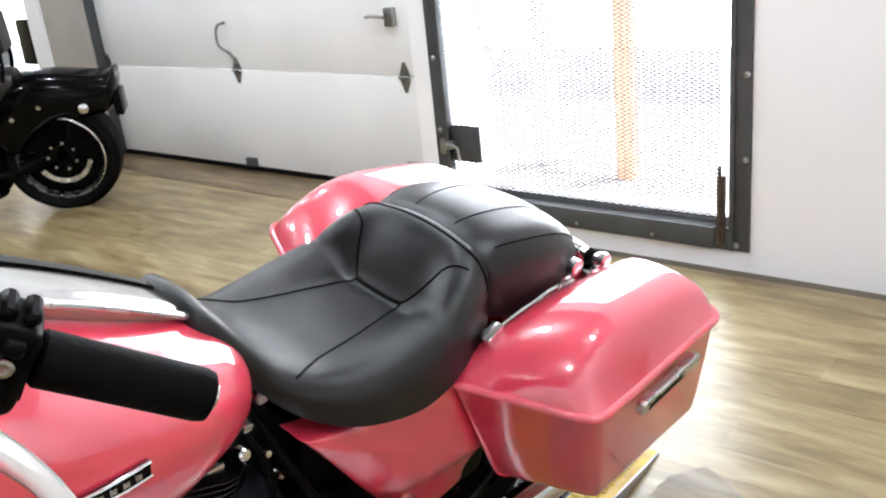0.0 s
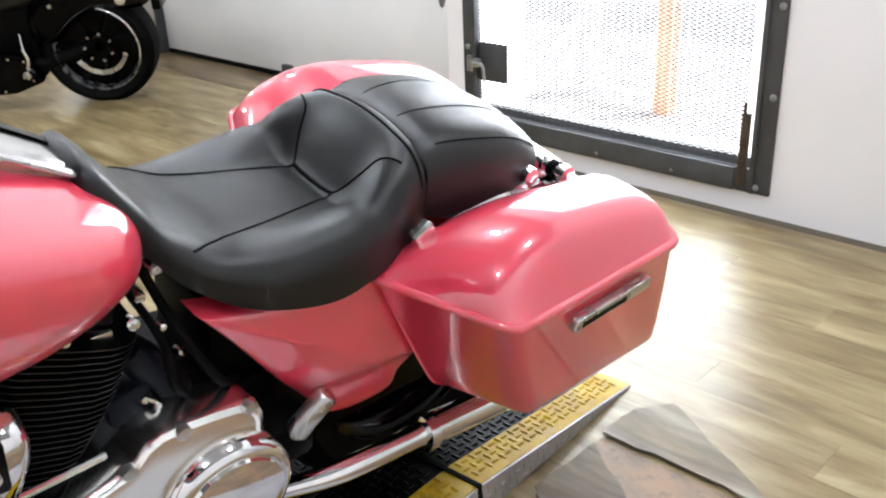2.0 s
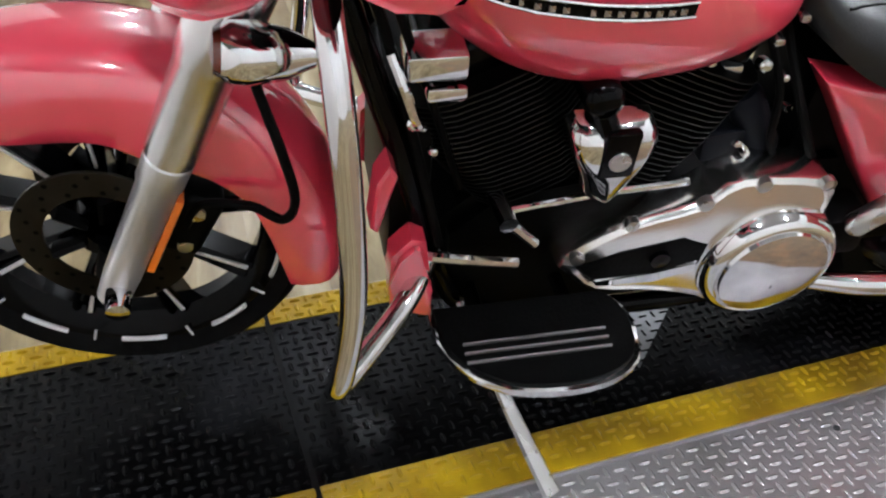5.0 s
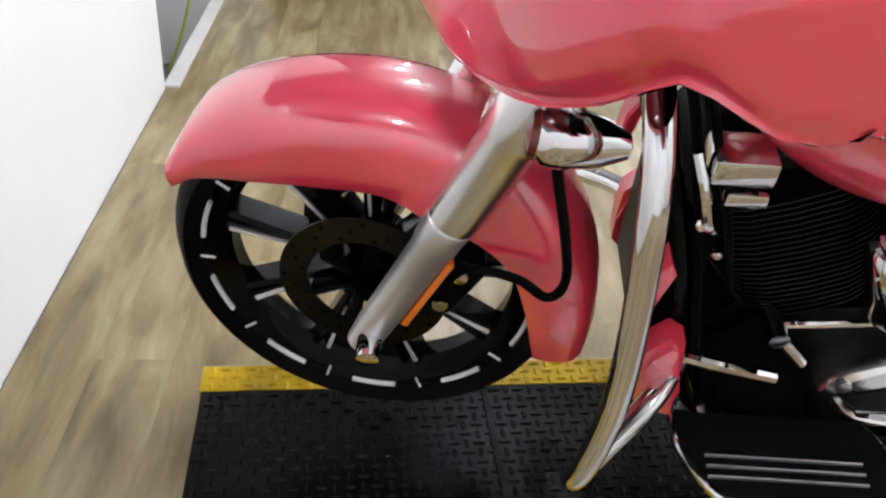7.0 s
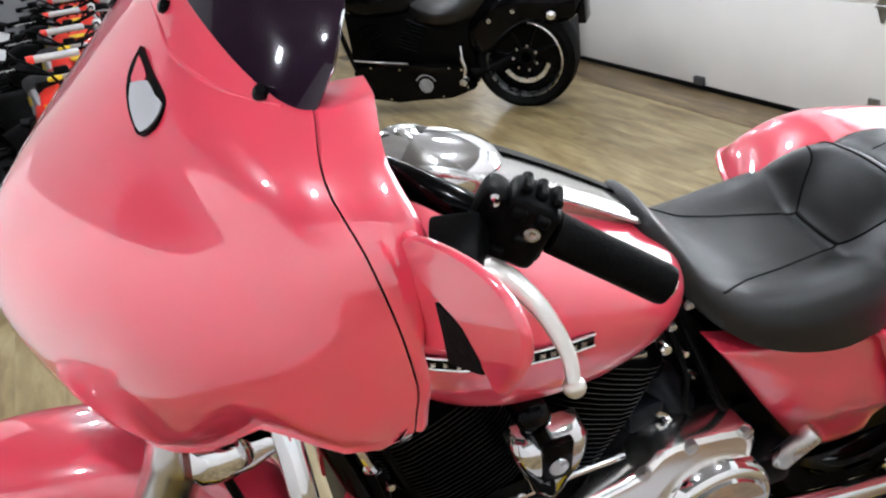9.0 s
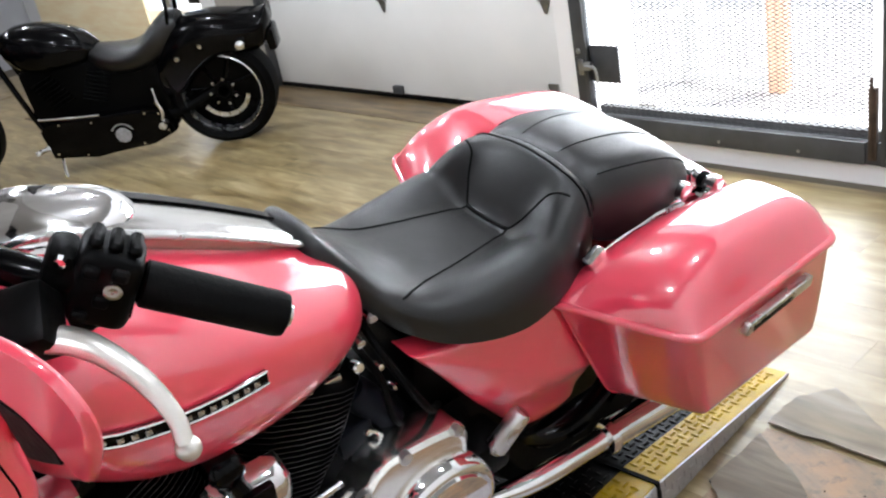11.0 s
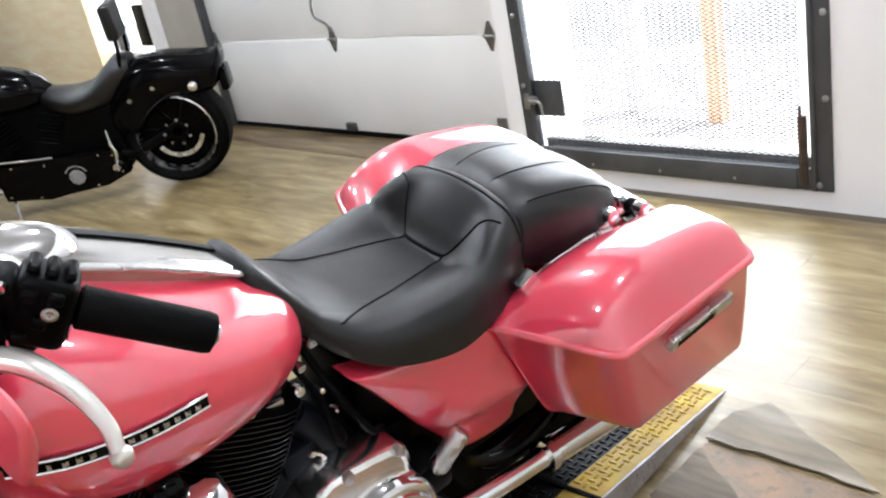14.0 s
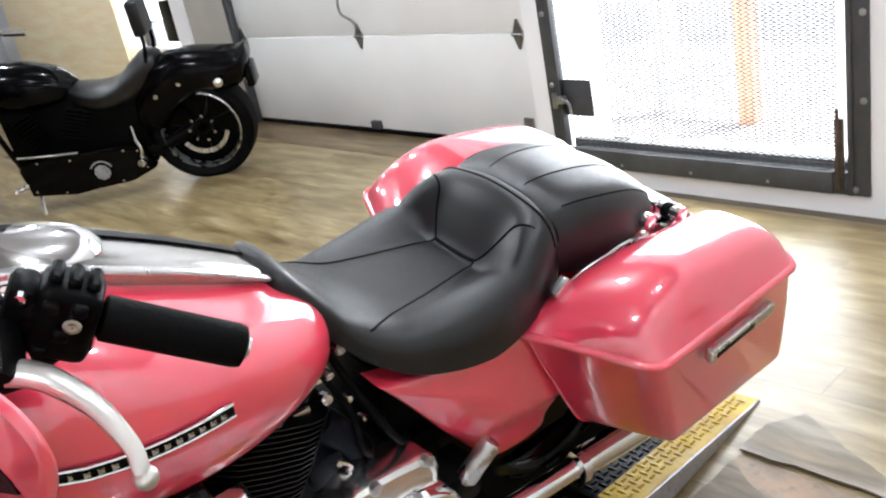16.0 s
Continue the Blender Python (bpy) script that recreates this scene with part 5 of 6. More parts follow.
# frame, crash bar, radiator lowers
for s in (1, -1):
    bm = bm_new(); tube(bm, [(s * 0.05, 0.30, 0.95), (s * 0.10, 0.36, 0.75), (s * 0.125, 0.42, 0.55), (s * 0.13, 0.475, 0.35), (s * 0.13, 0.54, 0.24), (s * 0.13, 0.75, 0.20), (s * 0.13, 1.15, 0.21)], 0.017, 10); part("frame_tube", bm, BLACKG, bike, "black frame tube")
    bm = bm_new(); tube(bm, [(s * 0.06, 0.33, 0.90), (s * 0.18, 0.315, 0.88), (s * 0.265, 0.318, 0.80), (s * 0.30, 0.325, 0.66), (s * 0.325, 0.325, 0.52), (s * 0.335, 0.31, 0.40), (s * 0.32, 0.305, 0.345), (s * 0.28, 0.345, 0.350), (s * 0.21, 0.415, 0.375), (s * 0.13, 0.465, 0.385)], 0.0165, 14, 8); part("engine_guard", bm, CHROME, bike, "chrome engine guard bar")
    bm = bm_new(); slab(bm, [(0.398, 0.43), (0.396, 0.38), (0.398, 0.325), (0.412, 0.31), (0.462, 0.285), (0.458, 0.36), (0.445, 0.455), (0.425, 0.462)], s * 0.13, s * 0.185, 0.010, 2); part("lower_cowl", bm, PINK, bike, "pink lower cowl behind the guard")
    bm = bm_new(); slab(bm, [(0.366, 0.50), (0.376, 0.49), (0.40, 0.59), (0.39, 0.61), (0.374, 0.58)], s * 0.14, s * 0.185, 0.004, 1); part("cowl_fin", bm, PINK, bike, "slim pink cowl fin")
bm = bm_new(); box(bm, -0.12, 0.12, 0.40, 0.46, 0.34, 0.62, 0.01); part("oil_cooler", bm, BLACKM, bike)


# footboards
def footboard(s):
    out = [(0.445, 0.20), (0.45, 0.265), (0.49, 0.328), (0.56, 0.36), (0.65, 0.365), (0.72, 0.343), (0.745, 0.30), (0.742, 0.23), (0.715, 0.20)]
    o = [(p.x, p.y) for p in spline([(a, b, 0) for a, b in out], 3)]
    bm = bm_new(); o = [(a + 0.008, b - 0.012) for a, b in o]; slab(bm, [(s * b, a) for a, b in o], 0.302, 0.316, 0.003, 1, axis=2); fb = part("footboard", bm, CHROME, bike, "chrome edged footboard")
    bm = bm_new(); slab(bm, [(s * (0.21 + (b - 0.21) * 0.93), 0.59 + (a - 0.59) * 0.95) for a, b in o], 0.3165, 0.322, 0.002, 1, axis=2); part("rubber_pad", bm, RUBBER, fb, "black ribbed rubber pad")
    for k in range(3):
        bm = bm_new(); box(bm, -0.0013, 0.0013, 0.49, 0.705, 0.3215, 0.3270); ob = part("rib", bm, FORKS, fb); ob.location = (s * (0.262 + 0.016 * k), 0, 0)
    bm = bm_new(); tube(bm, [(s * 0.12, 0.53, 0.29), (s * 0.23, 0.53, 0.302)], 0.012, 8); part("bracket", bm, BLACKM, fb)
    bm = bm_new(); tube(bm, [(s * 0.12, 0.67, 0.29), (s * 0.23, 0.67, 0.302)], 0.012, 8); part("bracket", bm, BLACKM, fb)


footboard(1); footboard(-1)
# stand leg
bm = bm_new(); tube(bm, [(0.15, 0.52, 0.28), (0.28, 0.555, 0.22), (0.35, 0.59, 0.155), (0.405, 0.618, 0.106)], [0.014, 0.011, 0.013, 0.015], 8, flat=0.6); leg = part("side_stand", bm, SATIN, bike, "bare steel side stand leg")
# shift lever, passenger peg, muffler
bm = bm_new(); tube(bm, [(0.15, 0.44, 0.40), (0.17, 0.50, 0.405), (0.17, 0.585, 0.385)], 0.009, 8); part("shift_lever", bm, CHROME, bike, "chrome heel-toe shift lever")
bm = bm_new(); lathe(bm, [(0, 0.012), (0.01, 0.019), (0.085, 0.019), (0.092, 0.014), (0.092, 0.0001)], (0.19, 1.105, 0.405), (0.18, 0.55, 0.82), 14); part("passenger_peg", bm, SATIN, bike, "folded metal passenger peg")
bm = bm_new(); box(bm, 0.11, 0.19, 1.07, 1.15, 0.34, 0.42, 0.012); part("peg_bracket", bm, BLACKM, bike)
for s in (1, -1):
    bm = bm_new(); tube(bm, [(s * 0.17, 1.10, 0.262), (s * 0.20, 1.20, 0.268), (s * 0.205, 1.36, 0.258), (s * 0.205, 1.41, 0.254), (s * 0.205, 1.60, 0.232), (s * 0.20, 1.78, 0.215)], [0.017, 0.021, 0.021, 0.031, 0.032, 0.030], 16); muffler = part("muffler", bm, CHROME, bike, "chrome muffler under the bag")
    bm = bm_new(); lathe(bm, [(-0.012, 0.026), (-0.010, 0.036), (0.010, 0.037), (0.014, 0.030)], (s * 0.205, 1.385, 0.256), (0, 1, -0.09), 20); part("clamp_flange", bm, CHROME, muffler, "chrome muffler flange")
bm = bm_new(); box(bm, -0.09, 0.09, 1.02, 1.50, 0.24, 0.62, 0.02); part("swingarm", bm, BLACKM, bike)

# side deflectors between fairing and tank
for s in (1, -1):
    def blade(name, pts, m_, y0, y1, label=""):
        """A plate standing across the bike, given by width, depth and height."""
        P = [Vector((s * x, y, z)) for x, y, z in pts]
        if m_ is PINK:
            P = spline(P + P[:1], 3)[:-1]
        c0 = sum(P, Vector()) / len(P); k_ = 0.955 if m_ is PINK else 1.0
        bm = bm_new(); loft(bm, [[c0 + (p - c0) * q + Vector((0, y, 0)) for p in P] for q, y in ((k_, y0), (1, y0 + 0.003), (1, y1 - 0.003), (k_, y1))])
        return part(name, bm, m_, fairing, label)
    blade("air_deflector", [(0.4348, 0.4058, 1.2198), (0.4506, 0.4111, 1.2337), (0.4826, 0.423, 1.2409), (0.5142, 0.4351, 1.241), (0.5386, 0.4449, 1.2311), (0.5524, 0.4514, 1.2107), (0.5542, 0.4534, 1.1861), (0.5431, 0.4508, 1.1559), (0.5277, 0.4462, 1.1321), (0.5143, 0.4402, 1.1478), (0.4952, 0.4314, 1.1756), (0.4722, 0.422, 1.1865), (0.4519, 0.4135, 1.1997)], PINK, -0.003, 0.006, "pink curved air deflector")
    blade("deflector_base", [(0.400, 0.401, 1.203), (0.4384, 0.4084, 1.1991), (0.471, 0.4215, 1.1863), (0.4793, 0.4265, 1.1538), (0.4802, 0.4284, 1.1261), (0.4485, 0.4177, 1.112), (0.405, 0.4091, 1.095)], PINK, 0.014, 0.026)
    blade("vent_opening", [(0.4702, 0.4213, 1.1847), (0.4963, 0.4318, 1.1758), (0.5126, 0.4392, 1.1551), (0.514, 0.4403, 1.1436), (0.4952, 0.4336, 1.1351), (0.4781, 0.4274, 1.1294), (0.4742, 0.4241, 1.1617)], BLACKM, -0.004, 0.0155)
# chrome and black fittings on the engine
for y0, y1, z0, z1, x1 in ((0.412, 0.487, 0.708, 0.745, 0.150), (0.438, 0.49, 0.672, 0.694, 0.146)):
    bm = bm_new(); box(bm, 0.09, x1, y0, y1, z0, z1, 0.006, 2); part("rocker_trim", bm, CHROME, engine, "chrome rocker trim")
bm = bm_new(); tube(bm, [(0.13, 0.395, 0.74), (0.15, 0.41, 0.70), (0.155, 0.425, 0.655), (0.15, 0.435, 0.64)], 0.007, 8); part("oil_line", bm, CHROME, engine)
BLUEBLACK = mat("blue_black_plastic", (0.005, 0.006, 0.010), 0.45, var=0.25, spec=0.12)
bm = bm_new(); tube(bm, [(0.10, 0.893, 0.622), (0.10, 0.905, 0.603), (0.10, 0.955, 0.522), (0.10, 0.962, 0.510)], [0.022, 0.028, 0.028, 0.022], 16, 2); part("starter_barrel", bm, BLUEBLACK, engine, "blue-black cylindrical solenoid")
bm = bm_new(); box(bm, 0.075, 0.125, -0.034, 0.030, -0.026, 0.026, 0.007, 2, Matrix.Translation((0, 0.884, 0.538)) @ Euler((0.12, 0, 0)).to_matrix().to_4x4()); part("coil_box", bm, BLUEBLACK, engine, "blue-black coil box")
for x, y, z, r in ((0.128, 0.898, 0.548, 0.007), (0.130, 0.916, 0.530, 0.006), (0.128, 0.910, 0.508, 0.008), (0.125, 0.895, 0.682, 0.010), (0.12, 0.935, 0.655, 0.007), (0.12, 0.96, 0.60, 0.007), (0.145, 0.80, 0.71, 0.008), (0.14, 0.425, 0.64, 0.010), (0.15, 0.45, 0.60, 0.007)):
    bm = bm_new(); lathe(bm, [(-0.01, r), (0.004, r), (0.007, r * 0.7), (0.0075, 0.0001)], (x, y, z), (1, 0.1, 0.35), 10); part("bolt", bm, CHROME, engine)
bm = bm_new(); tube(bm, [(0.130, 0.898, 0.552), (0.134, 0.914, 0.538), (0.132, 0.918, 0.512)], 0.0035, 6); part("clip", bm, CHROME, engine)
bm = bm_new(); box(bm, 0.085, 0.118, 0.836, 0.872, 0.654, 0.676, 0.004, 2); part("rocker_trim", bm, CHROME, engine)
for pts, r in (([(0.08, 0.33, 0.92), (0.115, 0.385, 0.78), (0.135, 0.43, 0.60), (0.15, 0.47, 0.42)], 0.007), ([(0.05, 0.36, 0.93), (0.10, 0.40, 0.80), (0.13, 0.45, 0.66), (0.12, 0.50, 0.5)], 0.006), ([(0.10, 0.90, 0.72), (0.13, 0.93, 0.64), (0.14, 0.94, 0.56), (0.12, 0.98, 0.5)], 0.006), ([(0.06, 0.93, 0.74), (0.12, 0.95, 0.66), (0.15, 1.0, 0.55), (0.10, 1.06, 0.48)], 0.007)):
    bm = bm_new(); tube(bm, pts, r, 8); part("cable", bm, RUBBER, bike)
bm = bm_new(); tube(bm, [(0.135, 0.225, 0.80), (0.146, 0.238, 0.72), (0.162, 0.260, 0.63), (0.165, 0.272, 0.55), (0.155, 0.255, 0.505), (0.135, 0.215, 0.515), (0.11, 0.15, 0.50), (0.09, 0.12, 0.43)], 0.0065, 8); part("brake_hose", bm, RUBBER, bike, "black looped brake hose")
for y, z in ((0.905, 0.70), (0.93, 0.735)):
    bm = bm_new(); box(bm, 0.085, 0.115, y, y + 0.016, z, z + 0.013, 0.004); part("connector", bm, SATIN, bike)

# teardrop vent and screws near the screen
for s in (1, -1):
    nrm = Vector((s * 0.35, -0.72, 0.6)).normalized()
    def drop(name, pts, h0, h1, m_, label="", soft_=3):
        P = [Vector((s * x, y, z)) for x, y, z in pts]
        P = spline(P + P[:1], soft_)[:-1]
        bm = bm_new(); loft(bm, [[p + nrm * h0 for p in P], [p + nrm * h1 for p in P]]); return part(name, bm, m_, fairing, label)
    drop("vent_surround", [(0.0912, 0.2644, 1.2607), (0.0975, 0.2513, 1.2452), (0.1119, 0.2436, 1.2329), (0.1371, 0.2402, 1.2218), (0.1622, 0.2413, 1.2155), (0.1814, 0.245, 1.2136), (0.1913, 0.2605, 1.2266), (0.1849, 0.2716, 1.2401), (0.1707, 0.2734, 1.2461), (0.1332, 0.2684, 1.2522)], -0.012, 0.0065, BLACKM, "black leaf-shaped vent surround")
    drop("vent_lip", [(0.1007, 0.2617, 1.255), (0.1087, 0.2535, 1.2441), (0.117, 0.2491, 1.2371), (0.132, 0.2582, 1.242), (0.1326, 0.2633, 1.2471), (0.1153, 0.2631, 1.2521)], 0.0, 0.0075, PINK, "pink inner lip", 2)
    drop("vent_insert", [(0.1181, 0.2488, 1.2365), (0.1317, 0.2439, 1.2273), (0.1555, 0.2434, 1.2196), (0.1795, 0.2467, 1.2159), (0.1876, 0.2606, 1.2278), (0.1814, 0.2704, 1.2399), (0.1619, 0.2661, 1.2413), (0.1388, 0.2633, 1.2453)], 0.0, 0.0078, WHITEP, "pale vent insert", 2)
    for x, y, z in ((0.258, 0.345, 1.272), (0.0788, 0.2918, 1.292)):
        bm = bm_new(); lathe(bm, [(-0.006, 0.0075), (-0.001, 0.0075), (0.001, 0.005), (0.0015, 0.0001)], Vector((s * x, y, z)) + nrm * 0.006, nrm, 14); part("screen_screw", bm, BLACKG, fairing)

EMBLEM = mat("pale_grey_print", (0.34, 0.34, 0.35), 0.5, var=0.4, vscale=60)

# ---------- the black cruiser by the garage door ----------
def cruiser(m):
    t = thing("cruiser_motorcycle", m, "gloss black custom cruiser motorcycle with backrest on its stand", "motorcycle")
    # u runs from the rear axle to the front along x
    def wh(u, z, R, w, name):
        o = part(name, lathe(bm_new(), [(-0.05, 0.035), (0.05, 0.035), (0.05, 0.055), (-0.05, 0.055)], (u, 0, z), (0, 1, 0), 20), BLACKM, t, "black wheel with polished rim lip")
        bm = bm_new(); lathe(bm, [(w * 0.4, R * 0.75), (-w * 0.4, R * 0.75), (-w * 0.5, R * 0.87), (-w * 0.36, R * 0.98), (0, R), (w * 0.36, R * 0.98), (w * 0.5, R * 0.87), (w * 0.4, R * 0.75)], (u, 0, z), (0, 1, 0), 44, caps=False); part("tyre", bm, RUBBER, o)
        for s in (1, -1):
            bm = bm_new(); lathe(bm, [(s * w * 0.42, R * 0.755), (s * w * 0.44, R * 0.73), (s * w * 0.36, R * 0.705), (s * w * 0.22, R * 0.69)], (u, 0, z), (0, 1, 0), 40, caps=False); part("rim_lip", bm, SATIN, o)
        bm = bm_new(); lathe(bm, [(0.052, R * 0.42), (0.056, R * 0.50), (0.052, R * 0.50), (0.048, R * 0.42)], (u, 0, z), (0, 1, 0), 30, radians(30), radians(165), caps=False); part("brake_rotor", bm, SATIN, o, "bright brake rotor edge")
        bm = bm_new(); lathe(bm, [(-w * 0.2, R * 0.70), (w * 0.2, R * 0.70)], (u, 0, z), (0, 1, 0), 40, caps=False); part("rim", bm, BLACKG, o)
        bm = bm_new(); lathe(bm, [(0.012, 0.05), (0.012, R * 0.705), (-0.012, R * 0.705), (-0.012, 0.05)], (u, 0, z), (0, 1, 0), 40, caps=False); part("wheel_disc", bm, BLACKM, o)
        for k in range(7):
            a = 2 * math.pi * k / 7; bm = bm_new(); tube(bm, [(u + 0.04 * math.cos(a), 0, z + 0.04 * math.sin(a)), (u + R * 0.63 * math.cos(a + 0.15), 0, z + R * 0.63 * math.sin(a + 0.15))], [0.022, 0.016], 8, 1); part("spoke", bm, BLACKG, o)
            bm = bm_new(); lathe(bm, [(0.055, 0.009), (0.062, 0.008), (0.063, 0.0001)], (u + 0.075 * math.cos(a), 0, z + 0.075 * math.sin(a)), (0, 1, 0), 8); part("hub_bolt", bm, SATIN, o)
        return o
    wh(0, 0.305, 0.312, 0.21, "rear_wheel"); wh(BWB, 0.32, 0.32, 0.12, "front_wheel")
    def lump(name, rows, m_, label="", pt=0.8, pb=0.8):
        bm = bm_new(); loft(bm, [[(y, x, z) for x, y, z in ring(*r, 22, pt, pb)] for r in interp(rows, 4)]); return part(name, bm, m_, t, label)
    lump("rear_fender", [(-0.38, 0.66, 0.76, 0.07, 0.72), (-0.355, 0.60, 0.745, 0.12, 0.68), (-0.31, 0.53, 0.735, 0.14, 0.62), (-0.2, 0.51, 0.752, 0.152, 0.63), (-0.05, 0.515, 0.775, 0.156, 0.65), (0.10, 0.44, 0.77, 0.152, 0.62), (0.22, 0.33, 0.72, 0.14, 0.54), (0.31, 0.30, 0.60, 0.11, 0.46), (0.35, 0.32, 0.46, 0.08, 0.40)], BLACKG, "black rear fender")
    bm = bm_new(); box(bm, -0.385, -0.335, -0.075, 0.075, 0.50, 0.63, 0.012); part("tail_lamp", bm, BLACKG, t)
    lump("seat", [(0.13, 0.68, 0.80, 0.09, 0.74), (0.20, 0.62, 0.815, 0.125, 0.71), (0.28, 0.56, 0.765, 0.15, 0.68), (0.38, 0.53, 0.69, 0.17, 0.63), (0.50, 0.52, 0.67, 0.165, 0.61), (0.62, 0.54, 0.695, 0.12, 0.63), (0.70, 0.58, 0.71, 0.07, 0.65)], LEATHER, "black solo seat")
    lump("fuel_tank", [(0.64, 0.66, 0.72, 0.06, 0.69), (0.72, 0.61, 0.80, 0.12, 0.70), (0.88, 0.60, 0.86, 0.16, 0.72), (1.05, 0.62, 0.88, 0.15, 0.75), (1.16, 0.68, 0.85, 0.07, 0.77)], BLACKG, "gloss black fuel tank")
    bm = bm_new(); box(bm, 0.30, 1.12, -0.10, 0.10, 0.16, 0.64, 0.03); part("engine", bm, BLACKM, t, "black engine")
    for u, a in ((0.72, 20), (0.90, -20)):
        for k in range(8):
            bm = bm_new(); box(bm, -0.07, 0.07, -0.125, 0.125, -0.004, 0.004, 0.003, 1, Matrix.Translation((u - 0.0006 * a * k, 0, 0.42 + 0.022 * k)) @ Euler((0, radians(-a), 0)).to_matrix().to_4x4()); part("fin", bm, BLACKM, t)
    bm = bm_new(); slab(bm, [(0.30, 0.17), (0.34, 0.31), (0.46, 0.335), (0.72, 0.335), (1.0, 0.36), (1.08, 0.30), (1.06, 0.13), (0.80, 0.10), (0.45, 0.115)], 0.10, 0.20, 0.015, 2, axis=1); pr = part("primary_cover", bm, BLACKG, t, "black primary cover with round emblem")
    bm = bm_new(); lathe(bm, [(0.20, 0.065), (0.208, 0.062), (0.208, 0.0001)], (0.60, 0, 0.215), (0, 1, 0), 24); part("derby_cover", bm, BLACKG, pr)
    bm = bm_new(); lathe(bm, [(0.209, 0.0001), (0.209, 0.046), (0.2085, 0.048)], (0.60, 0, 0.21), (0, 1, 0), 9); part("emblem", bm, EMBLEM, pr, "pale emblem")
    bm = bm_new(); lathe(bm, [(0.2090, 0.062), (0.2094, 0.071)], (0.60, 0, 0.212), (0, 1, 0), 12, radians(200), radians(330)); part("emblem_arc", bm, EMBLEM, pr)
    # Chrome bolts added to stand in for bright glints on the cover
    for u, z in ((0.36, 0.30), (0.44, 0.315), (0.76, 0.315), (0.95, 0.335), (0.50, 0.135), (0.85, 0.125), (1.02, 0.16), (0.335, 0.19)):
        bm = bm_new(); lathe(bm, [(0, 0.008), (0.006, 0.007), (0.007, 0.0001)], (u, 0.199, z), (0, 1, 0), 8); part("cover_bolt", bm, CHROME, pr)
    bm = bm_new(); tube(bm, [(0.70, 0.19, 0.35), (0.85, 0.20, 0.365), (1.05, 0.20, 0.385)], 0.008, 8, 2); part("shift_rod", bm, CHROME, t)
    bm = bm_new(); tube(bm, [(0.36, 0.17, 0.44), (0.355, 0.185, 0.36), (0.34, 0.19, 0.30), (0.36, 0.2, 0.22)], 0.011, 8); part("frame_bar", bm, CHROME, t, "chrome bar")
    bm = bm_new(); lathe(bm, [(0.0, 0.02), (0.07, 0.022), (0.075, 0.0001)], (0.345, 0.18, 0.235), (0, 1, 0), 12); part("foot_peg", bm, SATIN, t)
    bm = bm_new(); tube(bm, [(0.05, 0, 0.31), (0.30, 0.08, 0.24), (0.44, 0.1, 0.30)], 0.035, 10); part("swingarm", bm, BLACKM, t)
    for s in (1, -1):
        bm = bm_new(); tube(bm, [(1.02, s * 0.10, 0.20), (1.10, s * 0.10, 0.30), (1.22, s * 0.07, 0.72), (1.25, s * 0.04, 0.80)], 0.018, 8); part("frame_tube", bm, BLACKG, t)
        bm = bm_new(); tube(bm, [(BWB, s * 0.09, 0.30), (1.28, s * 0.10, 0.92)], 0.026, 12, 1); part("fork_leg", bm, BLACKG, t, "black fork leg")
        bm = bm_new(); tube(bm, [(1.27, 0, 0.93), (1.24, s * 0.12, 0.98), (1.17, s * 0.26, 1.0), (1.02, s * 0.34, 0.965)], 0.014, 8); tube(bm, [(1.08, s * 0.315, 0.98), (0.97, s * 0.36, 0.95)], 0.02, 8); part("handlebar", bm, CHROME, t, "chrome handlebar")
        bm = bm_new(); tube(bm, [(0.17, s * 0.10, 0.76), (0.15, s * 0.09, 0.86), (0.15, s * 0.07, 0.96)], 0.011, 8); part("backrest_post", bm, BLACKG, t)
        bm = bm_new(); lathe(bm, [(0, 0.018), (0.02, 0.03), (0.05, 0.026), (0.06, 0.0001)], (-0.20, s * 0.15, 0.60), (-0.3, s, 0), 12); part("turn_signal", bm, CHROME, t, "chrome turn signal")
        for u, z in ((0.02, 0.62), (0.17, 0.57)):
            bm = bm_new(); lathe(bm, [(0, 0.014), (s * 0.008, 0.012), (s * 0.009, 0.0001)], (u, s * 0.147, z), (0, 1, 0), 10); part("fender_bolt", bm, SATIN, t)
    bm = bm_new(); box(bm, 0.12, 0.19, -0.095, 0.095, 0.90, 1.10, 0.022, 3); part("backrest_pad", bm, LEATHER, t, "black padded backrest")
    bm = bm_new(); rings = []
    for k in range(13):
        a = radians(-20 + 150 * k / 12); c0 = Vector((BWB + 0.345 * math.cos(a), 0, 0.31 + 0.345 * math.sin(a)))
        rings.append([c0 + Vector((-0.05 * math.cos(a), y, -0.05 * math.sin(a))) * (1 if abs(y) > 0.06 else 0) + (Vector((0, y, 0)) if abs(y) <= 0.06 else Vector((0, 0, 0))) for y in (-0.075, -0.06, 0, 0.06, 0.075)])
    loft(bm, rings, False); part("front_fender", bm, BLACKG, t, "black front fender")
    bm = bm_new(); lathe(bm, [(-0.06, 0.05), (0.0, 0.09), (0.08, 0.095), (0.085, 0.085), (0.09, 0.0001)], (1.34, 0, 0.86), (1, 0, -0.1), 20); part("headlight", bm, CHROME, t, "chrome headlight")
    bm = bm_new(); tube(bm, [(1.03, 0.12, 0.17), (1.02, 0.20, 0.08), (1.0, 0.26, 0.004)], 0.010, 8); part("side_stand", bm, CHROME, t, "chrome side stand")
    bm = bm_new(); tube(bm, [(1.06, 0.18, 0.20), (1.14, 0.22, 0.19)], 0.015, 8); part("front_peg", bm, SATIN, t)
    return t


BWB = 1.72
cruiser(pose(-3.22, 3.26, 0.005, -8, 0, -133.2))

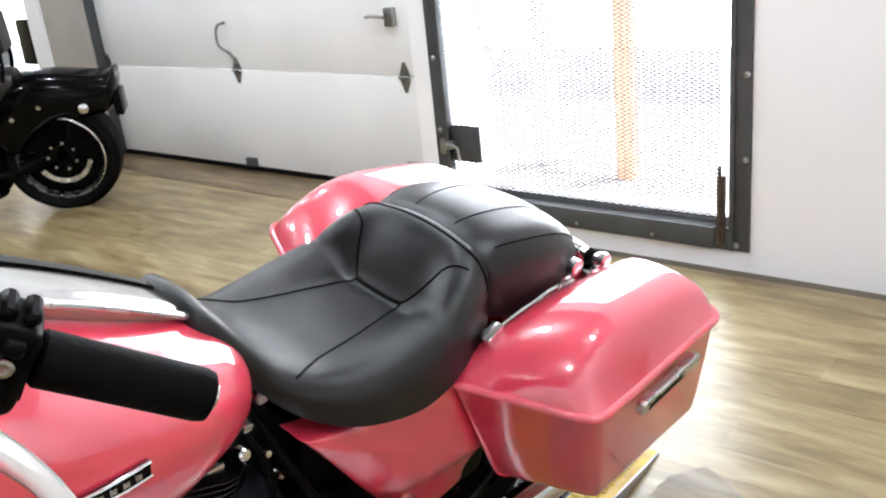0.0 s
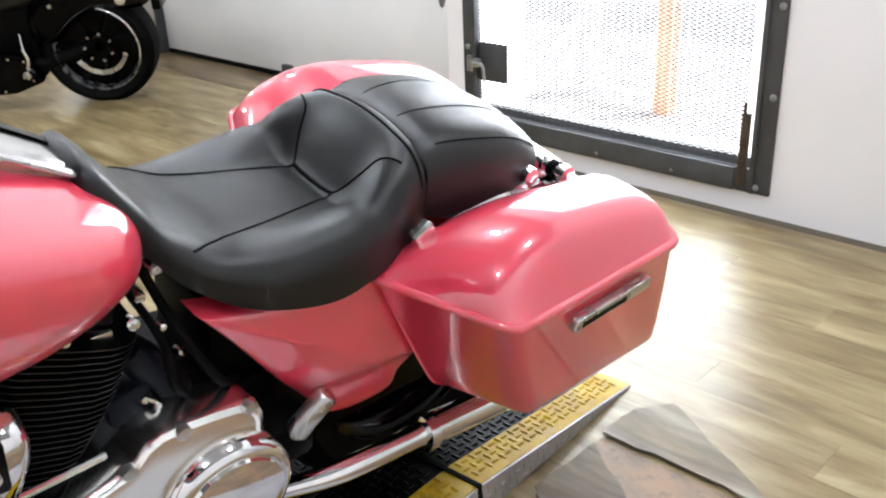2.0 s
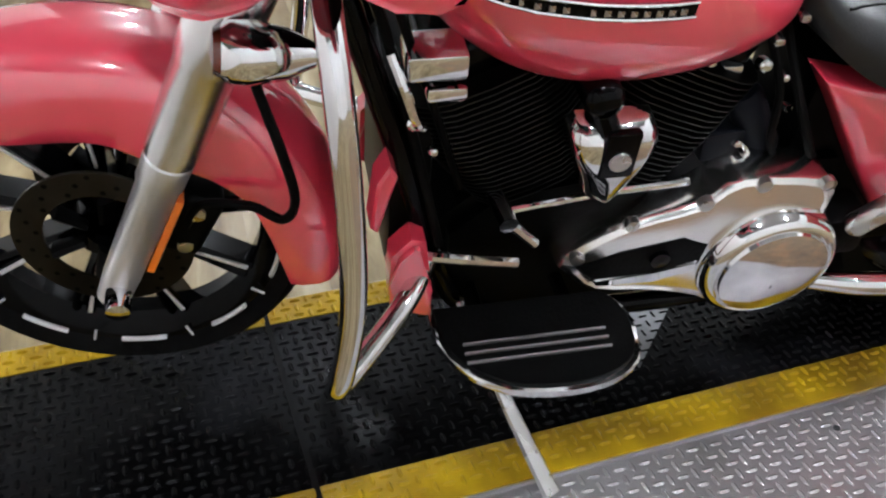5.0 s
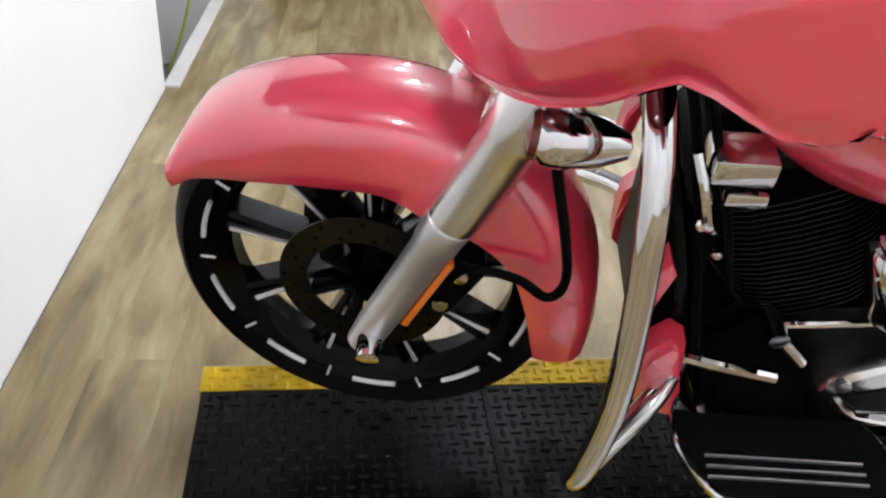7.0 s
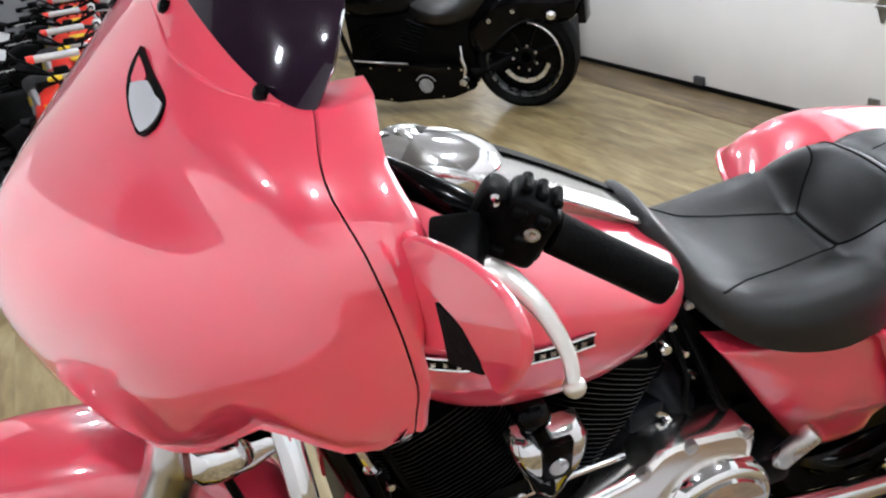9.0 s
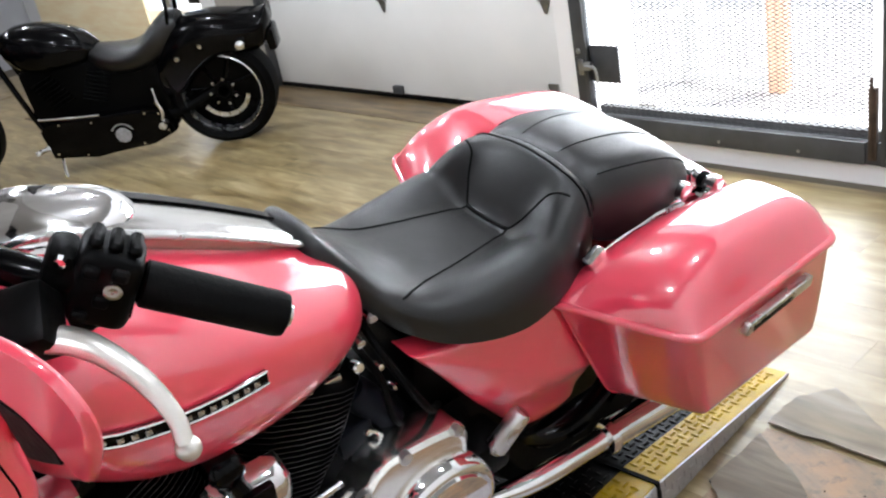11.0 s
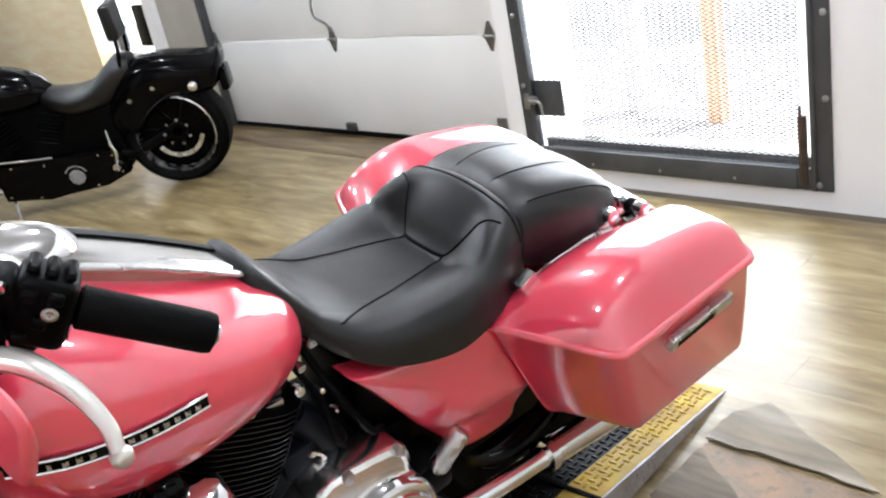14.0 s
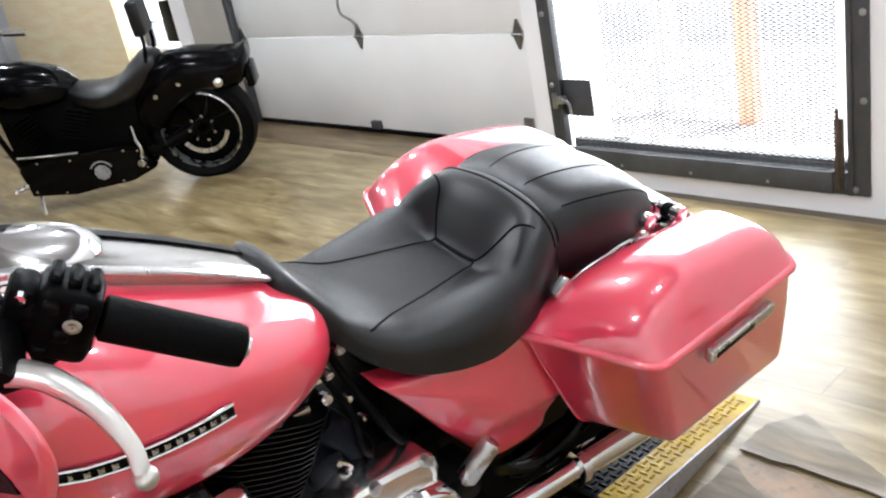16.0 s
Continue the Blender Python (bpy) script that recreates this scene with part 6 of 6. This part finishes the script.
# ---------- youth quads ----------
RED = mat("red_plastic", (0.75, 0.035, 0.02), 0.35, 0, 0.2, 0.08, 6)
WHITE = mat("white_plastic", (0.8, 0.8, 0.8), 0.35, 0, 0.2, 0.06, 6)
YELLOWP = mat("yellow_plastic", (0.85, 0.6, 0.02), 0.4, var=0.1)
SILVER = mat("silver_plastic", (0.42, 0.42, 0.43), 0.35, 0.3, var=0.1)
PADGREY = mat("pale_bar_pad", (0.55, 0.54, 0.54), 0.6, var=0.25, vscale=14)
ORANGEF = mat("orange_frame_paint", (0.75, 0.12, 0.015), 0.4, 0, 0.2, 0.15, 10)


def quad(m, plastic, word):
    t = thing("quad_bike", m, word + " youth quad bike with knobbly tyres", "quad bike", "quads in a row")
    for sx in (0.38, -0.38):
        for s in (1, -1):
            w = part("wheel", lathe(bm_new(), [(-0.06, 0.085), (-0.05, 0.10), (0.05, 0.10), (0.06, 0.085)], (sx, s * 0.33, 0.21), (0, 1, 0), 16), BLACKM, t)
            bm = bm_new(); lathe(bm, [(-0.07, 0.11), (-0.09, 0.15), (-0.075, 0.20), (0, 0.208), (0.075, 0.20), (0.09, 0.15), (0.07, 0.11)], (sx, s * 0.33, 0.21), (0, 1, 0), 24, caps=False)
            part("tyre", bm, RUBBER, w, "knobbly black tyre"); bm = bm_new()
            for k in range(18):
                a = 2 * math.pi * k / 18
                for q in (-0.045, 0.045):
                    box(bm, -0.02, 0.02, -0.03, 0.03, -0.008, 0.012, 0, 1, Matrix.Translation((sx + 0.205 * math.cos(a + q * 2), s * 0.33 + q, 0.21 + 0.205 * math.sin(a + q * 2))) @ Euler((0, -a - q * 2 + math.pi / 2, 0)).to_matrix().to_4x4())
            tagged(part("tread", bm, RUBBER, w), kind="stuff")
    def shell(name, rows, m_, label="", pt=0.6):
        bm = bm_new(); loft(bm, [[(y, x, z) for x, y, z in ring(*r, 18, pt, 0.7)] for r in interp(rows, 3)]); return part(name, bm, m_, t, label)
    shell("nose", [(0.62, 0.42, 0.47, 0.05, 0.45), (0.58, 0.38, 0.53, 0.15, 0.46), (0.45, 0.40, 0.62, 0.20, 0.50), (0.28, 0.44, 0.66, 0.15, 0.54), (0.12, 0.46, 0.60, 0.10, 0.52)], plastic, "moulded plastic nose")
    for s in (1, -1):
        bm = bm_new(); rings = []
        for x, z, w in ((0.60, 0.38, 0.08), (0.50, 0.47, 0.13), (0.36, 0.50, 0.15), (0.22, 0.46, 0.13), (0.14, 0.36, 0.07)):
            rings.append([(x, s * 0.17, z + 0.02), (x, s * (0.17 + w * 0.6), z + 0.025), (x, s * (0.20 + w), z - 0.01), (x, s * (0.19 + w), z - 0.03), (x, s * 0.17, z - 0.01)])
        loft(bm, rings); part("front_fender", bm, BLACKM if word == "red" else plastic, t)
        bm = bm_new(); rings = []
        for x, z, w in ((-0.14, 0.40, 0.08), (-0.26, 0.50, 0.14), (-0.42, 0.52, 0.16), (-0.58, 0.46, 0.10)):
            rings.append([(x, s * 0.12, z + 0.03), (x, s * (0.16 + w * 0.6), z + 0.03), (x, s * (0.20 + w), z - 0.01), (x, s * (0.19 + w), z - 0.03), (x, s * 0.12, z - 0.01)])
        loft(bm, rings); part("rear_fender", bm, BLACKM, t)
        bm = bm_new(); lathe(bm, [(0, 0.058), (0.02, 0.062), (0.03, 0.04), (0.034, 0.0001)], (0.555, s * 0.105, 0.515), (1, s * 0.5, 0.5), 14); part("headlight", bm, BLACKG, t, "dark headlight")
        bm = bm_new(); tube(bm, [(0.22, 0, 0.68), (0.20, s * 0.14, 0.72), (0.14, s * 0.24, 0.745), (0.09, s * 0.36, 0.735)], 0.012, 8); part("handlebar", bm, BLACKM, t)
        bm = bm_new(); tube(bm, [(0.125, s * 0.26, 0.745), (0.085, s * 0.37, 0.735)], 0.018, 8); part("grip", bm, RUBBER, t)
        bm = bm_new(); tube(bm, [(0.20, s * 0.2, 0.745), (0.17, s * 0.34, 0.735)], 0.007, 6); part("brake_lever", bm, SATIN, t)
        bm = bm_new(); tube(bm, [(0.34, s * 0.06, 0.24), (0.40, s * 0.28, 0.22)], 0.014, 6); part("suspension_arm", bm, ORANGEF if word == "white" else BLACKM, t)
        bm = bm_new(); tube(bm, [(0.30, s * 0.10, 0.45), (0.38, s * 0.24, 0.24)], 0.025, 10); part("shock_absorber", bm, RED if word == "red" else BLACKM, t)
    shell("seat", [(-0.50, 0.52, 0.58, 0.08, 0.55), (-0.40, 0.50, 0.62, 0.13, 0.56), (-0.15, 0.48, 0.60, 0.12, 0.55), (0.08, 0.50, 0.60, 0.09, 0.55), (0.14, 0.52, 0.58, 0.05, 0.55)], LEATHER, "black seat")
    bm = bm_new(); slab(bm, [(-0.07, 0.40), (0.07, 0.40), (0.10, 0.46), (0.05, 0.49), (-0.05, 0.49), (-0.10, 0.46)], 0.575, 0.612, 0.008, 1); part("grille", bm, BLACKM, t, "black nose grille")
    for s in (1, -1):
        bm = bm_new(); slab(bm, [(0.30, 0.02), (0.46, 0.05), (0.40, 0.085), (0.28, 0.07)], 0.500, 0.528, 0.004, 1, axis=2)
        if s < 0:
            bmesh.ops.transform(bm, verts=bm.verts, matrix=Matrix.Diagonal((1, -1, 1, 1)))
        bmesh.ops.transform(bm, verts=bm.verts, matrix=Matrix.Translation((0, s * 0.18, 0)))
        part("decal", bm, ORANGEF if word == "white" else BLACKM, t, "bold fender decal")
        bm = bm_new(); tube(bm, [(-0.12, s * 0.14, 0.24), (0.0, s * 0.24, 0.22), (0.12, s * 0.24, 0.23), (0.2, s * 0.16, 0.26)], 0.018, 8); part("foot_bar", bm, BLACKM, t)
    bm = bm_new(); box(bm, -0.35, 0.35, -0.12, 0.12, 0.18, 0.46, 0.03); part("engine", bm, BLACKM, t)
    bm = bm_new(); tube(bm, [(0.48, -0.14, 0.22), (0.60, -0.14, 0.26), (0.62, -0.14, 0.36), (0.62, 0.14, 0.36), (0.60, 0.14, 0.26), (0.48, 0.14, 0.22)], 0.014, 8); part("front_bumper", bm, ORANGEF if word == "white" else BLACKM, t, "tube bumper")
    bm = bm_new(); box(bm, 0.19, 0.235, -0.035, 0.035, 0.67, 0.725, 0.012); part("bar_clamp", bm, BLACKM, t)
    bm = bm_new(); tube(bm, [(0.185, -0.105, 0.772), (0.185, 0.105, 0.772)], 0.019, 10, 1); pad = part("crossbar", bm, PADGREY, t, "pale padded crossbar")
    bm = bm_new(); tube(bm, [(0.185, -0.14, 0.772), (0.185, -0.106, 0.772)], 0.021, 10, 1); part("pad_end", bm, RED, pad)
    bm = bm_new(); slab(bm, [(0.24, -0.06), (0.30, -0.085), (0.325, -0.045), (0.27, 0.0)], 0.672, 0.690, 0.004, 1, axis=2); part("dash_panel", bm, YELLOWP, t, "yellow dash panel")
    for y in (-0.25, 0.25):
        bm = bm_new(); box(bm, 0.10, 0.165, y - 0.035, y + 0.035, 0.735, 0.785, 0.010, 2); part("control_box", bm, BLACKM, t, "black throttle and switch box")
    bm = bm_new(); box(bm, 0.16, 0.20, 0.16, 0.21, 0.755, 0.80, 0.010, 2); part("brake_reservoir", bm, WHITE if word == "red" else BLACKM, t)
    bm = bm_new(); tube(bm, [(0.16, 0.20, 0.75), (0.28, 0.16, 0.79), (0.36, 0.06, 0.72), (0.34, 0.02, 0.62)], 0.006, 6); part("brake_cable", bm, RUBBER, t)
    bm = bm_new(); tube(bm, [(0.14, -0.24, 0.75), (0.27, -0.20, 0.80), (0.37, -0.08, 0.72), (0.35, -0.02, 0.62)], 0.006, 6); part("throttle_cable", bm, RUBBER, t)
    bm = bm_new(); box(bm, 0.21, 0.30, -0.14, 0.14, 0.60, 0.672, 0.015, 2); part("steering_cowl", bm, BLACKM, t, "black steering cowl")
    bm = bm_new(); box(bm, 0.235, 0.285, -0.075, 0.075, 0.673, 0.688, 0.004); part("clamp_plate", bm, SILVER, t, "silver bar clamp plate")
    for s in (1, -1):
        bm = bm_new(); slab(bm, [(0.30, s * 0.13), (0.44, s * 0.155), (0.52, s * 0.135), (0.50, s * 0.105), (0.34, s * 0.10)], 0.585, 0.600, 0.004, 1, axis=2); part("hood_stripe", bm, WHITE if s > 0 else YELLOWP, t)
    for s in (1, -1):
        bm = bm_new(); slab(bm, [(0.14, 0.50), (0.36, 0.545), (0.44, 0.60), (0.30, 0.655), (0.16, 0.62)], s * 0.145, s * 0.172, 0.006, 1, axis=1); part("side_panel", bm, SILVER if word == "red" else plastic, t, "moulded side panel")
        bm = bm_new(); slab(bm, [(0.17, 0.555), (0.27, 0.575), (0.25, 0.615), (0.16, 0.60)], s * 0.172, s * 0.178, 0.002, 1, axis=1); part("side_decal", bm, YELLOWP, t)
        bm = bm_new(); tube(bm, [(0.36, s * 0.10, 0.30), (0.42, s * 0.24, 0.30), (0.50, s * 0.30, 0.26)], 0.012, 6); part("tie_rod", bm, BLACKM, t)
    bm = bm_new(); box(bm, 0.50, 0.575, -0.035, 0.035, 0.575, 0.590, 0.004, 2, Matrix.Translation((0, 0, 0.0))); part("nose_label", bm, WHITE, t)
    bm = bm_new(); box(bm, 0.38, 0.50, -0.05, 0.05, 0.628, 0.640, 0.004); part("number_plate", bm, YELLOWP, t, "yellow plate")
    return t


HQ = 8
red = quad(pose(-3.35, 0.62, 0, 0, 0, HQ), RED, "red")
for k in range(1, 6):
    copy_thing(red, pose(-3.35 - 1.05 * k, 0.64 + 0.05 * k + 0.02 * (k % 2), 0, 0, 0, HQ - 3 + 2 * (k % 3)))
white = quad(pose(-3.12, -0.16, 0, 0, 0, 6), WHITE, "white")
for k in range(1, 5):
    copy_thing(white, pose(-3.12 - 1.1 * k, -0.2 + 0.04 * k, 0, 0, 0, 3 + 3 * (k % 2)))

# ---------- on the doorway wall ----------
ad = thing("power_adapter", pose(-2.23, -0.32, 0.33), "black plug-in power adapter with red lamp", "power adapter")
bm = bm_new(); box(bm, 0, 0.035, -0.03, 0.028, -0.045, 0.03, 0.006, 2, Euler((0.3, 0, 0)).to_matrix().to_4x4()); part("case", bm, RUBBER, ad)
bm = bm_new(); lathe(bm, [(0, 0.0045), (0.002, 0.004), (0.002, 0.0001)], (0.035, 0.02, -0.02), (1, 0, 0), 8); part("indicator_lamp", bm, emit("red_led", (1, 0.05, 0.02), 6), ad, "small red lamp")
for nm, y, z, hw, hh, m_, lab in (("blank_plate", -0.165, 0.362, 0.052, 0.052, mat("beige_plate", (0.62, 0.52, 0.42), 0.5, var=0.05), "beige blank wall plate"), ("wall_box", -0.385, 0.60, 0.055, 0.05, mat("grey_box", (0.30, 0.28, 0.25), 0.5, var=0.1), "grey wall socket box")):
    bm = bm_new(); box(bm, -2.23, -2.222, y - hw, y + hw, z - hh, z + hh, 0.002); tagged(part(nm, bm, m_), lab + " on a white wall", "wall plate")
CORD = mat("yellow_green_cord", (0.55, 0.60, 0.06), 0.45, var=0.1)
bm = bm_new(); tube(bm, [(-2.215, -0.16, 2.2), (-2.21, -0.18, 1.3), (-2.208, -0.20, 0.66), (-2.20, -0.24, 0.40), (-2.19, -0.28, 0.12), (-2.14, -0.33, -0.1), (-2.1, -0.40, -0.28)], 0.006, 8)
tagged(part("extension_cord", bm, CORD), "yellow-green extension cord hanging down the wall", "cord")
bm = bm_new(); tube(bm, [(-2.21, -0.30, 0.345), (-2.195, -0.27, 0.30), (-2.2, -0.20, 0.30), (-2.21, -0.12, 0.40), (-2.212, -0.09, 0.52), (-2.212, -0.10, 0.70), (-2.212, -0.13, 1.2)], 0.0045, 8)
tagged(part("charger_cord", bm, CORD), "thin yellow-green cord looped from the adapter", "cord")

# ---------- loose and worn vinyl by the ramp ----------
def scuffed(name, centre):
    """Old floor scuffed in rings round a turning point."""
    m = bpy.data.materials.new(name); m.use_nodes = True
    nt = m.node_tree; N = nt.nodes.new; L = nt.links.new; bs = nt.nodes["Principled BSDF"]
    tc = N("ShaderNodeTexCoord"); mp = N("ShaderNodeMapping"); mp.inputs["Location"].default_value = (-centre[0], -centre[1], 0); L(tc.outputs["Object"], mp.inputs[0])
    gr = N("ShaderNodeTexGradient"); gr.gradient_type = 'RADIAL'; L(mp.outputs[0], gr.inputs[0])
    ln = N("ShaderNodeVectorMath"); ln.operation = 'LENGTH'; L(mp.outputs[0], ln.inputs[0])
    a = N("ShaderNodeMath"); a.operation = 'MULTIPLY'; a.inputs[1].default_value = 14.0; L(ln.outputs["Value"], a.inputs[0])
    b = N("ShaderNodeMath"); b.operation = 'MULTIPLY'; b.inputs[1].default_value = 16.0; L(gr.outputs["Fac"], b.inputs[0])
    c_ = N("ShaderNodeCombineXYZ"); L(a.outputs[0], c_.inputs[0]); L(b.outputs[0], c_.inputs[1])
    n = N("ShaderNodeTexNoise"); n.inputs["Scale"].default_value = 1.6; n.inputs["Detail"].default_value = 8; n.inputs["Roughness"].default_value = 0.65; L(c_.outputs[0], n.inputs[0])
    cr = N("ShaderNodeValToRGB"); e = cr.color_ramp.elements
    e[0].position, e[0].color = 0.28, (0.12, 0.085, 0.052, 1); e[1].position, e[1].color = 0.74, (0.46, 0.36, 0.21, 1)
    k = e.new(0.43); k.color = (0.215, 0.145, 0.085, 1); k = e.new(0.60); k.color = (0.275, 0.18, 0.10, 1)
    L(n.outputs[0], cr.inputs[0])
    # orange backing showing through in blotches, fine grey dirt over all
    n3 = N("ShaderNodeTexNoise"); n3.inputs["Scale"].default_value = 5.5; n3.inputs["Detail"].default_value = 7; n3.inputs["Roughness"].default_value = 0.6; L(tc.outputs["Object"], n3.inputs[0])
    r3 = N("ShaderNodeValToRGB"); r3.color_ramp.elements[0].position = 0.50; r3.color_ramp.elements[1].position = 0.66; r3.color_ramp.elements[1].color = (0.8, 0.8, 0.8, 1); L(n3.outputs[0], r3.inputs[0])
    mx = N("ShaderNodeMix"); mx.data_type = 'RGBA'; mx.inputs["B"].default_value = (0.36, 0.195, 0.085, 1); L(r3.outputs[0], mx.inputs["Factor"]); L(cr.outputs[0], mx.inputs["A"])
    n4 = N("ShaderNodeTexNoise"); n4.inputs["Scale"].default_value = 26; n4.inputs["Detail"].default_value = 8; n4.inputs["Roughness"].default_value = 0.7; L(tc.outputs["Object"], n4.inputs[0])
    r4 = N("ShaderNodeValToRGB"); r4.color_ramp.elements[0].position = 0.52; r4.color_ramp.elements[1].position = 0.72; L(n4.outputs[0], r4.inputs[0])
    m2 = N("ShaderNodeMix"); m2.data_type = 'RGBA'; m2.inputs["B"].default_value = (0.11, 0.09, 0.065, 1); L(r4.outputs[0], m2.inputs["Factor"]); L(mx.outputs["Result"], m2.inputs["A"]); L(m2.outputs["Result"], bs.inputs["Base Color"])
    n2 = N("ShaderNodeTexNoise"); n2.inputs["Scale"].default_value = 30; n2.inputs["Detail"].default_value = 6; L(tc.outputs["Object"], n2.inputs[0])
    bp = N("ShaderNodeBump"); bp.inputs["Strength"].default_value = 0.25; bp.inputs["Distance"].default_value = 0.003; L(n2.outputs[0], bp.inputs["Height"]); L(bp.outputs[0], bs.inputs["Normal"])
    bs.inputs["Roughness"].default_value = 0.5
    return m


WORN = scuffed("scuffed_tan_floor", (0.45, 1.30))


def sheet(name, poly, z, thick, m_, label, cat, tilt=None):
    P = [Vector((x, y, 0)) for x, y in poly]; out = []
    for a, b in zip(P, P[1:] + P[:1]):
        n_ = 5
        for k in range(n_):
            q = a.lerp(b, k / n_); j = 0.006 if k else 0
            out.append((q.x + random.uniform(-j, j), q.y + random.uniform(-j, j)))
    bm = bm_new(); slab(bm, out, z, z + thick, axis=2)
    if tilt:
        for v in bm.verts:
            v.co.z += max(0.0, (v.co.x - tilt[0]) * tilt[2] + (v.co.y - tilt[1]) * tilt[3])
    return tagged(part(name, bm, m_, smooth=False), label, cat)


PATCH = [(0.76, 1.99), (0.745, 2.36), (1.14, 2.36), (1.165, 2.22), (1.44, 2.195), (2.0, 2.12), (2.1, 1.5), (1.7, 1.0), (1.35, 1.15), (1.10, 1.2), (1.0, 1.45), (0.88, 1.66), (0.79, 1.83)]


bm = bm_new(); slab(bm, PATCH, 0.0, 0.0027, axis=2); tagged(part("floor_patch", bm, WORN, smooth=False), "worn brown floor patch scuffed round the turntable", "floor", kind="structure")
sheet("loose_floor_tile", [(0.742, 2.12), (0.745, 2.33), (0.934, 2.186), (0.954, 2.058), (0.80, 2.071)], 0.003, 0.004, WOODGREY, "torn grey vinyl tile lying loose by the ramp", "floor tile", (0.74, 2.3, 0.03, -0.02))
sheet("loose_floor_tile", [(0.742, 2.37), (0.742, 2.50), (0.80, 2.585), (1.151, 2.371), (0.95, 2.375)], 0.001, 0.004, WOODPALE, "long torn pale vinyl plank lifting by the ramp", "floor tile", (0.75, 2.6, 0.0, -0.03))
sheet("loose_floor_tile", [(1.179, 2.214), (1.159, 2.31), (1.45, 2.315), (1.45, 2.19)], 0.001, 0.004, WOOD, "lifting tan vinyl plank end", "floor tile")
for x, y in ((1.07, 1.98), (1.02, 2.26), (1.10, 2.28), (1.16, 2.25), (0.99, 2.1), (1.3, 1.95), (1.05, 2.12), (1.12, 2.17), (1.21, 2.06), (0.95, 2.23)):
    bm = bm_new(); r_ = random.uniform(0.0022, 0.005); lathe(bm, [(0, r_), (r_ * 0.5, r_ * 0.8), (r_ * 0.7, 0.0001)], (x, y, 0.0026), (0.2, 0.1, 1), 6); tagged(part("dirt_crumb", bm, RUBBER), "small dark crumb of dirt on the floor", "crumb", "crumbs")
# deck joint and bare patch
bm = bm_new(); box(bm, SX0 + 0.02, SX1 + 0.001, 0.731, 0.741, TOP - 0.01, TOP + 0.0035); part("deck_joint", bm, RUBBER, stand, "black joint across the deck")
bm = bm_new(); slab(bm, [(0.40, 1.32), (0.425, 1.49), (0.56, 1.35)], TOP, TOP + 0.0012, axis=2); part("bare_patch", bm, BARE, stand, "bare worn metal triangle")

# ---------- floor planks ----------
PW, PL = 0.152, 1.22
bm = bm_new(); box(bm, 0.0003, PL - 0.0003, 0.0002, PW - 0.0002, -0.005, 0.0)
plank_me = finish(bm, "plank", WOOD, smooth=False)


def plank(x, y):
    o = new("plank", plank_me); o.location = (x, y, 0); o.parent = floor


rest = bm_new()
row = 0
y = -0.205
while y < WY + 0.36:
    x = -5.6 - (0.37 * row % 1.22)
    while x + PL < XR - 0.02:
        if y < WY - 0.14 or x + PL < -1.2:
            plank(x, y)
        x += PL
    if y < WY - 0.14:
        box(rest, x + 0.0003, XR - 0.001, y + 0.0002, y + PW - 0.0002, -0.005, 0.0)
    row += 1; y += PW
for row in range(25):
    y = -0.205 - PW * (row + 1)
    x = XL + (0.43 * row) % PL
    while x < -2.4 - PL:
        box(rest, x + 0.0008, x + PL - 0.0008, y + 0.0007, y + PW - 0.0007, -0.005, 0.0); x += PL
for row in range(29):
    y = -0.205 + PW * row
    for x in (-8.4, -7.15):
        box(rest, x + 0.0008, x + PL - 0.0008 - 0.4 * 0, y + 0.0007, y + PW - 0.0007, -0.0052, -0.0002)
tagged(part("far_planks", rest, WOOD, floor, smooth=False), kind="stuff")

# worn strip before the garage door
solid("door_threshold", -4.05, -1.085, WY - 0.02, DY - 0.005, -0.004, 0.004, THRESH, label="worn dark brown floor strip before the garage door", category="threshold", bevel=0.003)
